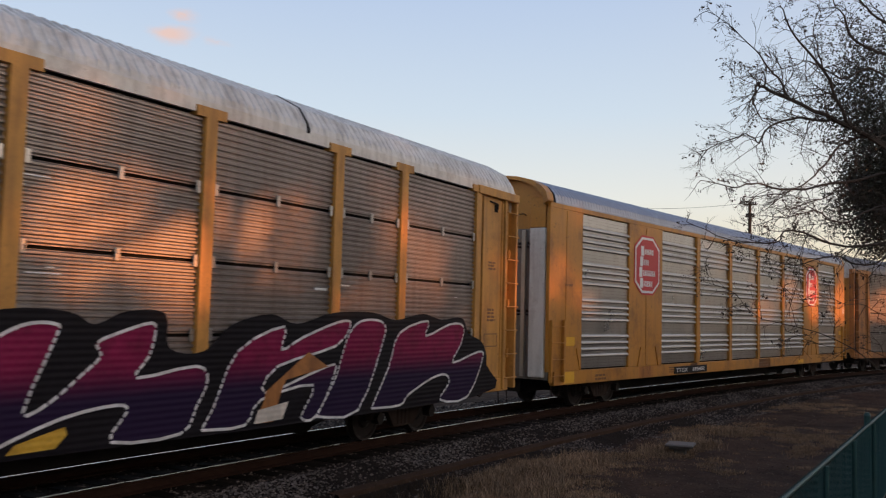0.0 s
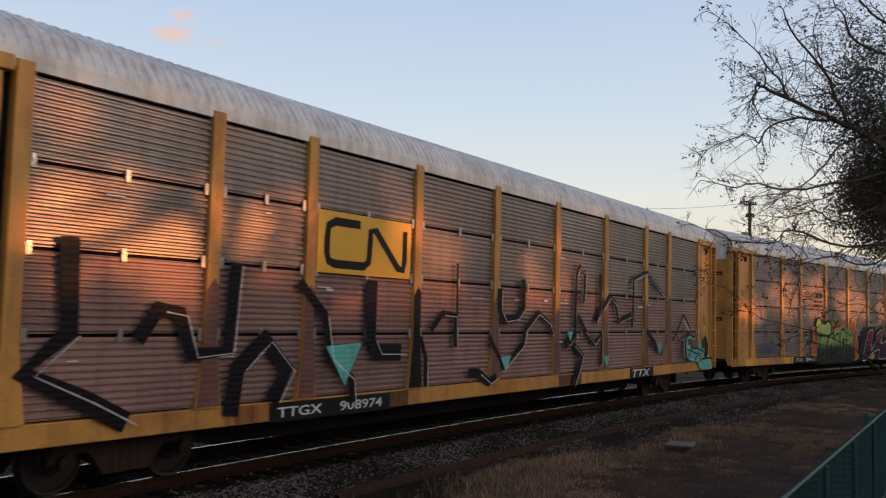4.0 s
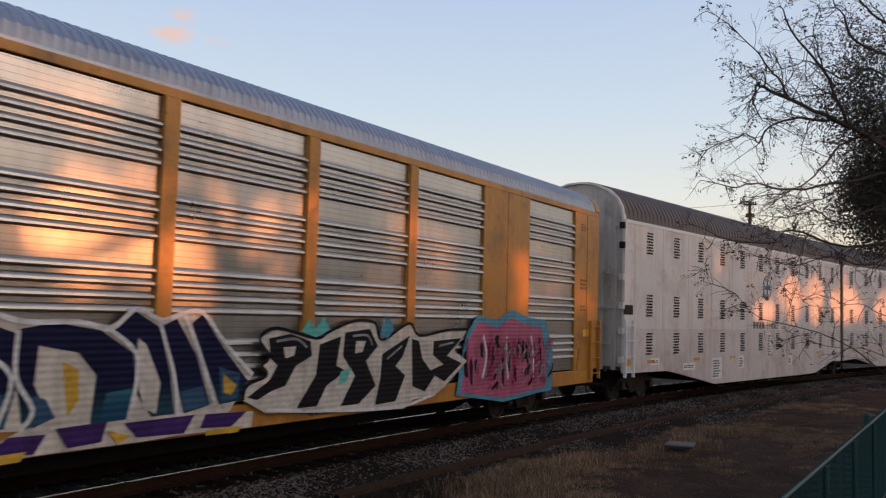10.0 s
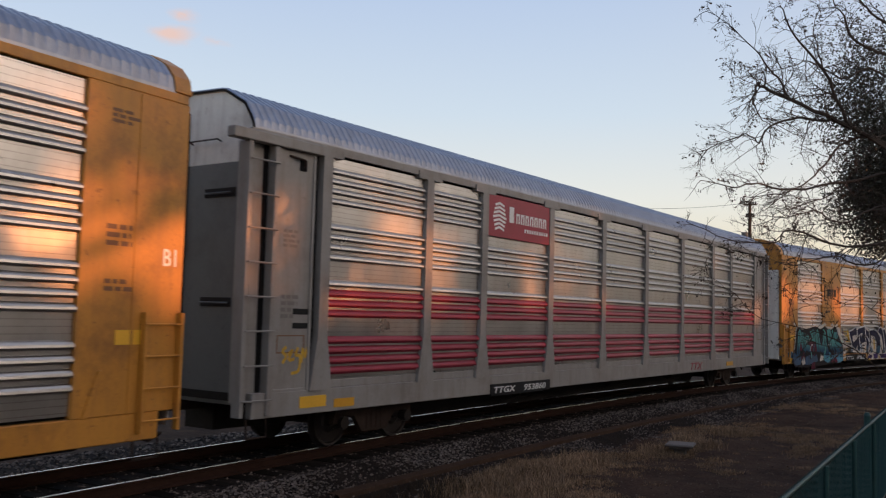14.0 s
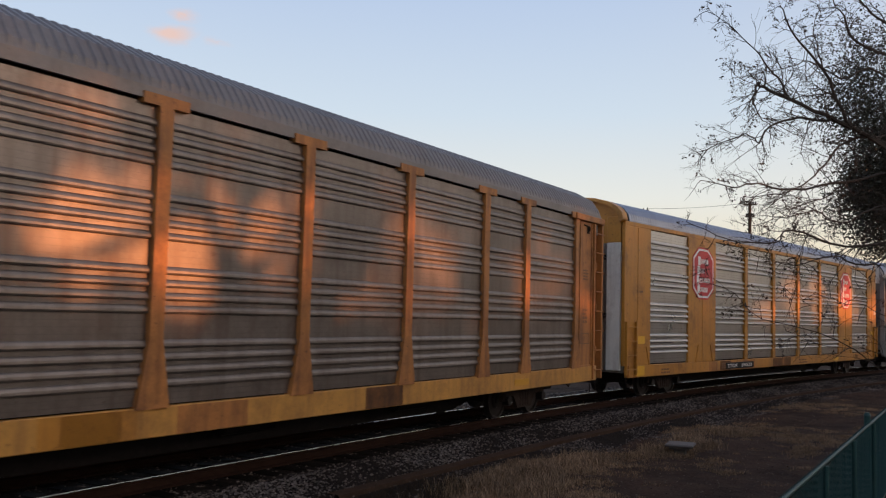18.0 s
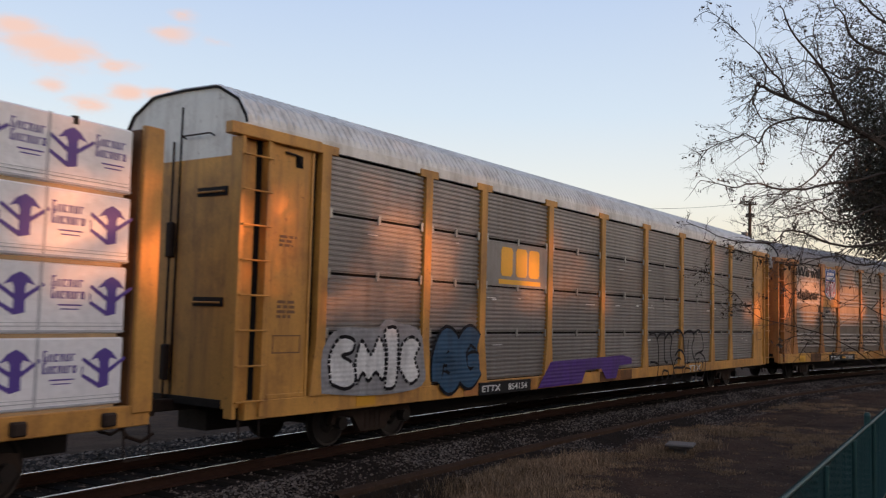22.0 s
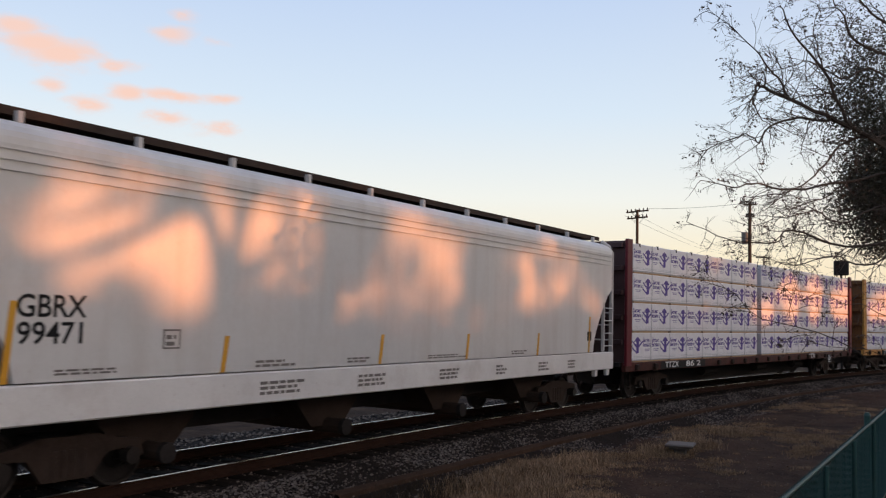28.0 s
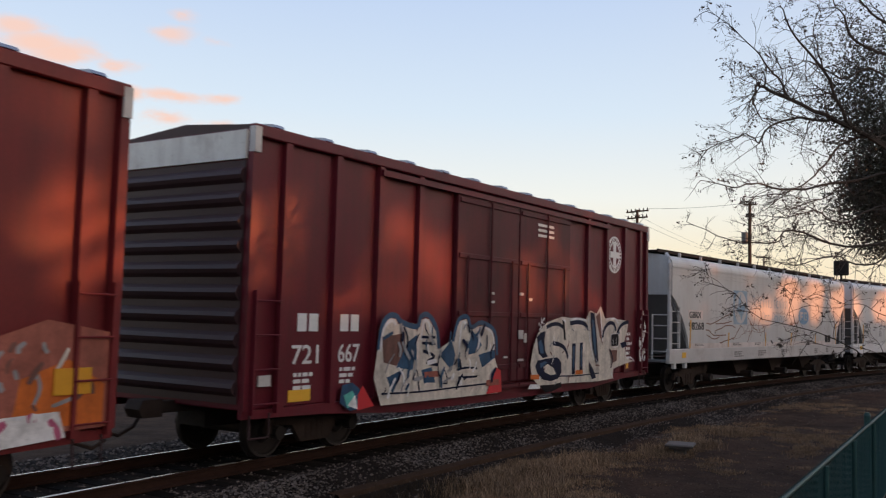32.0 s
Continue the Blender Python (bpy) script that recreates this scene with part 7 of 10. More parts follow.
    scribbled(piece, 7.15, 10.3, 0.8, 1.85, 110, ("g_black", "g_brown", "g_pink", "g_magenta", "g_pink", "g_grey"), 64, -1.5590, 0.34, 0.075)
    return place(car, -111.95, -85.05, 13.35, 19.8, 0.5)


def foot_post_rack(label, paint, sheet, roof, s, rear, front, door, head, notches=True):
    """A rack with broad-footed posts and one tall ribbed sheet per bay."""
    car = thing("autorack_car", label, "train car", "cars of the freight train")
    half = 13.7
    car_frame(car, half, 0.70, 1.08, M[paint if paint != "yellow_rusty" else "yellow"], (-10.0, 10.0))
    rack_body(car, half)
    sec = facet(5.02, 5.725)
    ribbed_roof(car, half - 0.15, sec, M[roof], 0.16, 0.022)
    far_copy(part("eave_beam", boxed(-half + 0.1, half - 0.1, -1.505, -1.44, 4.90, 5.03), M[paint if notches else roof], car), car)
    for a, b in zip(POSTS, POSTS[1:]):
        far_copy(part("wall_sheet", wall_sheet(a + 0.1, b - 0.1, 1.22 if notches else 1.1, 4.86, "wide" if notches else "low"), M[sheet], car), car)
        if notches:
            far_copy(part("kick_panel", boxed(a + 0.16, b - 0.16, -1.47, -1.42, 1.08, 1.215, bevel=0.01), M[paint], car), car)
    for x in POSTS:
        far_copy(part("post", post_plate(x, 1.06, 4.98, 0.22, 0.52, 0.75), M[paint], car), car)
    for sgn in (-1, 1):
        a, b = sorted((sgn * 12.1, sgn * half))
        corner_bay(car, sgn, half, 1.05, 4.82, M[paint])
        part("corner_head", boxed(a - 0.3, b, -1.57, -1.40, 4.82, 4.98, bevel=0.012), M[paint], car)
        end_door(car, sgn * (half - 0.18), sec, 0.9, M[door], M[head], 4.55)
        loading_notes(car, random.Random(int(sgn + 15)), ((sgn * 12.66 - 0.2, sgn * 12.66 + 0.2, 2.2, 2.6, 4), (sgn * 12.66 - 0.2, sgn * 12.66 + 0.2, 3.3, 3.6, 4)), "faint" if notches else "faint_brown", -1.476)
    part("reflector", boxed(-11.6, -11.1, -1.508, -1.50, 0.76, 0.90), M["orange_bar"], car)
    part("reflector", boxed(8.6, 9.3, -1.508, -1.50, 0.80, 0.94), M["orange_bar"], car)
    return place(car, rear, front, half, 20.0, 0.2)


def red_striped_rack():
    car = foot_post_rack("grey autorack car with bright ribbed sides and crimson stripes", "grey_paint", "galv", "roof", 0, -140.68, -113.33, "slate", "door_white")
    for a, b in zip(POSTS, POSTS[1:]):
        for z in (2.565, 2.40, 2.235, 1.80, 1.635, 1.47, 1.305):
            far_copy(part("painted_rib", wall_sheet(a + 0.098, b - 0.098, z - 0.012, z + 0.118, "wide", -1.454), M["red"], car, "crimson-painted rib"), car)
    sign = part("sign_panel", boxed(-7.03, -4.39, -1.512, -1.47, 3.98, 4.86), M["red"], car, "crimson sign with white emblem and lettering bars")
    for k in range(7):
        part("emblem_stripe", ribbon(bmesh.new(), [(-6.86 + 0.03 * abs(k - 3), 4.14 + k * 0.085), (-6.6, 4.19 + k * 0.085), (-6.45, 4.15 + k * 0.085), (-6.32 - 0.03 * abs(k - 3), 4.13 + k * 0.085)], 0.05, -1.516), M["logo_white"], sign)
    sp = [(-6.19, -6.00, 4.33, 0.34)]
    for k in range(7):
        x = -5.90 + k * 0.2
        sp += [(x, x + 0.05, 4.33, 0.22), (x + 0.05, x + 0.15, 4.50, 0.05), (x + 0.10, x + 0.15, 4.33, 0.22)]
    sp += [(-5.54 + k * 0.11, -5.47 + k * 0.11, 4.16, 0.08) for k in range(10)]
    bars(sp, -1.5135, M["logo_white"], sign, "sign_text")
    number_board(car, -6.8, -4.25, 0.66, 0.90, "TTGX", "953860", shear=0.2)
    words("TTX", 5.05, 0.78, 0.22, -1.507, M["red"], car, 1.1, 0.3)
    part("placard", boxed(-12.4, -11.8, -1.512, -1.50, 0.80, 0.98), M["logo_yellow"], car)
    x, z = -12.79, 1.51
    sprayed(car, -1.482, "small yellow spray-painted tag", [
        ("f_yellow", 0.05, [(x + 0.08, z + 0.25), (x, z + 0.18), (x + 0.08, z + 0.10), (x, z)]),
        ("f_yellow", 0.05, [(x + 0.12, z + 0.12), (x + 0.22, z + 0.2), (x + 0.14, z + 0.05), (x + 0.26, z + 0.06)]),
        ("f_yellow", 0.05, [(x + 0.34, z + 0.24), (x + 0.28, z + 0.12), (x + 0.38, z + 0.1), (x + 0.36, z - 0.12), (x + 0.2, z - 0.16)]),
        ("f_yellow", 0.05, [(x + 0.42, z), (x + 0.44, z + 0.22), (x + 0.5, z + 0.08), (x + 0.54, z + 0.24), (x + 0.58, z + 0.02)])])
    bars([(-12.60, -12.22, 2.26, 0.09), (-12.60, -12.16, 2.04, 0.09)], -1.478, M["black_panel"], car, "number_mark")


def shield_rack():
    car = foot_post_rack("rusty yellow autorack car with soiled ribbed sides, slogan and shield", "yellow_rusty", "galv_brown", "roof_dark", 0, -198.1, -170.5, "yellow_rusty", "door_white", False)
    p = part("slogan_panel", wall_sheet(-11.8, -9.2, 3.14, 4.84, "low", -1.462), M["slogan_white"], car, "soiled white ribbed panel with black slogan")
    words("We will", -11.7, 4.33, 0.40, -1.502, M["black_panel"], p, 2.45, bold=0.03)
    words("deliver", -11.7, 3.38, 0.40, -1.502, M["black_panel"], p, 2.3, bold=0.03)
    bay = part("painted_bay", boxed(-9.0, -7.26, -1.51, -1.44, 3.1, 4.9), M["yellow_clean"], car)
    zc, xc = 4.07, -8.12

    def shield(k):
        half = [(0.0, 0.78), (0.2, 0.70), (0.42, 0.72), (0.52, 0.78), (0.64, 0.60), (0.56, 0.48), (0.60, 0.1), (0.60, -0.42), (0.42, -0.56), (0.18, -0.60), (0.0, -0.68)]
        return [(xc + a * k, zc + b * k) for a, b in half] + [(xc - a * k, zc + b * k) for a, b in half[-2:0:-1]]
    s = part("shield", plate(shield(1.0), -1.512), M["logo_blue"], car, "shield with a blue head over red and white stripes")
    part("shield_field", plate(shield(0.94), -1.516), M["logo_white"], s)
    part("shield_head", plate([(xc + a, zc + b) for a, b in ((-0.56, 0.18), (0.56, 0.18), (0.52, 0.45), (0.58, 0.58), (0.48, 0.70), (0.38, 0.66), (0.2, 0.64), (0.0, 0.72), (-0.2, 0.64), (-0.38, 0.66), (-0.48, 0.70), (-0.58, 0.58), (-0.52, 0.45))], -1.520), M["logo_blue"], s)
    bars([(xc - 0.5 + k * 0.155, xc - 0.5 + k * 0.155 + 0.078, zc - (0.38 if k in (0, 6) else 0.52), 0.88 if k not in (0, 6) else 0.54) for k in range(7)], -1.520, M["logo_red"], s, "shield_stripe")
    bars([(xc - 0.40 + k * 0.16, xc - 0.29 + k * 0.16, zc + 0.43, 0.14) for k in range(5)] + [(xc - 0.46 + k * 0.135, xc - 0.36 + k * 0.135, zc + 0.24, 0.14) for k in range(7)], -1.525, M["logo_white"], s, "shield_text")
    number_board(car, -8.25, -5.2, 0.70, 0.98, "TTGX", "971482", gap=0.2)
    part("reflector", boxed(-6.75, -6.35, -1.528, -1.515, 0.8, 0.9), M["orange_bar"], car)
    part("reflector", boxed(-11.5, -10.9, -1.508, -1.50, 0.74, 0.98), M["logo_yellow"], car)


def grey_fine_rack():
    car = tri_rack("yellow autorack car with pale grey ribbed sides and spray tags", "yellow", "galv_grey", "roof_old", "yellow", "door_white", 0)
    p = part("sign_panel", boxed(-7.05, -4.4, -1.505, -1.47, 2.95, 3.88), M["grey_paint"], car, "grey panel with a yellow three-letter mark")
    bm = bmesh.new()
    for x in (-6.44, -5.82, -5.26):
        prism(bm, [(x, 3.24), (x + 0.06, 3.17), (x + 0.42, 3.17), (x + 0.48, 3.24), (x + 0.48, 3.72), (x + 0.42, 3.79), (x + 0.06, 3.79), (x, 3.72)], -1.509, -1.504)
    prism(bm, [(-6.52, 3.0), (-4.72, 3.0), (-4.72, 3.1), (-6.52, 3.1)], -1.509, -1.504)
    part("sign_mark", bm, M["logo_yellow"], p)
    number_board(car, -7.2, -5.1, 0.70, 0.95, "ETTX", "854154")
    words("TTX", 4.95, 0.74, 0.19, -1.512, M["mark_white"], car, 1.05, 0.2)
    lettered(car, [[(-11.7, 1.15), (-11.75, 1.6), (-11.5, 1.9), (-11.15, 1.85), (-11.2, 1.65), (-11.45, 1.6), (-11.15, 1.45), (-11.1, 1.15), (-11.35, 1.05)], [(-11.05, 1.1), (-11.1, 1.5), (-10.95, 1.85), (-10.7, 1.6), (-10.5, 1.9), (-10.3, 1.6), (-10.35, 1.15), (-10.55, 1.3), (-10.75, 1.15), (-10.9, 1.3)], [(-10.3, 1.0), (-10.25, 1.6), (-10.35, 2.0), (-10.0, 2.05), (-9.95, 1.6), (-10.0, 1.05)], [(-9.9, 1.35), (-9.85, 1.75), (-9.55, 1.9), (-9.3, 1.75), (-9.45, 1.5), (-9.3, 1.2), (-9.6, 1.05)]],
             [(-11.9, 1.0), (-11.9, 1.7), (-11.5, 2.05), (-10.6, 2.05), (-10.3, 2.2), (-9.9, 2.15), (-9.3, 2.0), (-9.15, 1.5), (-9.2, 1.0), (-10.5, 0.9)], "g_white", "g_black", "g_grey", -1.5375, "white bubble letters outlined in black", 0.06)
    spray(car, -8.8, -7.25, 1.0, 1.9, 2, "g_blue", "g_black", "g_blue", 52, 0.34, 0.0, -1.5365, "blue spray-painted letters", 0.06, 0.02)
    part("painted_bar", plate([(-4.8, 0.72), (-4.2, 1.3), (-0.2, 1.36), (0.4, 1.28), (0.4, 1.12), (-0.4, 1.10), (-0.6, 0.78), (-1.2, 0.78), (-1.5, 1.05), (-2.4, 1.05), (-2.6, 0.74)], -1.537, 0.003), M["g_violet"], car, "violet spray-painted bar")
    sprayed(car, -1.5475, "dark outlined bubble letters sprayed over the side", [
        ("g_black", 0.060, [(1.61, 1.91), (1.94, 1.94), (2.11, 1.85), (2.27, 1.62), (2.31, 1.31), (2.26, 0.76), (2.03, 0.57), (1.83, 0.48)]),
        ("g_black", 0.070, [(2.19, 1.75), (2.36, 1.90), (2.73, 1.94), (2.80, 1.87), (2.75, 1.67), (2.76, 1.28), (2.83, 1.11), (3.03, 1.07)]),
        ("g_black", 0.120, [(2.75, 2.01), (2.79, 1.85)]),
        ("g_black", 0.070, [(2.78, 1.77), (3.05, 1.92), (3.27, 1.87), (3.34, 1.75), (3.25, 1.49), (3.26, 1.28), (3.45, 1.00), (3.52, 0.92), (3.47, 0.72), (3.15, 0.49), (2.99, 0.47)]),
        ("g_black", 0.080, [(3.39, 1.89), (3.56, 1.99), (3.88, 2.03), (4.17, 1.94), (4.33, 1.77), (4.36, 1.55), (4.40, 1.36)]),
        ("g_black", 0.070, [(3.63, 1.26), (3.87, 1.41), (4.15, 1.41), (4.41, 1.25), (4.47, 1.06), (4.46, 0.92), (4.14, 0.89), (3.72, 0.91), (3.53, 0.89)]),
        ("g_black", 0.050, [(3.54, 0.99), (3.70, 1.15), (3.98, 1.19), (4.12, 1.12)]),
        ("g_black", 0.050, [(3.53, 0.79), (3.67, 0.63), (3.93, 0.52), (4.16, 0.55), (4.25, 0.68), (4.28, 0.86)]),
        ("g_black", 0.070, [(4.32, 1.92), (4.77, 2.01), (5.10, 1.97), (5.26, 1.79), (5.07, 1.56), (5.14, 1.28), (5.38, 1.04), (5.46, 0.79), (5.36, 0.53), (5.08, 0.46)]),
        ("g_black", 0.060, [(5.27, 1.91), (5.50, 2.02), (5.80, 2.00), (6.06, 1.73), (6.08, 1.40), (5.78, 1.33), (5.43, 1.27), (5.34, 1.20)]),
        ("g_black", 0.050, [(4.79, 1.76), (4.70, 1.53), (4.71, 1.16), (4.63, 1.00), (4.88, 1.05)]),
        ("g_black", 0.060, [(5.78, 1.32), (6.16, 1.19), (6.32, 0.97), (6.25, 0.68), (5.95, 0.47), (5.65, 0.47), (5.47, 0.60)]),
        ("g_black", 0.050, [(5.41, 1.11), (5.55, 1.10), (5.73, 1.13), (5.62, 0.94), (5.69, 0.77), (5.93, 0.75), (6.07, 0.91), (5.98, 1.04)]),
        ("g_black", 0.050, [(4.39, 0.66), (4.48, 0.84), (4.69, 0.86), (4.95, 0.80), (5.02, 0.64), (4.81, 0.51), (4.50, 0.54), (4.39, 0.66)]),
        ("g_black", 0.060, [(2.59, 0.66), (2.65, 0.84), (2.84, 0.85), (3.05, 0.80), (3.05, 0.67), (2.83, 0.53), (2.63, 0.56), (2.59, 0.66)]),
        ("g_black", 0.060, [(1.66, 1.12), (1.92, 1.12), (2.20, 1.07), (2.27, 1.03)])])
    part("reflector", boxed(-11.0, -10.5, -1.508, -1.50, 0.74, 0.92), M["orange_bar"], car)
    return place(car, -227.0, -199.1, 13.8, 20.0, 0.2)


# ---- centre-beam flat cars with wrapped lumber ----
def print_mesh(emblem, text):
    """One repeat of the wrap's violet print: a figure under a roof, and letter-like strokes for the wording."""
    bm = bmesh.new()
    y, e, t = -0.004, emblem, text
    for pts in ([(0.06, 0.47), (0.16, 0.57), (0.27, 0.62), (0.38, 0.57), (0.48, 0.47), (0.37, 0.50), (0.34, 0.45), (0.20, 0.45), (0.17, 0.50)], [(0.20, 0.14), (0.35, 0.17), (0.345, 0.45), (0.205, 0.45)], [(-0.06, 0.475), (-0.04, 0.51), (0.21, 0.37), (0.21, 0.31)],
                [(0.60, 0.475), (0.58, 0.51), (0.34, 0.37), (0.34, 0.31)], [(-0.06, 0.285), (-0.05, 0.325), (0.21, 0.20), (0.21, 0.14)], [(-0.06, 0.325), (-0.045, 0.325), (-0.045, 0.40), (-0.06, 0.41)]):
        prism(bm, [(e + a, z) for a, z in pts], y, 0)
    # letter-like strokes: a stem, a bowl or an arch for each
    for z, n, w, h in ((0.47, 6, 0.078, 0.088), (0.335, 7, 0.070, 0.088)):
        for k in range(n):
            x, top, b = t + k * w, h * (1.45 if k == 0 else 1.0), 0.017
            box(bm, x, x + b, y, 0, z, z + top)
            if k % 3 != 1:
                box(bm, x + b, x + w * 0.66, y, 0, z + top - b, z + top)
            if k % 3 != 2:
                box(bm, x + w * 0.46, x + w * 0.46 + b, y, 0, z, z + top * (0.98 if k else 0.5))
            if k % 2 == 0:
                box(bm, x + b, x + w * 0.6, y, 0, z, z + b)
    prism(bm, [(t + 0.10, 0.255), (t + 0.44, 0.255), (t + 0.44, 0.272), (t + 0.10, 0.272)], y, 0)
    prism(bm, [(t + 0.14, 0.21), (t + 0.40, 0.21), (t + 0.40, 0.223), (t + 0.14, 0.223)], y, 0)
    return mesh_of("print", bm, M["print"])


def bundle_mesh(length, high, deep):
    bm = boxed(0, length, 0, deep, 0.035, high, bevel=0.02)
    return mesh_of("wrap", bm, M["wrap"])


def lumber_car(label, paint, mark, number, rear, front, groups):
    car = thing("centre_beam_flat_car", label, "train car", "cars of the freight train")
    half = 11.45
    p = M[paint]
    back = M["bulkhead_brown"] if paint == "yellow" else M["oxide_dark"]
    car_frame(car, half + 0.3, 0.84, 1.10, M["oxide_sill"] if paint == "oxide" else p, (-8.9, 8.9))
    for sgn in (-1, 1):
        b = part("bulkhead", boxed(min(sgn * 11.12, sgn * 11.42), max(sgn * 11.12, sgn * 11.42), -1.47, 1.47, 1.06, 4.55, bevel=0.02), back, car, "tall ribbed steel bulkhead")
        for z in (1.6, 2.3, 3.0, 3.7, 4.35):
            part("bulkhead_rib", boxed(min(sgn * 11.42, sgn * 11.56), max(sgn * 11.42, sgn * 11.56), -1.40, 1.40, z, z + 0.14, bevel=0.01), back, b)
        part("bulkhead_edge", boxed(min(sgn * 11.14, sgn * 11.46), max(sgn * 11.14, sgn * 11.46), -1.53, -1.44, 1.0, 4.60, bevel=0.015), p, b)
        part("bulkhead_edge", boxed(min(sgn * 11.14, sgn * 11.46), max(sgn * 11.14, sgn * 11.46), 1.44, 1.53, 1.0, 4.60, bevel=0.015), p, b)
    part("centre_beam", boxed(-11.1, 11.1, -0.14, 0.14, 4.25, 4.58), p, car)
    for k in range(15):
        x = -10.6 + k * 1.51
        part("beam_post", boxed(x - 0.08, x + 0.08, -0.12, 0.12, 1.08, 4.28), p, car)
    for k in range(19):
        x = -10.8 + k * 1.2
        if -9.3 < x < -5.8:
            continue
        part("winch", boxed(x - 0.09, x + 0.09, -1.58, -1.48, 0.88, 1.04, bevel=0.02), M["brown_grime"], car)
    part("number_board", boxed(-9.2, -5.9, -1.5022, -1.49, 0.86, 1.08), M["black_panel"], car, "black panel with white lettering")
    words(mark, -8.9, 0.90, 0.17, -1.504, M["mark_white"], car, 0.95)
    words(number, -7.4, 0.90, 0.17, -1.504, M["mark_white"], car, 1.1)
    words("TTX", 5.0, 0.90, 0.17, -1.503, M["mark_white"], car, 0.85, 0.25)
    nb = part("notice_frame", boxed(7.5, 7.98, -1.56, -1.53, 0.66, 1.0), M["black_panel"], car)
    bars([(7.53, 7.95, 0.68, 0.02), (7.53, 7.95, 0.95, 0.02), (7.53, 7.55, 0.68, 0.29), (7.93, 7.95, 0.68, 0.29), (7.6, 7.88, 0.76, 0.05), (7.6, 7.88, 0.86, 0.04)], -1.561, M["mark_white"], nb)
    place(car, rear, front, half, 17.8, 0.18)
    prints = (print_mesh(0.64, 0.03), print_mesh(0.06, 0.68))
    load = []
    rng = random.Random(number)
    for x0, x1, n in groups:
        L = (x1 - x0) / n
        meshes = bundle_mesh(L - 0.012, 0.84, 1.26)
        straps = mesh_of("strap", box(bmesh.new(), L * 0.48, L * 0.48 + 0.03, -0.006, 0.0, 0.04, 0.845), M["wrap_end"])
        for level in range(4):
            z = 1.10 + level * 0.853
            for i in range(n):
                t = thing("lumber_bundle", "lumber bundle in white wrap with violet print", "lumber bundle", "wrapped lumber on the flat cars")
                part("wrap", meshes, None, t)
                part("strap", straps, None, t)
                part("wrap_fold", boxed(0.0, L - 0.02, -0.012, 0.002, 0.05, 0.075), M["wrap_end"], t)
                part("wrap_fold", boxed(0.0, L - 0.02, -0.008, 0.002, 0.115, 0.125), M["wrap_end"], t)
                part("wrap_fold", boxed(0.0, L - 0.02, -0.006, 0.002, 0.155, 0.161), M["wrap_end"], t)
                if level == 3:
                    for u in (0.15, 0.62):
                        part("corner_guard", boxed(L * u, L * u + 0.06, -0.012, 0.06, 0.76, 0.86), M["black_panel"], t)
                shift = rng.uniform(-0.15, 0.1) if level % 2 else 0.0
                for k in range(2):
                    o = part("print", prints[1 if rng.random() < 0.25 else 0], None, t, "violet print")
                    o.matrix_basis = Matrix.Translation((L / 2 * k + 0.02 + (shift if 0 < k else 0.0), -0.001, 0.10)) @ Matrix.Diagonal((L / 2 / 1.24, 1, 1.0, 1))
                part("dunnage", boxed(0.1, L - 0.1, 0.02, 1.2, -0.012, 0.034), M["timber"], t)
                load.append((t, x0 + i * L, -1.47 + rng.uniform(-0.012, 0.012), z))
                f = thing("lumber_bundle", "lumber bundle in white wrap on the far side", "lumber bundle", "wrapped lumber on the flat cars")
                part("wrap", meshes, None, f)
                load.append((f, x0 + i * L, 0.18, z))
            e = load[-2 * n][0]
            part("wrap_end", boxed(-0.012, 0.0, 0.02, 1.22, 0.05, 0.82), M["wrap_end"], e, "grey folded end of the wrap")
    g0, g1 = groups[0][1], groups[1][0]
    for k, z in enumerate((1.10, 1.98, 2.84, 3.70)):
        d = thing("dunnage_timber", "sawn timber stuck between the lumber bundles", "timber", "timbers in the load")
        part("timber", boxed(0, g1 - g0 - 0.03, 0, 0.09, 0, 0.09, bevel=0.008), M["timber"], d)
        load.append((d, g0 + 0.01, -1.25 + 0.12 * (k % 2), z))
    LOADS.append((car, load))
    return car


LOADS = []


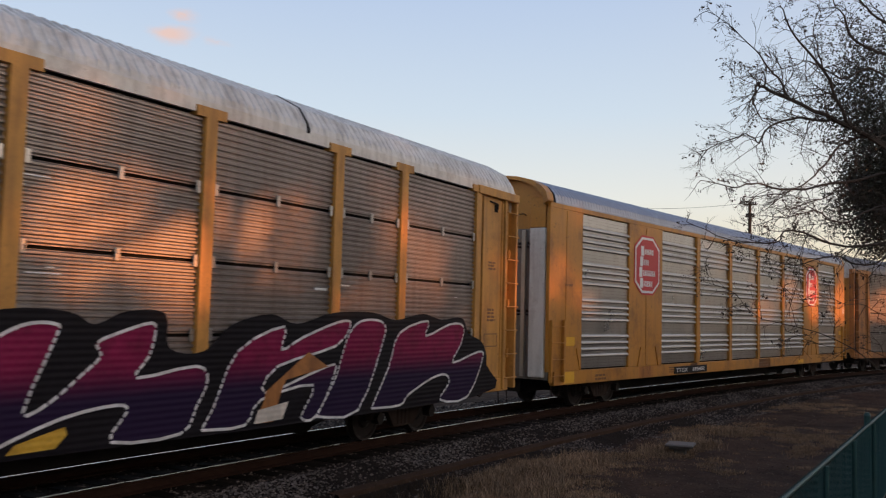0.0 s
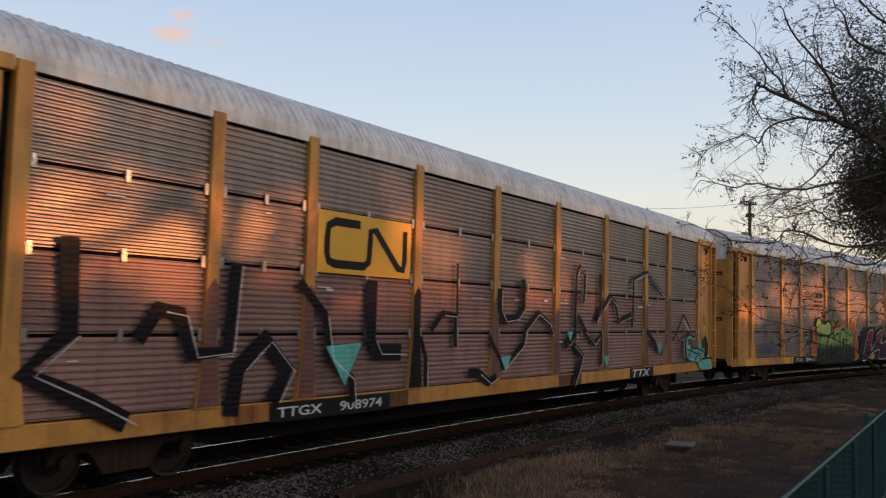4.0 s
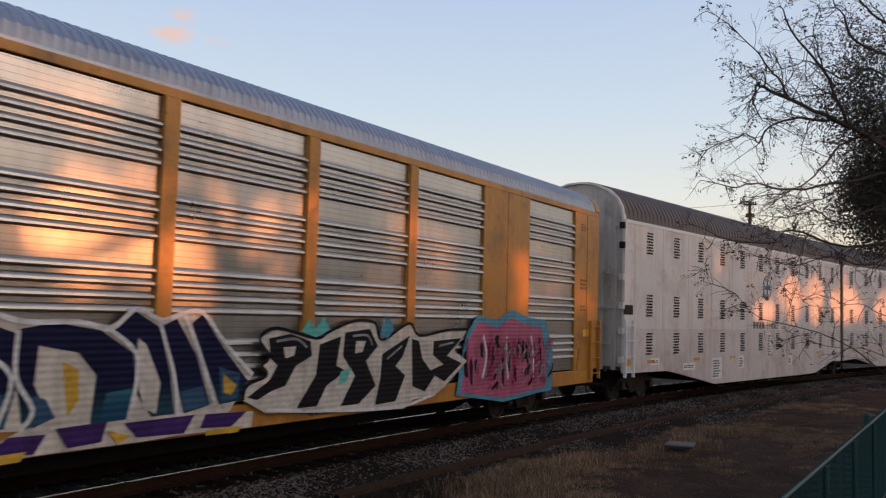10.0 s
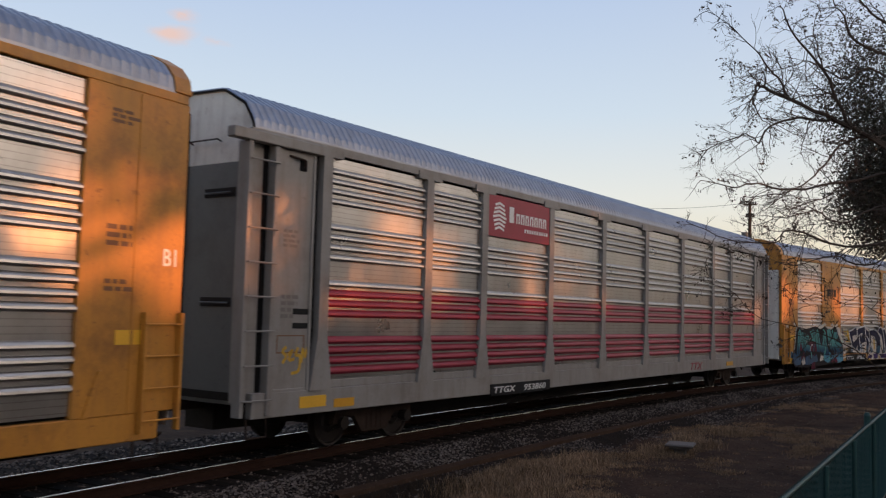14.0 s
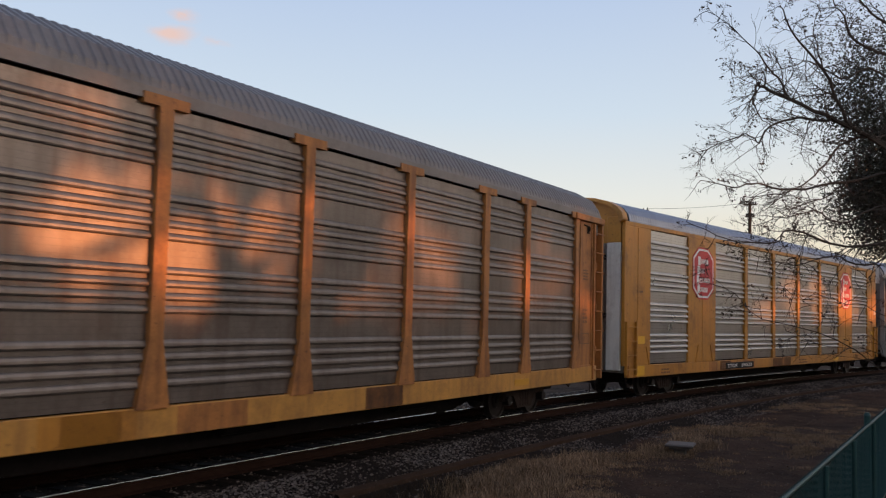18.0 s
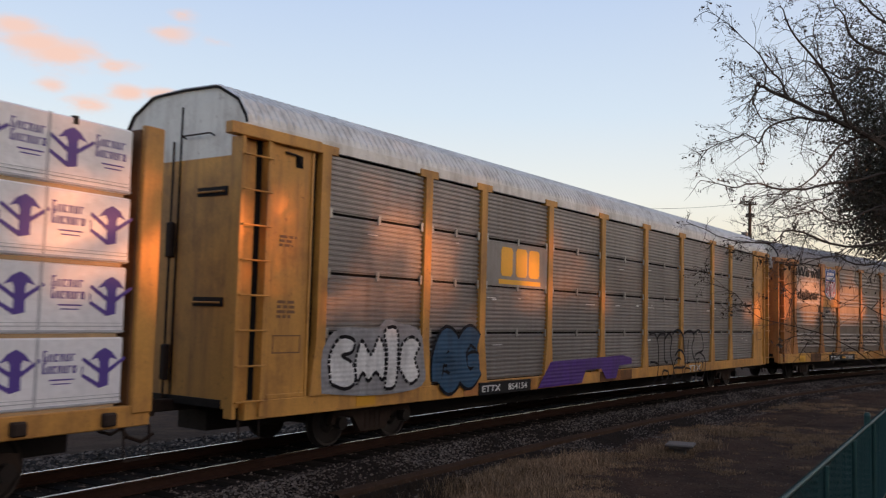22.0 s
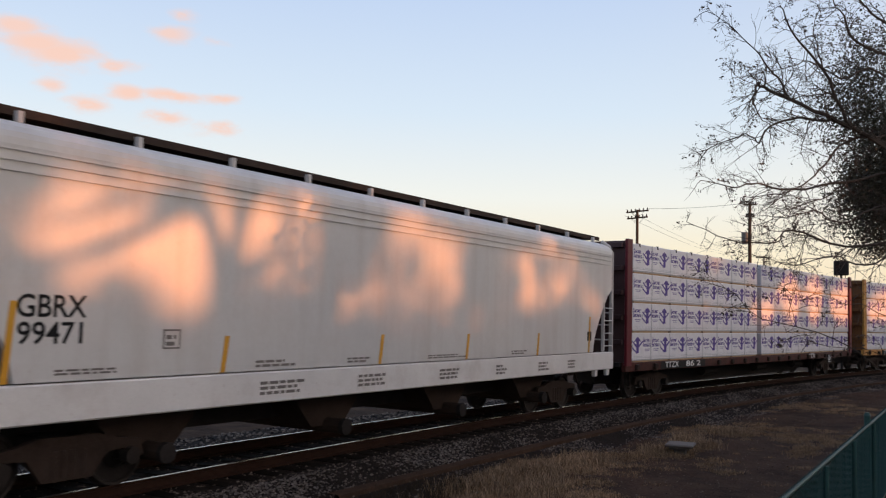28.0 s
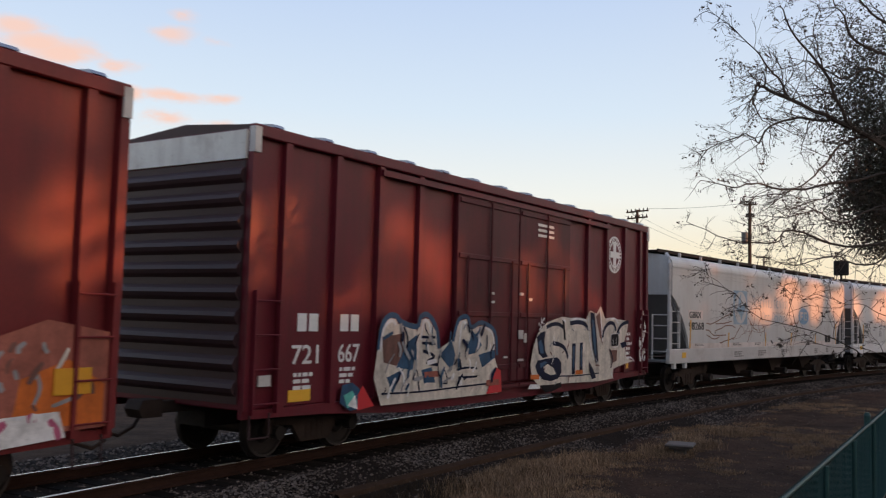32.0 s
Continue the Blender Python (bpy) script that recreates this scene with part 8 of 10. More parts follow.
# ---- covered hoppers ----
def hopper_car(label, rear, front, number, painted):
    car = thing("covered_hopper_car", label, "train car", "cars of the freight train")
    half = 9.35
    top = M["hopper" if painted else "hopper_clean"]
    outline = [(-9.22, 3.1), (-8.95, 2.92), (-8.62, 2.58), (-8.32, 2.2), (-8.08, 1.82), (-7.98, 1.45)]
    full = outline + [(-x, z) for x, z in outline[::-1]] + [(9.22, 3.98), (-9.22, 3.98)]
    for y0, y1 in ((-1.55, -1.47), (1.47, 1.55)):
        part("side_sheet", prism(bmesh.new(), full, y0, y1), top, car, "smooth pale grey side sheet")
    for sgn in (-1, 1):
        part("top_panel", sweep_x(bmesh.new(), [(sgn * 1.55, 3.96), (sgn * 1.558, 4.04), (sgn * 1.548, 4.12), (sgn * 1.52, 4.19), (sgn * 1.46, 4.26), (sgn * 1.36, 4.32), (sgn * 1.1, 4.385), (sgn * 0.62, 4.44), (0, 4.47), (0, 4.36), (sgn * 1.4, 3.95)], -9.22, 9.22, True), top, car)
        for z in (3.75, 3.865, 3.98):
            part("side_bead", boxed(-9.2, 9.2, sgn * 1.55 - 0.02, sgn * 1.55 + 0.02, z, z + 0.024), top, car)
        # sloping end bulkhead in the shade-darkened grey, upper plate, end posts
        x0 = sgn * 9.22
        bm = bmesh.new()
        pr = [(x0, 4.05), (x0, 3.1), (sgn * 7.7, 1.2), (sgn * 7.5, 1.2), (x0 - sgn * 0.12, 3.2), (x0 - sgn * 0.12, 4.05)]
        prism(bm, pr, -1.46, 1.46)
        part("end_slope", bm, M["hopper_shade"], car, "sloping end sheet, coloured dark for shade")
        part("end_plate", boxed(min(x0, x0 + sgn * 0.03), max(x0, x0 + sgn * 0.03), -1.5, 1.5, 3.12, 4.12), top, car)
        for y in (-1.5, 1.5):
            p = part("end_post", tube(bmesh.new(), [(sgn * 9.32, y, 1.0), (sgn * 9.32, y, 4.1), (sgn * 9.25, y * 0.96, 4.27), (sgn * 9.1, y * 0.86, 4.40)], 0.055, 8), M["hopper_white"], car)
        ladder(car, *sorted((sgn * 9.30, sgn * 8.66)), 1.45, 2.75, -1.52, M["hopper_white"], 4)
        lad = part("end_ladder", tube(bmesh.new(), [(sgn * 9.34, -0.95, 1.1), (sgn * 9.34, -0.95, 2.5)], 0.03, 6), M["hopper_white"], car)
        for z in (1.35, 1.75, 2.15, 2.48):
            part("rung", tube(bmesh.new(), [(sgn * 9.34, -1.5, z), (sgn * 9.34, -0.95, z)], 0.02, 6), M["hopper_white"], lad)
        part("platform", boxed(*sorted((sgn * 8.4, sgn * 9.5)), -1.45, 1.45, 1.02, 1.08), M["hopper_shade"], car)
        part("slope_gusset", prism(bmesh.new(), [(sgn * 9.0, 1.1), (sgn * 8.75, 1.1), (sgn * 8.6, 2.4), (sgn * 8.75, 2.5)], -0.1, 0.1), M["hopper_shade"], car)
    s = part("side_sill", boxed(-9.38, 9.38, -1.56, -1.42, 0.98, 1.43, bevel=0.02), M["hopper_white" if painted else "hopper_sill"], car, "deep pale side sill")
    far_copy(s, car)
    for x in (-9.0, 9.0, -8.2, 8.2):
        part("jacking_pad", boxed(x - 0.085, x + 0.085, -1.56, -1.46, 0.82, 1.0, bevel=0.012), M["hopper_white"], car)
    cyl = part("brake_cylinder", tube(bmesh.new(), [(8.05, -1.18, 1.82), (8.12, -1.18, 1.82), (8.5, -1.18, 1.82), (8.56, -1.18, 1.82)], 0.17, 14, [0.12, 0.18, 0.18, 0.12]), M["hopper_white"], car, "pale brake cylinder on the end platform")
    part("cylinder_bracket", boxed(8.15, 8.45, -1.3, -1.05, 1.08, 1.68), M["brown_grime"], cyl)
    part("centre_sill", boxed(-9.2, 9.2, -0.3, 0.3, 0.55, 0.9), M["black"], car)
    for k in range(4):
        x = -5.6 + k * 3.75
        g = part("discharge_gate", prism(bmesh.new(), [(x - 0.95, 1.0), (x + 0.95, 1.0), (x + 0.42, 0.42), (x - 0.42, 0.42)], -0.9, 0.9), M["brown_grime"], car, "brown-stained discharge gate")
        part("outlet_pipe", tube(bmesh.new(), [(x, -1.25, 0.42), (x, 1.25, 0.42)], 0.13, 10), M["brown_grime"], g)
        part("outlet_cap", tube(bmesh.new(), [(x, -1.32, 0.42), (x, -1.24, 0.42)], 0.14, 10), M["black"], g)
    # running boards and hatches
    rb = part("running_board", boxed(-9.35, 9.35, -1.05, -0.45, 4.48, 4.52), M["brown_grime"], car, "dark grating walkway on the roof")
    far_copy(rb, car)
    for k in range(11):
        x = -7.86 + k * 1.665
        far_copy(part("board_bracket", boxed(x - 0.035, x + 0.035, -1.2, -1.12, 4.30, 4.50), M["hopper_white"], car), car)
        part("board_edge", boxed(x - (0.8325 if k else 1.49), x + (0.8325 if k < 10 else 0.56), -1.12, -1.08, 4.45, 4.55), M["brown_grime"], car)
    for k in range(6):
        x = -7.5 + k * 3.0
        part("roof_hatch", boxed(x - 1.3, x + 1.3, -0.32, 0.32, 4.40, 4.56, bevel=0.03), top, car)
    for x in (-6.9, 6.9):
        truck(car, x)
    couplers(car, half + 0.1)
    for x in (-8.1, -4.93, -1.3, 1.6, 4.75, 7.7):
        x += 0.2 if painted else 0.0
        h = 1.95 if abs(x) < 7.5 else 2.35
        part("reflector", prism(bmesh.new(), [(x - 0.045, 1.45), (x + 0.035, 1.45), (x + 0.105, h), (x + 0.02, h)], -1.556, -1.55), M["orange_bar"], car, "orange reflector bar")
    rng = random.Random(len(number) + int(number) % 7)
    spots = [(-7.5, -6.6, 1.52, 1.6, 2), (-5.93, -5.75, 1.83, 2.0, 2), (-4.3, -3.4, 1.5, 1.62, 2), (-2.2, -1.5, 1.5, 1.6, 2), (0.2, 1.6, 1.5, 1.58, 2), (3.5, 4.3, 1.5, 1.6, 2)]
    for x0, x1, z0, z1, rows in spots:
        bars(text_block(x0, x1, z0, z1, rows, rng), -1.5535, M["faint"], car)
    for x0, x1 in ((-4.2, -3.2), (-1.9, -1.0), (0.6, 1.4), (2.8, 3.3), (4.8, 5.4), (6.4, 6.9)):
        bars(text_block(x0, x1, 1.1, 1.32, 3, rng), -1.5635, M["faint"], car)
    part("placard", boxed(-8.5, -8.2, -1.565, -1.56, 1.15, 1.32), M["logo_yellow"], car)
    if not painted:
        words("GBRX", -8.0, 2.18, 0.25, -1.553, M["black_panel"], car, 0.88)
        words(number, -7.98, 1.88, 0.245, -1.553, M["black_panel"], car, 0.82)
        part("placard", boxed(7.6, 7.85, -1.556, -1.55, 1.75, 1.98), M["black_panel"], car)
        bars([(-5.98, -5.70, 1.79, 0.02), (-5.98, -5.70, 2.02, 0.02), (-5.98, -5.96, 1.79, 0.25), (-5.72, -5.70, 1.79, 0.25)], -1.5545, M["faint"], car)
    else:
        part("repaint_patch", boxed(-8.02, -6.9, -1.5535, -1.55, 2.37, 2.67), M["white_low"], car)
        part("repaint_patch", boxed(-7.9, -6.2, -1.5535, -1.55, 1.78, 2.02), M["hopper"], car)
        words("GBRX", -7.95, 2.42, 0.2, -1.555, M["black_panel"], car, 0.92)
        words(number, -8.0, 2.04, 0.24, -1.553, M["black_panel"], car, 1.2)
        e = part("emblem", plate([(-4.26, 2.24), (-2.96, 2.24), (-2.96, 3.44), (-4.26, 3.44)], -1.552), M["faded_blue"], car, "faded round emblem in white and blue")
        part("emblem_disc", disc(bmesh.new(), -3.61, -1.558, 2.84, 0.57, 0.003, 36), M["hopper_white"], e)
        part("emblem_shape", plate([(x * 0.8 - 0.46, 2.84 + (z - 2.82) * 0.85) for x, z in ((-4.45, 2.72), (-4.2, 2.9), (-4.2, 3.2), (-3.9, 3.38), (-3.88, 2.92), (-3.4, 3.0), (-3.42, 2.72), (-3.7, 2.5), (-3.85, 2.26), (-4.05, 2.5))], -1.561, 0.002), M["faded_blue"], e)
        r3 = random.Random(5)
        for x0, z0, n, tall, step in ((-2.3, 2.90, 15, 0.42, 0.255), (-1.3, 2.36, 9, 0.36, 0.27)):
            for k in range(n):
                if (n, k) in ((15, 8), (9, 3)):
                    continue
                x, h, w = x0 + k * step, tall * (1.0 if k in (0, 9, 12, 4) else 0.68), step * 0.34
                glyph = [[(-w, 0.0), (-w, h * 0.8), (0, h), (w, h * 0.8), (w, 0)], [(w, h * 0.9), (-w * 0.6, h), (-w, h * 0.5), (-w * 0.6, 0), (w, h * 0.08)], [(-w, h), (-w, 0), (w, 0.02), (w, h)], [(0, 0), (0, h)]][r3.choice((0, 0, 1, 1, 2, 3))]
                part("faded_letter", ribbon(bmesh.new(), [(x + u, z0 + v) for u, v in glyph], 0.055, -1.5535), M["faded_blue"], car, "faded blue lettering")
        part("oval_mark", plate([(3.38 + 0.66 * math.cos(a * 0.2244), 2.63 + 0.34 * math.sin(a * 0.2244)) for a in range(28)], -1.5535), M["oval_blue"], car, "blue oval with white strokes")
        bars([(2.98, 3.07, 2.46, 0.34), (3.09, 3.34, 2.72, 0.08), (3.09, 3.27, 2.58, 0.07), (3.44, 3.53, 2.46, 0.34), (3.55, 3.82, 2.72, 0.08), (3.55, 3.82, 2.46, 0.07), (3.73, 3.82, 2.55, 0.12)], -1.558, M["hopper_white"], car, "oval_text")
        rust = bmesh.new()
        r2 = random.Random(9)
        scrapes = [(-4.3, 1.72, -2.8, 2.72, 30), (-4.2, 2.45, -3.2, 1.98, 16), (-3.2, 1.98, -1.4, 1.95, 14), (-2.5, 1.98, -2.62, 2.36, 36),
                   (-4.1, 1.7, -3.1, 1.95, 12), (1.6, 2.33, 2.8, 2.36, 12), (1.7, 2.12, 2.45, 2.10, 12), (2.25, 1.62, 2.55, 2.46, 34),
                   (1.85, 1.62, 2.15, 2.12, 34), (2.6, 1.8, 3.05, 2.2, 12), (5.1, 2.46, 5.85, 2.36, 12), (5.85, 2.34, 5.2, 2.06, 12), (4.5, 1.6, 4.75, 1.85, 26), (6.2, 2.05, 6.35, 2.3, 12)]
        for k in range(12):
            x = r2.choice((-3.4, -2.4, 2.2, 2.8, 6.3, -6.6)) + r2.gauss(0, 0.35)
            z = r2.uniform(1.62, 2.0)
            scrapes.append((x, z, x + r2.uniform(-0.1, 0.5), z + r2.uniform(0.1, 0.4), r2.uniform(7, 16)))
        for k, (xa, za, xb, zb, w) in enumerate(scrapes):
            pts = [(xa + (xb - xa) * t / 5 + r2.gauss(0, 0.025), za + (zb - za) * t / 5 + r2.gauss(0, 0.025)) for t in range(6)]
            ribbon(rust, smooth_line(pts, 3), 0.001 * w, -1.5525 - 0.0001 * k)
        for k, pts in enumerate(([(-6.60, 2.25), (-5.93, 2.27), (-4.93, 2.53), (-4.31, 2.69)],
                                   [(-6.65, 2.04), (-6.32, 2.00), (-6.02, 1.87), (-4.90, 1.87)],
                                   [(-5.92, 2.00), (-4.76, 2.18), (-4.08, 2.11)],
                                   [(-5.48, 1.61), (-4.74, 1.69), (-4.10, 1.80)],
                                   [(-2.95, 1.59), (-2.41, 2.15), (-2.03, 2.91)],
                                   [(-2.90, 2.49), (-2.41, 2.18), (-1.91, 2.00)],
                                   [(-1.70, 1.94), (-1.82, 2.30), (-1.56, 2.46)],
                                   [(1.61, 2.25), (2.10, 2.33), (2.65, 2.36)],
                                   [(1.77, 1.49), (2.31, 1.99), (2.73, 2.48)],
                                   [(2.13, 1.49), (2.52, 1.99), (2.68, 2.24)],
                                   [(-6.58, 1.88), (-6.04, 1.73), (-5.49, 1.81)],
                                   [(-5.86, 2.25), (-5.22, 2.26), (-4.45, 2.34)])):
            ribbon(rust, [(a + r2.gauss(0, 0.012), b + r2.gauss(0, 0.012)) for a, b in smooth_line(pts, 4)], 0.035, -1.5545 - 0.0001 * k)
        part("soil_band", boxed(-7.9, 7.9, -1.5522, -1.55, 1.432, 1.60), M["white_low"], car, "band of brown dirt along the sill")
        part("rust_scratch", rust, M["rust_line"], car, "rust-brown scratches on the side")
        bars([(6.3, 6.67, 1.53, 0.32), (6.71, 7.1, 1.53, 0.32)], -1.5535, M["black_panel"], car)
    return place(car, rear, front, half, 13.8, 0.1 if painted else 0.25)


# ---- boxcars ----
def boxcar(label, paint, rear, front, painted):
    car = thing("boxcar", label, "train car", "cars of the freight train")
    half = 8.0
    p = M[paint]
    part("body", boxed(-half, half, -1.45, 1.45, 0.86, 4.98, bevel=0.02), p, car)
    s = part("side_sill", prism(bmesh.new(), [(-half, 0.86), (-half, 0.74), (-6.3, 0.70), (-4.0, 0.55), (4.0, 0.55), (6.3, 0.70), (half, 0.74), (half, 0.86)], -1.50, -1.42), p, car)
    far_copy(s, car)
    far_copy(part("top_chord", boxed(-half, half, -1.56, -1.42, 4.86, 5.04, bevel=0.015), p, car), car)
    part("roof", sweep_x(bmesh.new(), [(-1.5, 5.03), (0, 5.16), (1.5, 5.03), (1.5, 4.95), (-1.5, 4.95)], -half + 0.03, half - 0.03, True), M["oxide_dark"], car)
    for k in range(14):
        x = -7.5 + k * 1.155
        part("roof_rib", sweep_x(bmesh.new(), [(-1.55, 5.05), (-1.5, 5.10), (-1.3, 5.12), (0, 5.22), (1.3, 5.12), (1.5, 5.10), (1.55, 5.05), (0, 5.1)], x - 0.11, x + 0.11, True), M["roof"], car)
    for x in (-7.94, -7.25, -6.05, -4.9, -3.68, 3.85, 5.05, 6.3, 7.45, 7.94):
        far_copy(part("side_post", prism(bmesh.new(), [(x - 0.07, 0.86), (x + 0.07, 0.86), (x + 0.07, 4.86), (x - 0.07, 4.86)], -1.54, -1.44), p, car), car)
    dp = M["oxide_door"]
    for a, b in ((-2.45, 0.06), (0.10, 2.66)):
        d = part("door", boxed(a, b, -1.56, -1.45, 0.92, 4.72, bevel=0.015), dp, car, "sliding plug door with locking bars")
        for z in (1.2, 2.3, 3.45, 4.55):
            part("door_beam", boxed(a + 0.05, b - 0.05, -1.59, -1.555, z, z + 0.10, bevel=0.01), dp, d)
        for x in (a + 0.35, (a + b) / 2, b - 0.35):
            part("lock_rod", tube(bmesh.new(), [(x, -1.60, 0.95), (x, -1.60, 4.7 if x == (a + b) / 2 else 3.5)], 0.024, 6), dp, d)
        part("door_handle", boxed((a + b) / 2 - 0.06, (a + b) / 2 + 0.06, -1.63, -1.59, 1.7, 2.2, bevel=0.015), dp, d)
        part("door_track", boxed(a, b, -1.62, -1.5, 0.80, 0.88), dp, d)
    part("door_rail", boxed(-4.95, 5.1, -1.60, -1.5, 4.70, 4.80), p, car)
    for sgn in (-1, 1):
        e = part("corrugated_end", sweep_x(bmesh.new(), [(-1.4, 0.95), (1.4, 0.95), (1.4, 4.5), (-1.4, 4.5)], sgn * half - 0.02, sgn * half + 0.02, True), M["oxide_dark"], car, "dark corrugated end")
        for k in range(10):
            z = 1.06 + k * 0.345
            bm = bmesh.new()
            prof = [(0.0, z), (0.06, z + 0.06), (0.085, z + 0.12), (0.06, z + 0.18), (0.0, z + 0.24)]
            a = [bm.verts.new((sgn * (half + 0.02 + o), -1.38, zz)) for o, zz in prof]
            b = [bm.verts.new((sgn * (half + 0.02 + o), 1.38, zz)) for o, zz in prof]
            for i in range(4):
                bm.faces.new((a[i], a[i + 1], b[i + 1], b[i]))
            bm.faces.new(a)
            bm.faces.new(b[::-1])
            bmesh.ops.recalc_face_normals(bm, faces=bm.faces[:])
            part("end_rib", bm, M["oxide_dark"], e)
        h = part("end_head", boxed(min(sgn * half, sgn * (half + 0.05)), max(sgn * half, sgn * (half + 0.05)), -1.42, 1.42, 4.52, 4.95), M["door_white"], car, "soiled white band on the car's end")
        part("corner_cap", boxed(min(sgn * (half + 0.012), sgn * (half - 0.12)), max(sgn * (half + 0.012), sgn * (half - 0.12)), -1.568, -1.45, 4.62, 5.0), M["hopper_white"], car)
        ladder(car, *sorted((sgn * 7.9, sgn * 7.35)), 0.8, 2.6, -1.56, p, 4)
        part("step", tube(bmesh.new(), [(sgn * 7.85, -1.5, 0.8), (sgn * 7.85, -1.52, 0.45), (sgn * 7.45, -1.52, 0.45), (sgn * 7.45, -1.5, 0.8)], 0.02, 6), M["oxide_dark"], car)
    part("centre_sill", boxed(-7.6, 7.6, -0.3, 0.3, 0.5, 0.86), M["black"], car)
    for x in (-5.9, 5.9):
        truck(car, x)
    couplers(car, half + 0.1)
    # emblem, initials as slabs, number
    e = part("emblem", disc(bmesh.new(), 5.68, -1.4535, 4.06, 0.50, 0.004, 36), M["logo_white"], car, "round white emblem with a cross")
    part("emblem_field", disc(bmesh.new(), 5.68, -1.4565, 4.06, 0.31, 0.003, 32), p, e)
    part("emblem_cross", prism(prism(bmesh.new(), [(5.58, 3.76), (5.78, 3.76), (5.78, 4.36), (5.58, 4.36)], -1.460, -1.4565), [(5.38, 3.97), (5.98, 3.97), (5.98, 4.14), (5.38, 4.14)], -1.4602, -1.4565), M["logo_white"], e)
    for k in range(26):
        q = k * math.tau / 26
        x, z = 5.68 + 0.405 * math.cos(q), 4.06 + 0.405 * math.sin(q)
        u, v = math.cos(q) * 0.05, math.sin(q) * 0.05
        part("emblem_text", plate([(x - u - v * 0.45, z - v + u * 0.45), (x + u - v * 0.45, z + v + u * 0.45), (x + u + v * 0.45, z + v - u * 0.45), (x - u + v * 0.45, z - v - u * 0.45)], -1.4575, 0.001), p, e)
    for x in (-6.85, -5.82):
        sp = []
        for k in range(2):
            a = x + k * 0.27
            sp += [(a, a + 0.21, 2.0, 0.28)]
        bars(sp, -1.4535, M["mark_white"], car, "initial_mark")
    words("721" if painted else "725", -6.95, 1.50, 0.29, -1.4535, M["mark_white"], car, 0.62)
    words("667" if painted else "143", -5.85, 1.50, 0.29, -1.4535, M["mark_white"], car, 0.56)
    rng = random.Random(17)
    bars(text_block(-6.9, -6.4, 1.1, 1.4, 3, rng) + text_block(-5.8, -5.4, 1.15, 1.45, 3, rng) + text_block(6.4, 7.0, 1.2, 2.0, 6, rng), -1.4535, M["mark_white"], car)
    bars([(0.95, 1.75, 4.15 + k * 0.12, 0.06) for k in range(3)], -1.5635, M["mark_white"], car)
    part("placard", boxed(-7.0, -6.5, -1.46, -1.45, 0.92, 1.10), M["logo_yellow"], car)
    part("placard", boxed(6.4, 6.75, -1.46, -1.45, 0.95, 1.1), M["logo_yellow"], car)
    part("placard", boxed(-7.75, -7.5, -1.565, -1.54, 1.2, 1.36), M["hopper_white"], car)
    part("placard", boxed(0.3, 0.42, -1.60, -1.59, 1.75, 1.95), M["hopper_white"], car)
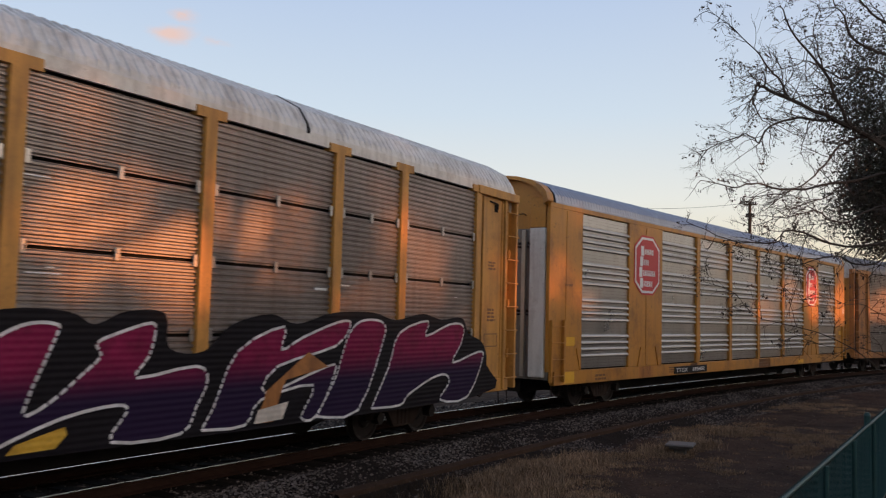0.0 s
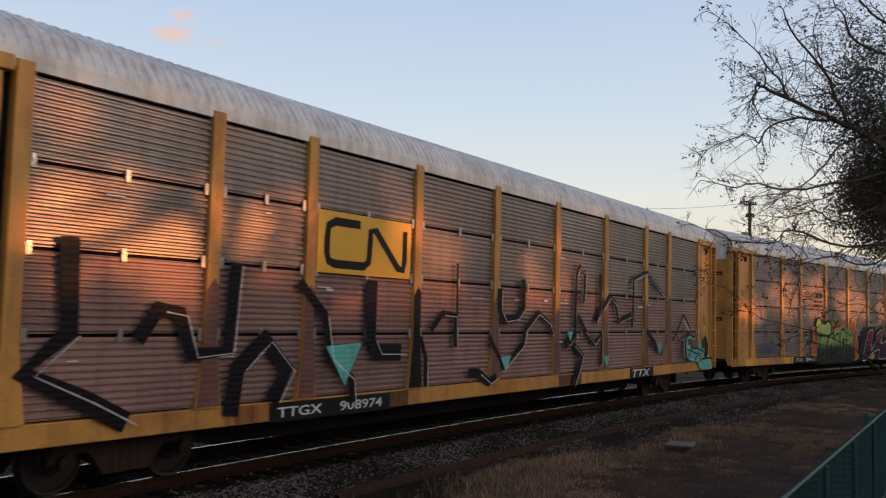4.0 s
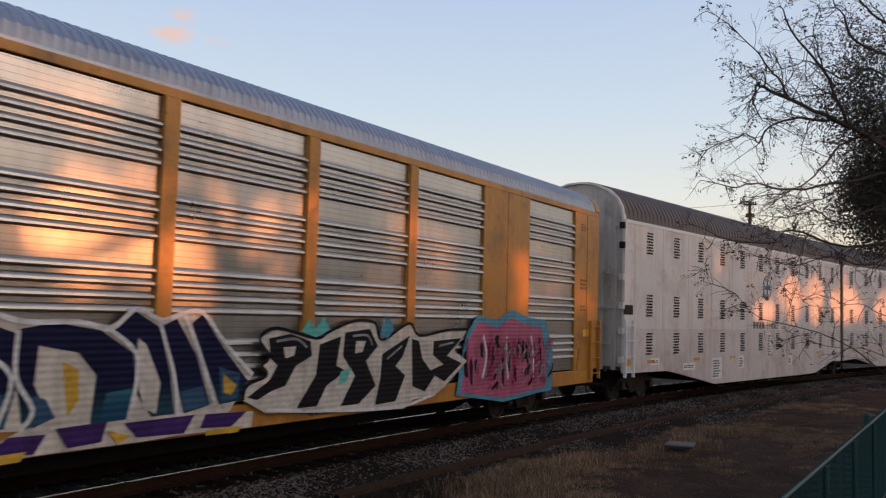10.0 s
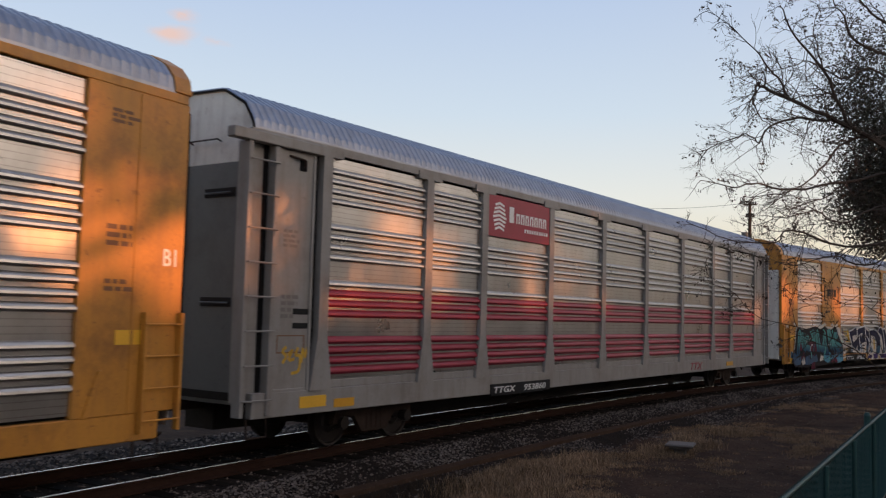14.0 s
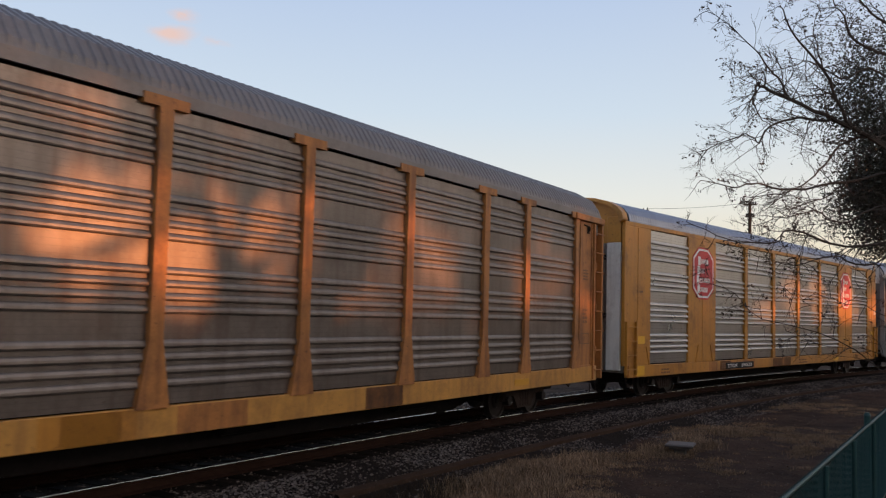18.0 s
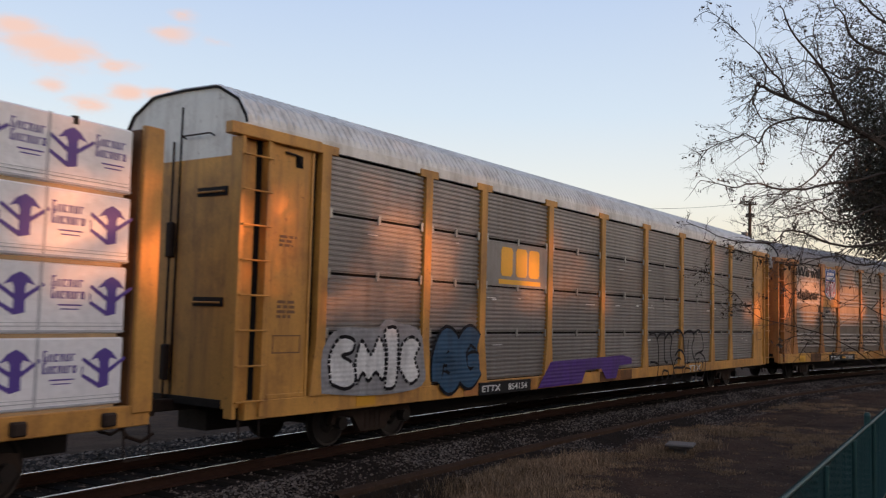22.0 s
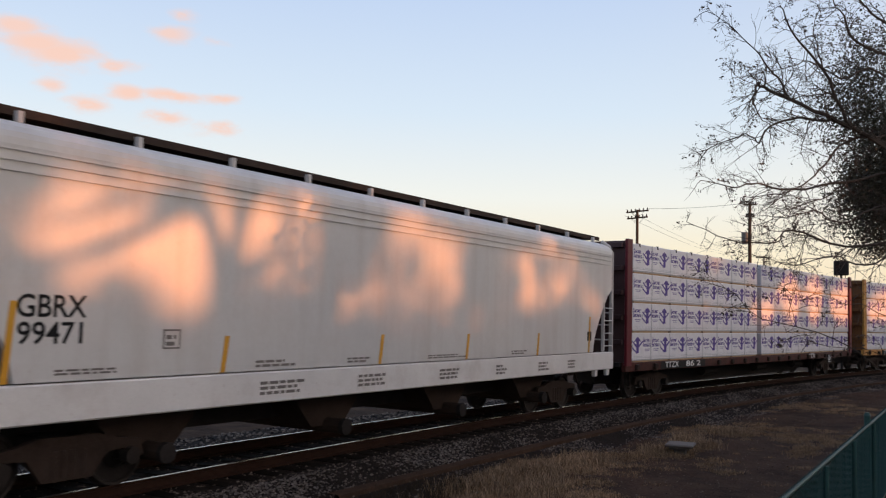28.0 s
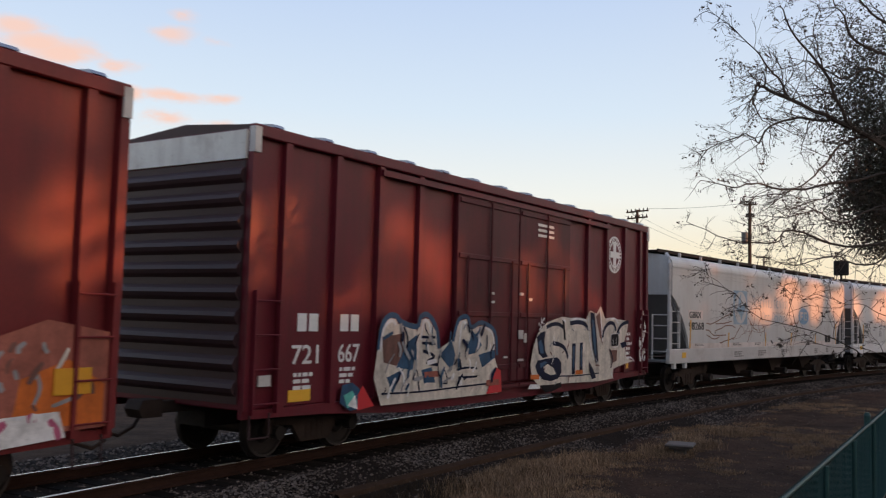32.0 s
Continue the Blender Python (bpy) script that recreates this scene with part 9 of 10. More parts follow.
    if painted:
        piece = sprayed(car, -1.632, "cream and blue spray-painted letters with dark details", [
            ("f_cream", 0, [(-5.04, 1.59), (-4.99, 2.04), (-4.79, 2.24), (-4.53, 2.22), (-4.45, 2.13), (-3.98, 2.15), (-3.86, 1.99), (-3.75, 2.22), (-3.50, 2.23), (-3.24, 1.99), (-3.14, 1.66), (-2.66, 1.85), (-2.49, 2.19), (-2.17, 2.24), (-2.07, 2.04), (-1.58, 2.12), (-1.17, 2.04), (-1.04, 1.78), (-1.04, 1.46), (-0.79, 1.04), (-0.85, 0.72), (-4.89, 0.74), (-5.11, 1.22)]),
            ("f_blue", 0.1, [(-4.99, 1.69), (-4.92, 2.08), (-4.75, 2.26), (-4.53, 2.28), (-4.33, 2.16), (-3.86, 2.09), (-3.75, 2.27), (-3.50, 2.30), (-3.22, 2.04), (-3.14, 1.68)]),
            ("f_blue", 0.09, [(-2.65, 1.80), (-2.47, 2.21), (-2.15, 2.29), (-1.97, 2.08), (-1.59, 2.18), (-1.05, 1.99), (-0.94, 1.51)]),
            ("f_white", 0.06, [(-4.94, 1.65), (-4.87, 2.04), (-4.64, 2.19), (-4.52, 2.11)]),
            ("f_white", 0.06, [(-3.73, 1.85), (-3.66, 2.18), (-3.51, 2.17), (-3.40, 1.95)]),
            ("f_white", 0.06, [(-2.44, 1.55), (-2.35, 2.14), (-2.19, 2.15)]),
            ("f_white", 0.05, [(-1.82, 2.02), (-1.43, 2.07), (-1.12, 1.91), (-1.07, 1.57)]),
            ("f_brown", 0, [(-4.91, 1.91), (-4.25, 1.97), (-4.19, 1.54), (-4.48, 1.40), (-4.85, 1.47)]),
            ("f_blue", 0, [(-4.48, 1.37), (-4.16, 1.81), (-3.85, 1.95), (-3.98, 1.31)]),
            ("f_blue", 0, [(-4.75, 1.21), (-4.25, 1.34), (-4.57, 0.92)]),
            ("f_blue", 0, [(-3.70, 1.30), (-3.37, 1.34), (-3.23, 1.05), (-3.61, 1.07)]),
            ("f_blue", 0, [(-3.13, 1.56), (-2.70, 1.82), (-2.56, 1.55), (-2.68, 1.26)]),
            ("f_blue", 0, [(-1.99, 2.04), (-1.57, 1.73), (-1.76, 1.58), (-2.09, 1.54)]),
            ("f_blue", 0, [(-1.70, 1.53), (-1.05, 1.62), (-1.04, 1.46), (-1.54, 1.27)]),
            ("f_navy", 0.05, [(-3.73, 1.90), (-3.27, 1.89)]),
            ("f_navy", 0.05, [(-3.71, 1.79), (-3.27, 1.77)]),
            ("f_navy", 0.06, [(-3.68, 1.65), (-3.30, 1.54), (-3.54, 1.43), (-3.16, 1.38)]),
            ("f_navy", 0.04, [(-2.50, 1.26), (-2.13, 1.29), (-1.74, 1.26)]),
            ("f_navy", 0.04, [(-2.44, 1.11), (-1.73, 1.10)]),
            ("f_navy", 0.05, [(-4.29, 2.08), (-4.16, 1.86), (-4.23, 1.59)]),
            ("f_navy", 0.04, [(-3.97, 1.13), (-3.86, 1.31), (-3.76, 0.91)]),
            ("f_navy", 0.03, [(-3.11, 1.14), (-2.94, 1.27), (-2.84, 1.03), (-3.06, 1.04)]),
            ("f_navy", 0.03, [(-4.90, 0.94), (-3.68, 0.91), (-2.30, 0.93), (-0.91, 0.94)]),
            ("f_rust", 0, [(-3.62, 1.26), (-3.16, 1.27), (-3.14, 1.16), (-3.60, 1.16)]),
            ("logo_red", 0, [(-1.37, 0.73), (-1.03, 1.26), (-0.80, 1.19), (-0.74, 0.74)]),
            ("f_rust", 0, [(-1.38, 1.01), (-0.87, 1.01), (-0.84, 0.89), (-1.38, 0.89)])])
        scribbled(piece, -4.95, -0.9, 0.85, 2.15, 60, ("f_navy", "f_navy", "f_blue", "f_white", "f_grey"), 61, -1.6525, 0.36, 0.085)
        piece = sprayed(car, -1.632, "cream block letters with white edges and dark strokes", [
            ("f_cream", 0, [(0.97, 0.78), (0.64, 0.96), (0.55, 1.27), (0.70, 1.69), (0.90, 1.95), (1.33, 2.20), (2.12, 2.34), (2.84, 2.30), (3.44, 2.25), (3.72, 2.52), (4.13, 2.44), (4.38, 2.65), (4.67, 2.33), (5.55, 2.31), (6.28, 2.27), (6.20, 2.01), (5.99, 1.69), (6.18, 1.25), (6.72, 1.17), (5.99, 1.10), (5.28, 1.01), (5.22, 0.75), (4.28, 0.72), (2.59, 0.76), (1.64, 0.77)]),
            ("f_navy", 0, [(0.84, 1.87), (1.03, 1.97), (1.27, 2.00), (1.21, 1.76), (1.27, 1.54), (1.40, 1.42), (1.14, 1.39), (0.93, 1.51)]),
            ("f_blue", 0, [(0.91, 1.74), (1.04, 1.81), (1.15, 1.68), (1.20, 1.49), (1.03, 1.50)]),
            ("f_navy", 0, [(0.78, 1.21), (0.90, 1.34), (1.31, 1.37), (1.90, 1.39), (2.11, 1.26), (2.12, 1.02), (1.93, 0.89), (1.56, 0.85), (1.20, 0.90), (0.96, 0.99), (0.87, 1.08)]),
            ("f_cream", 0, [(1.19, 1.18), (1.39, 1.25), (1.69, 1.15), (1.85, 1.00), (1.55, 0.99), (1.26, 1.07)]),
            ("f_blue", 0, [(1.01, 1.27), (1.25, 1.32), (1.39, 1.29), (1.05, 1.16)]),
            ("f_black", 0, [(1.02, 0.78), (1.64, 0.76), (2.10, 0.80), (2.14, 0.70), (1.65, 0.61), (1.29, 0.61)]),
            ("f_navy", 0.09, [(1.30, 2.09), (1.63, 2.16), (1.93, 2.16), (2.18, 2.09)]),
            ("f_navy", 0.1, [(1.64, 1.72), (1.96, 1.69), (2.29, 1.58), (2.47, 1.35)]),
            ("f_black", 0.1, [(2.16, 2.30), (2.23, 2.05), (2.28, 1.79)]),
            ("f_white", 0.06, [(2.12, 2.30), (2.33, 2.22)]),
            ("f_navy", 0.11, [(2.55, 2.19), (3.02, 2.22), (3.40, 2.17), (3.62, 2.04)]),
            ("f_white", 0.06, [(2.55, 2.27), (3.02, 2.30), (3.51, 2.26)]),
            ("f_navy", 0, [(2.68, 1.70), (2.89, 1.70), (2.85, 0.97), (2.68, 0.96)]),
            ("f_blue", 0, [(2.72, 1.64), (2.83, 1.63), (2.81, 1.10), (2.73, 1.11)]),
            ("f_navy", 0, [(3.13, 1.71), (3.29, 1.72), (3.30, 1.01), (3.13, 1.01)]),
            ("f_blue", 0, [(3.17, 1.65), (3.25, 1.65), (3.25, 1.14), (3.18, 1.14)]),
            ("f_navy", 0, [(3.71, 2.48), (3.97, 2.45), (4.13, 1.85), (4.25, 1.23), (4.08, 1.20), (3.87, 1.60), (3.77, 2.05)]),
            ("f_blue", 0, [(3.80, 2.30), (3.94, 2.27), (4.07, 1.73), (4.12, 1.34), (3.99, 1.47)]),
            ("f_white", 0.06, [(3.60, 2.36), (3.69, 1.80), (3.96, 1.28)]),
            ("f_brown", 0, [(4.06, 2.37), (4.34, 2.51), (4.50, 1.98), (4.50, 1.65), (4.32, 1.85)]),
            ("f_white", 0.06, [(4.30, 2.60), (4.41, 2.18), (4.50, 1.72)]),
            ("f_navy", 0, [(3.66, 1.24), (3.93, 1.03), (4.13, 0.82), (3.85, 0.79), (3.72, 0.98)]),
            ("f_navy", 0.1, [(4.49, 1.82), (4.61, 2.06), (4.90, 2.20), (5.22, 2.19), (5.37, 2.01)]),
            ("f_navy", 0.1, [(5.40, 1.80), (5.56, 2.05), (5.87, 2.19), (6.26, 2.25)]),
            ("f_blue", 0.05, [(5.34, 1.77), (5.63, 1.98)]),
            ("f_white", 0.06, [(4.73, 2.30), (5.31, 2.32), (5.53, 2.19)]),
            ("f_navy", 0, [(5.66, 1.68), (6.09, 1.71), (6.15, 1.61), (5.82, 1.53)]),
            ("f_white", 0.05, [(6.14, 1.24), (6.44, 1.27), (6.72, 1.15)]),
            ("f_brown", 0, [(5.00, 1.49), (5.47, 1.50), (5.43, 1.21), (5.14, 1.16)]),
            ("f_navy", 0.05, [(4.94, 1.54), (5.15, 1.29), (5.05, 1.03)]),
            ("f_black", 0, [(5.04, 1.91), (5.53, 1.92), (5.54, 1.61), (5.06, 1.60)]),
            ("f_white", 0.02, [(5.04, 1.91), (5.53, 1.92), (5.54, 1.61), (5.06, 1.60), (5.04, 1.91)]),
            ("f_white", 0.02, [(5.17, 1.81), (5.18, 1.64)]),
            ("f_white", 0.02, [(5.38, 1.81), (5.39, 1.63)]),
            ("f_navy", 0.03, [(1.06, 0.94), (1.93, 0.95), (2.92, 0.92), (4.27, 0.93)]),
            ("f_flame", 0, [(0.52, 1.04), (0.94, 1.03), (0.94, 0.92), (0.53, 0.94)]),
            ("f_flame", 0, [(2.84, 1.05), (3.28, 1.05), (3.28, 0.95), (2.85, 0.95)]),
            ("f_white", 0, [(0.43, 0.73), (0.50, 0.83), (0.97, 0.81), (1.01, 0.71)])])
        scribbled(piece, 0.8, 5.9, 0.75, 2.2, 30, ("f_grey", "f_white", "f_brown"), 62, -1.662, 0.22, 0.04)
        scribbled(piece, 7.19, 7.68, 1.14, 2.62, 34, ("f_white", "f_cream"), 63, -1.6, 0.17, 0.12)
        scribbled(piece, 1.02, 1.24, 2.02, 2.31, 9, ("f_white",), 64, -1.6, 0.16, 0.06)
        for x0, x1, z0, z1 in ((-1.20, -1.06, 2.76, 2.81), (-1.18, -1.04, 2.58, 2.63), (0.07, 0.22, 2.78, 2.84), (0.48, 0.63, 2.67, 2.73), (0.04, 0.24, 1.83, 2.02), (-0.60, -0.44, 1.43, 1.47), (0.03, 0.26, 1.35, 1.40)):
            part("placard", boxed(x0, x1, -1.612, -1.59, z0, z1), M["hopper_white"], car)
        sprayed(car, -1.566, "small blue and red painted blot", [
            ("f_blue", 0, [(-5.85, 1.13), (-5.59, 1.16), (-5.28, 0.97), (-5.16, 0.73), (-5.63, 0.70), (-5.90, 0.85)]),
            ("f_teal", 0, [(-5.81, 0.96), (-5.58, 1.03), (-5.44, 0.82), (-5.70, 0.75)]),
            ("logo_red", 0, [(-5.44, 0.94), (-5.32, 1.10), (-4.99, 0.74), (-5.43, 0.69)]),
            ("f_white", 0, [(-5.70, 0.79), (-5.51, 0.95), (-5.43, 0.71)])])
    else:
        piece = sprayed(car, -1.566, "faded orange spray paint with pale smudges", [
            ("f_rust", 0, [(4.2, 0.95), (4.5, 1.7), (5.2, 2.05), (6.2, 1.9), (7.0, 2.15), (7.9, 2.0), (7.92, 0.9), (6.0, 0.86)]),
            ("f_flame", 0, [(6.6, 0.95), (6.7, 1.5), (7.3, 1.7), (7.8, 1.4), (7.8, 0.95)]),
            ("f_brown", 0, [(5.4, 1.5), (5.5, 1.95), (6.3, 1.9), (6.4, 1.55)]),
            ("f_white", 0, [(4.6, 0.78), (4.7, 1.08), (5.6, 1.16), (6.5, 1.1), (7.2, 1.12), (7.3, 0.82), (6.0, 0.74)])])
        scribbled(piece, 4.6, 7.2, 0.8, 1.12, 30, ("f_white", "f_grey", "f_pink"), 66, -1.572, 0.25, 0.1)
        scribbled(piece, 4.5, 7.7, 1.15, 1.9, 34, ("f_brown", "f_rust", "f_grey", "f_cream"), 67, -1.572, 0.3, 0.07)
        part("placard", boxed(7.1, 7.6, -1.59, -1.58, 1.3, 1.6), M["orange_bar"], car)
    return place(car, rear, front, half, 11.8, 0.1)


# ---- things beside the line ----
def leafy(V, F, p, size, rng, count, squash=0.8):
    """A loose clump of small pointed leaves."""
    for _ in range(count):
        d = Vector((rng.gauss(0, 1), rng.gauss(0, 1), rng.gauss(0, 1) * squash))
        c = p + d * size * 0.45
        a = Vector((rng.uniform(-1, 1), rng.uniform(-1, 1), rng.uniform(-1, 0.4))).normalized()
        b = a.cross(Vector((rng.uniform(-1, 1), rng.uniform(-1, 1), rng.uniform(-1, 1)))).normalized()
        l = rng.uniform(0.035, 0.075) * LEAF[0]
        n = len(V)
        V += [tuple(c), tuple(c + a * l * 0.55 + b * l * 0.32), tuple(c + a * l * 1.3), tuple(c + a * l * 0.55 - b * l * 0.32)]
        F.append((n, n + 1, n + 2, n + 3))


LEAF = [1.0]


def twigs(bm, tips, start, d, length, r, depth, rng, droop=0.0, spread=0.6):
    """A forked limb that thins out to twigs."""
    pts, rad = [Vector(start)], [r]
    n = 5 if depth > 1 else 4
    d = Vector(d).normalized()
    for i in range(n):
        d = (d + Vector((rng.gauss(0, 0.16), rng.gauss(0, 0.16), rng.gauss(0, 0.14) - droop * 0.08))).normalized()
        pts.append(pts[-1] + d * length / n)
        rad.append(r * (1 - 0.42 * (i + 1) / n))
    tube(bm, pts, r, 6 if depth > 1 else 4, rad)
    if depth == 0:
        tips.append(pts[-1])
        return
    k = rng.randint(3, 4)
    for i in range(k):
        at = rng.randint(2, n)
        side = Vector((rng.gauss(0, 1), rng.gauss(0, 1), rng.gauss(0, 0.8))).normalized()
        nd = (d * 0.8 + side * spread).normalized()
        twigs(bm, tips, pts[at], nd, length * rng.uniform(0.5, 0.75), rad[at] * 0.78, depth - 1, rng, droop, spread)


def crown_part(parent, V, F, material, label=""):
    me = bpy.data.meshes.new("foliage")
    me.from_pydata(V, [], F)
    me.materials.append(M[material])
    part("foliage", me, None, parent, label)


def side_tree():
    """The tree over the fence: bare twigs reach out to the line, thick foliage behind them."""
    rng = random.Random(21)
    base = Vector((15.2, -1.6, GROUND))
    t = thing("tree", "half-bare tree with dark limbs and withered leaves beside the fence", "tree")
    up = Vector((15.6, -1.3, 5.4))
    bm = tube(bmesh.new(), [base, Vector((15.3, -1.7, 1.5)), Vector((15.5, -1.5, 3.4)), up, Vector((15.9, -1.2, 7.6))], 0.2, 10, [0.30, 0.24, 0.21, 0.17, 0.10])
    part("trunk", bm, M["bark"], t)
    tips = []
    for pts, r, bushy in reaches():
        bm = bmesh.new()
        line = []
        P = [pts[0], *pts, pts[-1]]
        for i in range(1, len(P) - 2):
            for k in range(4):
                u = k / 4
                q = 0.5 * (2 * P[i] + (P[i + 1] - P[i - 1]) * u + (2 * P[i - 1] - 5 * P[i] + 4 * P[i + 1] - P[i + 2]) * u * u + (3 * P[i] - P[i - 1] - 3 * P[i + 1] + P[i + 2]) * u ** 3)
                line.append(q + Vector((rng.gauss(0, 0.012), rng.gauss(0, 0.012), rng.gauss(0, 0.012))))
        line.append(pts[-1])
        n = len(line) - 1
        r *= 0.68
        rad = [r * (1 - 0.80 * i / n) for i in range(n + 1)]
        tube(bm, line, r, 6, rad)
        for i in range(1, n + 1):
            for _ in range(2 if rng.random() < bushy - 0.15 else (1 if rng.random() < bushy + 0.35 else 0)):
                d = (line[i] - line[i - 1]).normalized()
                side = Vector((rng.gauss(0, 1), rng.gauss(0, 1), rng.gauss(0, 1))).normalized()
                twigs(bm, tips, line[i], d * 0.6 + side * 0.9, rng.uniform(0.2, 0.5) * (1.0 if i < 0.75 * n else 0.6), min(max(rad[i] * 0.45, 0.0048), 0.008), rng.choice((1, 1, 2, 2, 2, 3)), rng, 0.3, 0.75)
        part("limb", bm, M["bark"], t)
    V, F = [], []
    LEAF[0] = 0.62
    for p in tips:
        if rng.random() < 0.16 + 0.5 * (p.x * 0.5 - p.y * 0.866 > 7.6):
            leafy(V, F, p, 0.035, rng, rng.randint(1, 4))
    crown_part(t, V, F, "leaf_brown", "sparse withered leaves")
    V, F = [], []
    for c, r, k in CROWN:
        for _ in range(k):
            d = Vector((rng.gauss(0, 1), rng.gauss(0, 1), rng.gauss(0, 1)))
            d = d.normalized() * (rng.random() ** 0.45) * r
            leafy(V, F, Vector(c) + d, 0.20, rng, 16)
    LEAF[0] = 1.0
    crown_part(t, V, F, "leaf", "dense dull-green foliage")


# the crown's own plane: from its foot, along, away from the line's side, and up
CROWN_FOOT = Vector((11.391, 6.601, 3.279))
CROWN_X, CROWN_Y, CROWN_Z = Vector((0.49955, -0.86589, 0.02629)), Vector((0.86296, 0.50006, 0.0724)).normalized(), Vector((-0.07583, -0.01348, 0.99703))


def in_crown(x, z, away=0.0):
    return CROWN_FOOT + CROWN_X * x + CROWN_Z * z + CROWN_Y * away


def reaches():
    """The limbs, as they reach out from the crown towards the line."""
    def w(*run):
        return [in_crown(a, b, -0.9 * i / len(run)) for i, (a, b) in enumerate(run)]
    yield w((6.77, 2.75), (5.94, 3.01), (5.7, 3.29), (5.39, 3.51)), 0.040, 0.7
    yield w((6.61, 1.42), (5.92, 1.77), (5.17, 2.06), (4.56, 2.3), (4.44, 2.32), (4.34, 2.06), (4.42, 1.77)), 0.055, 0.45
    yield w((5.11, 2.17), (4.85, 2.46), (4.53, 2.75), (4.11, 3.11), (3.66, 3.3)), 0.026, 0.6
    yield w((6.52, 1.5), (5.86, 1.85), (5.42, 2.59), (4.94, 3.03), (4.68, 3.38)), 0.050, 0.65
    yield w((5.78, 1.88), (5.19, 1.9), (4.7, 1.76), (4.51, 1.52), (4.27, 1.62), (3.8, 1.44), (3.48, 1.32)), 0.030, 0.55
    yield w((6.77, 1.17), (5.87, 0.98), (5.0, 0.85), (4.46, 0.93), (4.09, 0.86), (3.57, 0.95)), 0.034, 0.6
    yield w((6.52, 1.67), (5.87, 1.55), (5.48, 1.22), (5.1, 0.89), (4.64, 0.76), (4.12, 0.71)), 0.030, 0.7
    yield w((6.77, 0.17), (5.87, 0.04), (5.0, 0.27), (4.7, 0.09), (4.01, 0.13), (3.37, 0.38)), 0.030, 0.6
    yield w((6.77, 0.01), (6.11, -0.24), (5.54, -0.11), (4.9, -0.23), (4.28, -0.07)), 0.024, 0.6
    yield w((6.77, -2.07), (5.7, -1.3), (4.53, -0.98), (4.11, -0.63), (3.58, -0.31)), 0.013, 0.25
    yield w((6.94, -1.32), (6.42, -0.97), (5.94, -0.8), (5.3, -0.83), (4.83, -0.62)), 0.012, 0.4
    yield w((6.94, -1.82), (6.17, -1.46), (5.5, -1.37), (4.85, -1.17)), 0.010, 0.4
    yield w((5.44, 0.34), (5.19, 0.01), (5.03, -0.47), (4.85, -0.78)), 0.010, 0.4
    yield w((6.77, 2.33), (6.2, 2.63), (5.73, 2.44), (5.26, 2.65), (4.88, 2.56), (4.27, 2.43)), 0.028, 0.7
    yield w((6.77, 0.67), (6.2, 0.58), (5.73, 0.37), (5.26, 0.53), (4.8, 0.44), (4.27, 0.32)), 0.030, 0.75
    yield w((6.77, 3.16), (6.25, 3.35), (5.9, 3.53), (5.64, 3.63)), 0.035, 0.7
    yield w((5.78, 2.29), (5.29, 2.22), (4.85, 2.17), (4.19, 2.4), (3.97, 2.53)), 0.016, 0.6
    yield w((5.94, 0.99), (5.51, 0.74), (4.94, 0.55), (4.54, 0.32)), 0.018, 0.8
    yield w((5.58, 2.66), (5.32, 3.09), (5.28, 3.41)), 0.018, 0.7


CROWN = [(in_crown(6.85, 1.15, 0.5), 0.78, 1100), (in_crown(6.62, 0.95, 0.6), 0.46, 460), (in_crown(6.62, 0.30, 0.4), 0.45, 380), (in_crown(6.84, 1.90, 0.6), 0.55, 460), (in_crown(6.3, 2.25, 0.8), 0.55, 170), (in_crown(6.83, 3.09, 0.8), 0.7, 170), (in_crown(6.47, 2.52, 0.6), 0.5, 150), (in_crown(6.21, 0.62, 0.6), 0.45, 130), (in_crown(6.04, 1.74, 0.6), 0.40, 40), (in_crown(6.3, 3.35, 0.8), 0.5, 30)]


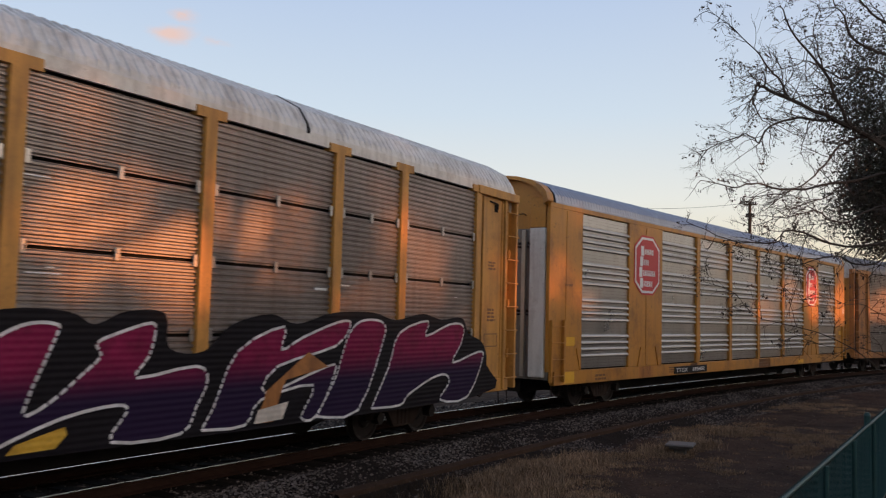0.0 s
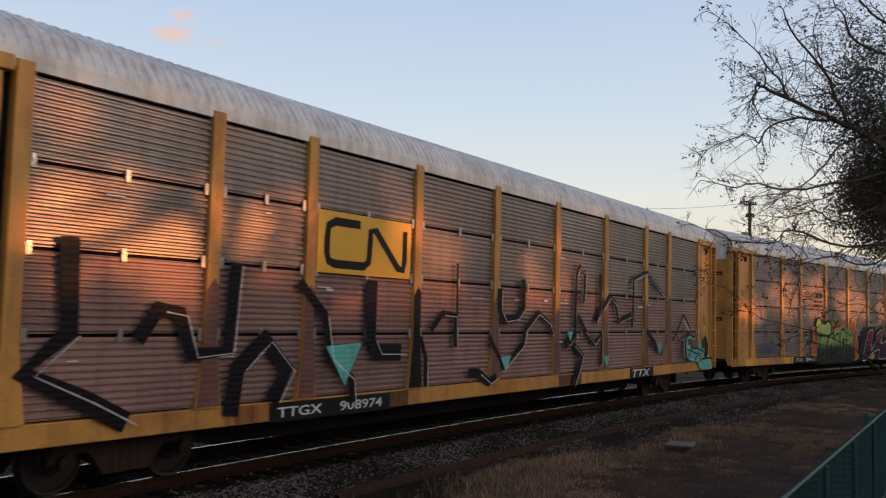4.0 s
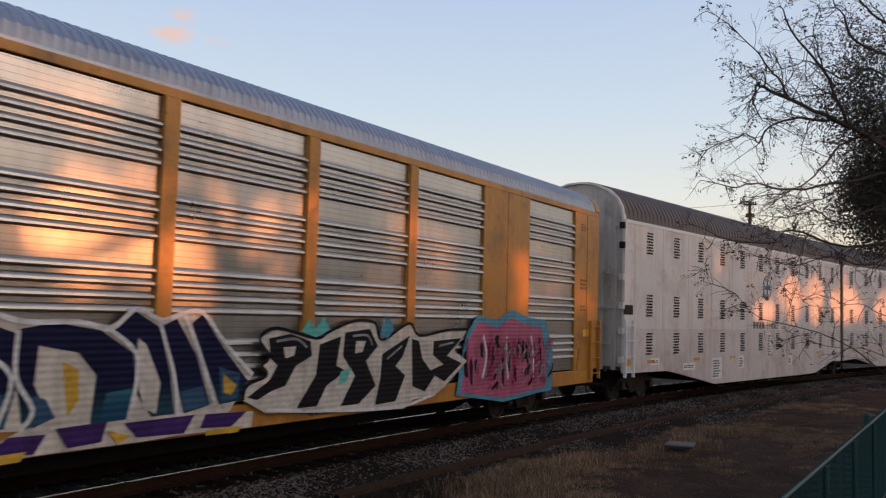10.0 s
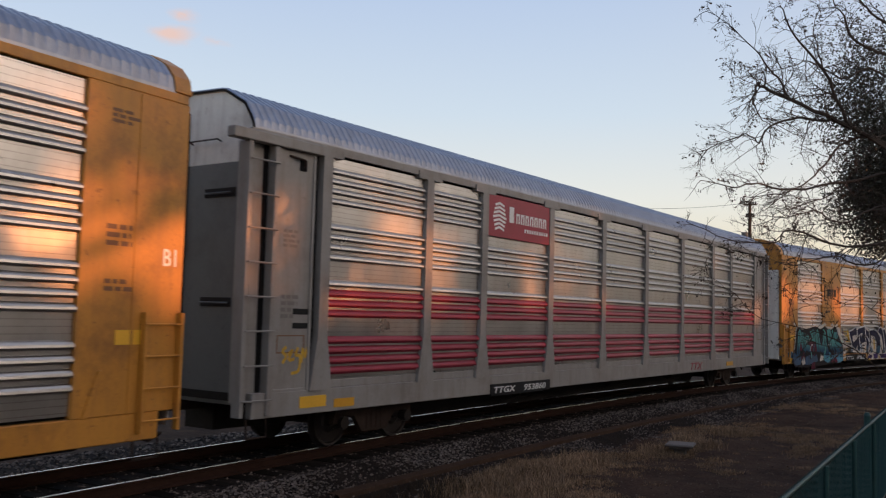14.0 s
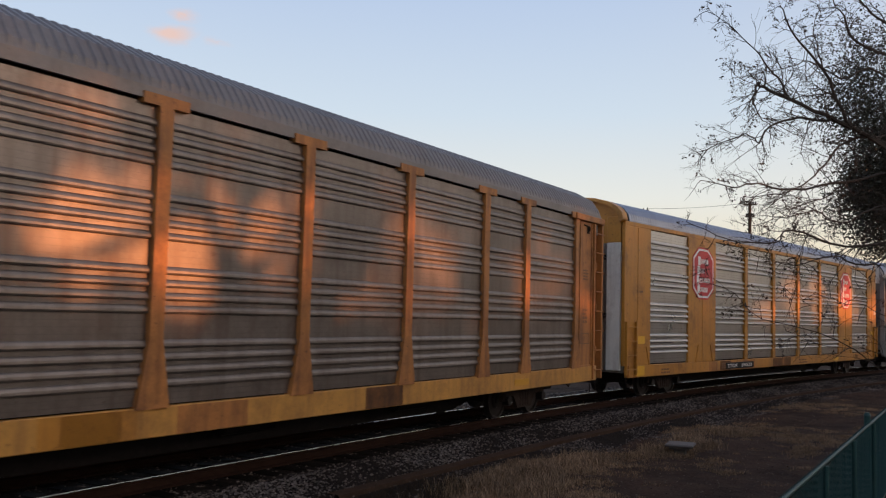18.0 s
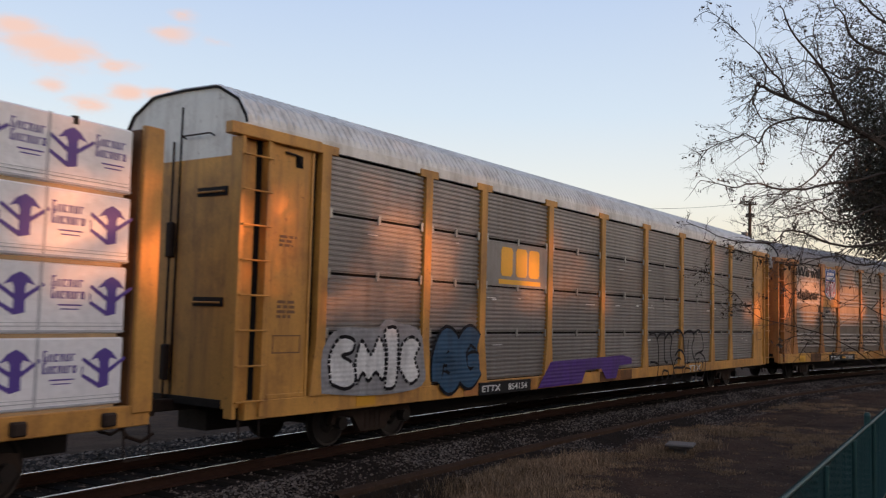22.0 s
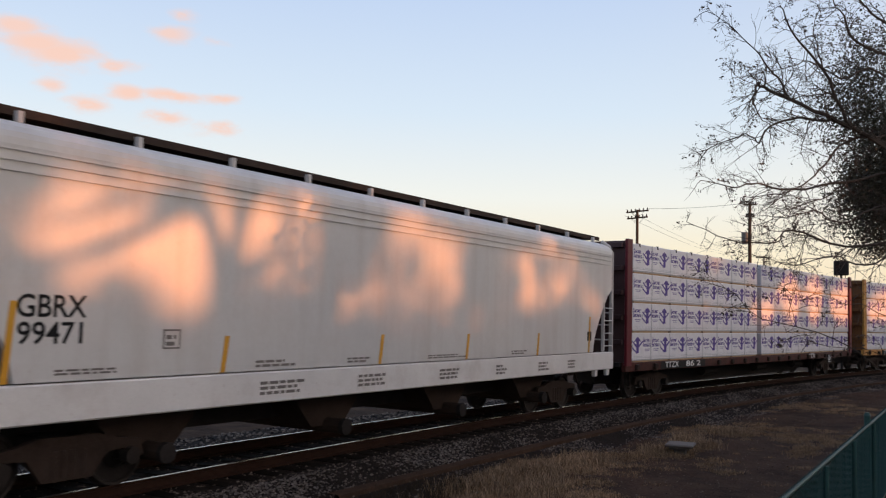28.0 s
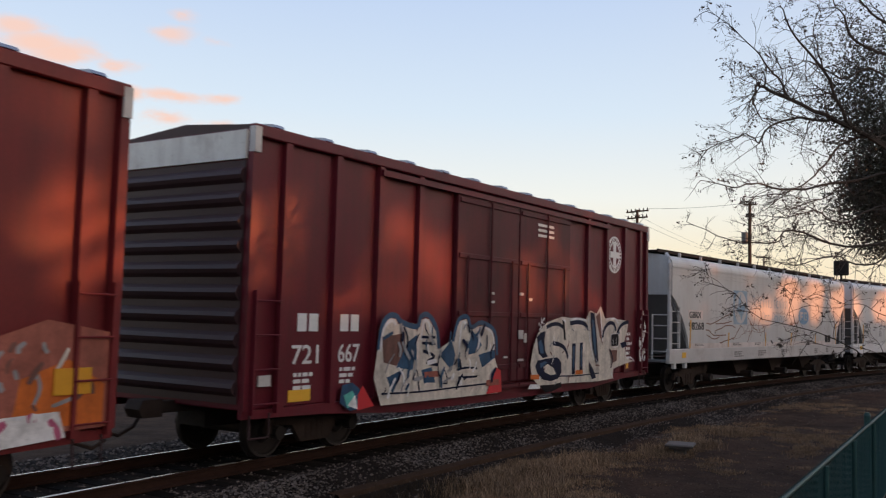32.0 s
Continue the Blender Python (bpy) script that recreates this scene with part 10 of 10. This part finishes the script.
def fence():
    y0, x0, x1 = 1.30, 2.0, 46.0
    top = 0.86
    base = GROUND - 0.05

    def fy(x):
        return 1.32 - 0.0137 * (x - 8.1)
    t = thing("fence", "green chain-link fence with plastic privacy slats", "fence")
    part("top_rail", tube(bmesh.new(), [(x, fy(x), top) for x in np.linspace(x0, x1, 12)], 0.022, 8), M["fence"], t)
    part("bottom_rail", tube(bmesh.new(), [(x, fy(x), base + 0.12) for x in np.linspace(x0, x1, 12)], 0.02, 6), M["fence"], t)
    post = mesh_of("post", tube(bmesh.new(), [(0, 0, base - 0.2), (0, 0, top - 0.01)], 0.03, 10), M["fence"])
    for k in range(18):
        x = x0 + 0.9 + k * 2.45
        o = part("post", post, None, t)
        o.matrix_basis = pose(x, fy(x) - 0.035, 0)
    slat = mesh_of("slat", boxed(-0.027, 0.027, -0.003, 0.003, base + 0.1, top - 0.05), M["slat"])
    rng = random.Random(5)
    for k in range(290):
        x = 7.2 + k * 0.066
        o = part("slat", slat, None, t)
        o.matrix_basis = pose(x, fy(x) - 0.002, 0, 0, 0, rng.uniform(-4, 4))
    # the mesh wire, one diamond net
    bm = bmesh.new()
    pitch = 0.075
    h = top - base - 0.1
    x = 7.0
    while x < 30:
        for sgn in (1, -1):
            a = (x, fy(x) - 0.012 * sgn, base + 0.1)
            b = (x + sgn * h, fy(x + sgn * h) - 0.012 * sgn, top)
            if 6.5 < b[0] < 31:
                tube(bm, [a, b], 0.003, 3)
        x += pitch
    part("wire_net", bm, M["fence"], t, "green coated wire net")
    bm = bmesh.new()
    x = 7.0
    while x < 24:
        tube(bm, [(x, fy(x), top), (x + 0.02, fy(x), top + 0.045)], 0.0035, 3)
        tube(bm, [(x + 0.035, fy(x), top), (x + 0.012, fy(x), top + 0.045)], 0.0035, 3)
        x += pitch
    part("wire_edge", bm, M["fence"], t, "twisted wire ends over the top rail")["kind"] = "stuff"
    x = 14.9
    part("end_post", tube(tube(bmesh.new(), [(x, fy(x) + 0.03, base - 0.2), (x, fy(x) + 0.03, top + 0.12)], 0.045, 10), [(x, fy(x) + 0.03, top + 0.12), (x, fy(x) + 0.03, top + 0.17)], 0.055, 10, [0.055, 0.03]), M["fence"], t)


def utility_pole(x, y, top, arms, turn, label, group="poles along the line"):
    t = thing("utility_pole", label, "utility pole", group, m=pose(x, y, 0, 0, 0, turn))
    part("pole", tube(bmesh.new(), [(0, 0, GROUND - 0.3), (0.02, 0, top * 0.5), (0, 0, top)], 0.15, 10, [0.17, 0.14, 0.11]), M["pole"], t)
    for z, w in arms:
        a = part("crossarm", boxed(-0.06, 0.06, -w, w, z - 0.06, z + 0.06, bevel=0.01), M["pole"], t)
        for k in range(6):
            yy = -w + 0.1 + (2 * w - 0.2) * k / 5
            part("insulator", tube(bmesh.new(), [(0, yy, z + 0.06), (0, yy, z + 0.12), (0, yy, z + 0.24)], 0.05, 8, [0.03, 0.06, 0.04]), M["black"], a)
        part("arm_brace", tube(tube(bmesh.new(), [(0.05, -w * 0.6, z - 0.05), (0.05, 0, z - 0.6)], 0.015, 4), [(0.05, w * 0.6, z - 0.05), (0.05, 0, z - 0.6)], 0.015, 4), M["black"], a)
    return t


def poles():
    p1 = utility_pole(70.0, 13.85, 11.45, ((11.2, 0.5), (10.3, 0.35)), 8, "weathered timber utility pole with short crossarms behind the train")
    part("transformer", tube(bmesh.new(), [(0, 0.35, 8.2), (0, 0.35, 9.1)], 0.25, 12), M["slate"], p1)
    p2 = utility_pole(75.0, 24.2, 11.75, ((11.6, 1.25), (11.05, 1.15)), -25, "weathered timber utility pole with two crossarms behind the train")
    far = utility_pole(150.0, 27.5, 13.0, ((12.7, 1.2),), 8, "weathered timber utility pole behind the train")
    for a, b, k in (((75.0, 23.2, 11.8), (70.0, 13.2, 11.4), 0), ((75.0, 25.2, 11.8), (150, 28.4, 12.8), 1), ((75, 25.3, 11.25), (150, 28.6, 12.8), 1), ((70, 13.3, 11.3), (150, 26.5, 12.8), 1)):
        a, b = Vector(a), Vector(b)
        pts = [a.lerp(b, u / 10) - Vector((0, 0, math.sin(u / 10 * math.pi) * (a - b).length * 0.014)) for u in range(11)]
        solid("overhead_wire", tube(bmesh.new(), pts, 0.012, 4), M["black"], "thin black overhead wire between the poles", "wire", "overhead wires")


def signal():
    t = thing("railway_signal", "dark railway signal head on a slim mast beyond the train", "signal", m=pose(60.0, 6.45, 0, 0, 0, 10))
    part("mast", tube(bmesh.new(), [(0, 0, GROUND), (0, 0, 6.3)], 0.07, 8), M["black"], t)
    h = part("signal_head", boxed(-0.25, 0.25, -0.42, 0.42, 5.35, 6.25, bevel=0.05), M["black"], t)
    for z in (5.55, 5.8, 6.05):
        part("lens_hood", tube(bmesh.new(), [(-0.25, 0, z), (-0.5, 0, z)], 0.11, 10), M["black"], h)
    part("ladder_rail", tube(tube(bmesh.new(), [(0.2, 0.25, GROUND), (0.2, 0.25, 5.6)], 0.02, 5), [(0.2, -0.25, GROUND), (0.2, -0.25, 5.6)], 0.02, 5), M["black"], t)


def concrete_box():
    t = thing("concrete_handhole", "weathered concrete cable box with a flat overhanging lid", "cable box", m=pose(20.0, 5.42, ground_height(20.0, 5.42), 0, 0, 8))
    part("body", boxed(-0.13, 0.13, -0.12, 0.12, -0.05, 0.19, bevel=0.015), M["concrete"], t)
    part("collar", boxed(-0.24, 0.24, -0.22, 0.22, 0.13, 0.19, bevel=0.015), M["concrete"], t)
    part("lid", boxed(-0.33, 0.33, -0.30, 0.30, 0.19, 0.25, bevel=0.02), M["concrete"], t)


def buried_rail():
    bm = along(bmesh.new(), [(-2.36, -0.60), (-2.34, -0.385), (-2.12, -0.375), (-2.10, -0.60)], 11, 60, 1.0)
    tagged(new("edge_timber", mesh_of("edge_timber", bm, M["old_timber"])), "old brown edge timber half buried along the ballast", "edge timber", kind="structure")


# ---- behind the camera, unseen: trees and a roof line added to shape the low sun ----
ROW_Y = -34.0


def cast_from(s, z, back=0.0, near=1.0):
    """Where something must stand in the tree row for its shadow to fall on the train's side at s, z."""
    p = beside(s, -1.5, z)
    d = Vector((sd.x, sd.y, sd.z))
    k = (ROW_Y - p.y) / d.y
    return p + d * (k * near + back)


def sunny(s, z):
    return any(((s - a) / c) ** 2 + ((z - b) / d) ** 2 < 1 for a, b, c, d in SUNNY)


# sunlit openings between the crowns, as they fall on the train: along, up, half length, half height
SUNNY = ((7.0, 3.25, 0.75, 0.7), (8.2, 3.0, 1.2, 0.75), (8.5, 3.7, 1.0, 0.45), (9.8, 3.4, 1.05, 0.7), (10.6, 3.5, 0.6, 0.6), (11.3, 4.0, 0.4, 0.35), (14.9, 3.2, 0.55, 0.75), (18.4, 3.0, 0.6, 0.6),
         (20.4, 3.1, 0.9, 0.5), (22.2, 2.9, 0.7, 0.4), (35.8, 2.8, 1.6, 0.6), (39.0, 3.4, 1.6, 1.1), (42.0, 3.5, 1.5, 1.2), (46.5, 3.3, 2.6, 1.1), (53.0, 3.3, 3.0, 1.1))


def shade_row():
    rng = random.Random(77)
    # low houses, added out of view so that their roofs keep the sun off the ground
    house_y = ROW_Y - 4
    for i in range(8):
        x0 = -30 + i * 17.0
        t = thing("house", "unseen low house with a dark pitched roof, added to block the sun", "house", "houses behind the camera")
        part("wall", boxed(x0, x0 + 16.8, house_y - 9, house_y, GROUND - 0.2, 3.4), M["grey_paint"], t)
        part("roof", sweep_x(bmesh.new(), [(house_y + 0.6, 3.3), (house_y - 4.5, 6.92), (house_y - 9.6, 3.3)], x0 - 0.15, x0 + 16.95, True), M["roof_dark"], t)
        for k in range(4):
            w = part("window", boxed(x0 + 2 + k * 3.8, x0 + 3.6 + k * 3.8, house_y - 0.02, house_y + 0.05, 1.0, 2.3), M["gap"], t)
            part("window_sill", boxed(x0 + 1.92 + k * 3.8, x0 + 3.68 + k * 3.8, house_y, house_y + 0.09, 0.92, 1.0), M["hopper_white"], w)
    # one tree whose forked trunk stands in the light, then full crowns gapped by SUNNY
    t = thing("tree", "forked tree behind the camera", "tree", "trees behind the camera")
    foot, fork = cast_from(9.15, 2.0, 0, 0.6), cast_from(9.15, 2.75, 0, 0.6)
    part("trunk", tube(bmesh.new(), [(foot.x, foot.y, GROUND), foot, fork], 0.2, 9, [0.30, 0.26, 0.24]), M["bark"], t)
    for pts, r in ((((9.10, 2.7), (8.9, 3.33), (8.6, 3.78), (8.4, 4.6)), 0.17), (((9.18, 2.7), (9.36, 3.38), (9.55, 3.9), (9.75, 4.7)), 0.16), (((8.62, 3.72), (8.0, 3.67), (7.3, 3.52), (6.5, 3.2)), 0.12), (((8.7, 3.6), (8.35, 3.62), (7.65, 3.23), (6.7, 2.85), (6.0, 2.7)), 0.16), (((9.25, 2.85), (9.9, 2.97), (10.37, 3.3), (10.36, 4.07), (10.5, 4.6)), 0.12), (((9.5, 3.75), (9.9, 4.0), (10.1, 4.5)), 0.07), (((7.6, 3.6), (7.2, 3.9), (6.9, 4.3)), 0.06)):
        part("limb", tube(bmesh.new(), [cast_from(*p, 0, 0.6) for p in pts], r, 7, [r * (1 - 0.45 * i / (len(pts) - 1)) for i in range(len(pts))]), M["bark"], t)
    for k in range(10):
        s0, s1 = -4 + k * 7.4, 3.4 + k * 7.4
        if k:
            t = thing("tree", "unseen leafy tree behind the camera, crown gapped to shape sunlight", "tree", "trees behind the camera")
            mid = (s0 + s1) / 2
            while sunny(mid, 2.9) or sunny(mid, 3.4):
                mid += 0.3
            a, b = cast_from(mid, 2.0, 1.5), cast_from(mid, 5.0, 1.5)
            part("trunk", tube(bmesh.new(), [(a.x, a.y, GROUND), a, b], 0.2, 8, [0.34, 0.24, 0.14]), M["bark"], t)
        V, F = [], []
        LEAF[0] = 6.5
        for _ in range(720):
            s, z = rng.uniform(s0 - 0.3, s1 + 0.3), 1.9 + 5.2 * rng.random() ** 1.1
            if sunny(s, z):
                continue
            if 10.5 < s < 21 and 2.1 < z < 4.6 and rng.random() < (0.62 if s < 16.0 else 0.2):
                continue
            if 17 < s < 23.5 and 2.2 < z < 4.2 and rng.random() < 0.3:
                continue
            leafy(V, F, cast_from(s, z, rng.uniform(-1.5, 1.5)), 0.42, rng, 9)
        LEAF[0] = 1.0
        crown_part(t, V, F, "leaf")


# trees out of view, added to darken what the far wall sheets reflect
def far_row():
    rng = random.Random(91)
    for k in range(9):
        x, y = 94 + k * 13.0, -17.0 + rng.uniform(-3, 2)
        t = thing("tree", "unseen leafy tree farther along the path, added to darken reflections", "tree", "trees behind the camera")
        part("trunk", tube(bmesh.new(), [(x, y, GROUND - 0.2), (x + 0.2, y, 3.0), (x, y + 0.3, 7.0)], 0.3, 8, [0.42, 0.32, 0.16]), M["bark"], t)
        V, F = [], []
        LEAF[0] = 10.0
        for _ in range(420):
            d = Vector((rng.gauss(0, 4.0), rng.gauss(0, 1.9), rng.gauss(0, 2.9)))
            leafy(V, F, Vector((x, y, 6.8)) + d, 0.7, rng, 7)
        LEAF[0] = 1.0
        crown_part(t, V, F, "leaf")


# ---- build ----
build_ground()
build_rails()
lead_rack()
octagon_rack(19.8, 47.03, "a", "TTGX", "695402")
ribbed_painted_rack()
brown_painted_rack()
white_pair()
painted_bi_rack()
red_striped_rack()
octagon_rack(-168.9, -142.2, "b", "TTGX", "696633")
shield_rack()
grey_fine_rack()
lumber_car("yellow centre-beam flat car with ribbed bulkheads", "yellow", "TTZX", "857 21", -251.5, -228.6, ((-11.02, -1.6, 4), (-0.66, 11.02, 5)))
lumber_car("oxide-red centre-beam flat car with ribbed bulkheads", "oxide", "TTZX", "86 2", -276.6, -253.3, ((-11.02, -1.07, 4), (-0.6, 11.02, 4)))
hopper_car("pale grey covered hopper car with orange reflector bars", -296.4, -277.7, "99471", False)
hopper_car("pale grey covered hopper car with faded blue lettering and rust", -316.3, -297.55, "98268", True)
boxcar("oxide-red boxcar with spray paintings and a soiled corrugated end", "oxide", -334.2, -318.2, True)
boxcar("faded orange-red boxcar with smudged white spray paint", "oxide_orange", -352.6, -336.6, False)
side_tree()
fence()
poles()
signal()
concrete_box()
buried_rail()
shade_row()
far_row()
stones("shoulder_stones", 9000, -2.35, -1.35, 7, 60, 0.032, "dark crushed stones on the near ballast shoulder", bed_height, 3, "stone_dark")
stones("edge_stones", 4500, -3.4, -2.3, 7, 55, 0.028, "grey-brown crushed stones along the ballast foot", bed_height, 13, "stone", 0.12)
stones("gravel_drifts", 5500, -2.12, -1.55, 8, 50, 0.030, "pale crushed stones in drifts along the ballast", bed_height, 17, "stone_pale", 0.02)
stones("gravel_patches", 1600, -3.2, -2.3, 18, 50, 0.030, "pale crushed stones in patches beside the old timber", bed_height, 23, "stone_pale", 0.16)
stones("far_stones", 7000, 1.3, 4.6, 5, 40, 0.05, "grey crushed stones beyond the rails", bed_height, 4, "stone")
stones("yard_stones", 6000, -8.0, -3.2, 8, 60, 0.018, "scattered small stones on the bare earth", bed_height, 9)
stones("crib_stones", 6000, -1.3, 1.3, 5, 40, 0.035, "dark stones between the sleepers", lambda a, x, y: -0.20, 6, "stone_dark")
tufts("dry_grass", 17000, grass_patch, 0.10, "grass", "tufts of dry straw-coloured grass", 1)
tufts("straw_clumps", 2600, straw_patch, 0.22, "straw", "clumps of pale dry straw", 11)
tufts("weeds", 500, weed_patch, 0.32, "weeds", "dark withered weeds along the ballast", 2)
build_ties()


# ---- motion ----
def car_pose(s, base):
    a, b = line_at(s - base / 2), line_at(s + base / 2)
    return pose((a[0] + b[0]) / 2, (a[1] + b[1]) / 2, 0, 0, 0, math.degrees(math.atan2(b[1] - a[1], b[0] - a[0])))


def motions():
    mid = {}
    for car, s, base, half in CARS:
        rows = [(t, car_pose(s + SPEED * t, base)) for t in range(33)]
        walk(car, rows)
        mid[car.name] = s
    for car, load in LOADS:
        s, base = next((s, b) for c, s, b, h in CARS if c is car)
        for ob, x, y, z in load:
            walk(ob, [(t, car_pose(s + SPEED * t, base) @ pose(x, y, z)) for t in range(33)])
    # wheels turn while their car is near
    rate = SPEED / 0.42
    for name, w, dx in WHEELS:
        s = mid[name]
        t0, t1 = max(0.0, (-12.0 - s) / SPEED), min(32.0, (72.0 - s) / SPEED)
        rows = [(0.0, pose(dx, 0, 0.42))]
        if t1 > t0:
            k = max(int((t1 - t0) * FPS), 1)
            rows = [] if t0 <= 0.05 else [(0.0, pose(dx, 0, 0.42))]
            for i in range(k + 1):
                t = t0 + i / FPS
                rows.append((t, pose(dx, 0, 0.42, 0, math.degrees(rate * (t - t0)), 0)))
        last = rows[-1][1]
        if rows[-1][0] < 31.97:
            rows.append((32.0, last))
        walk(w, rows)


motions()
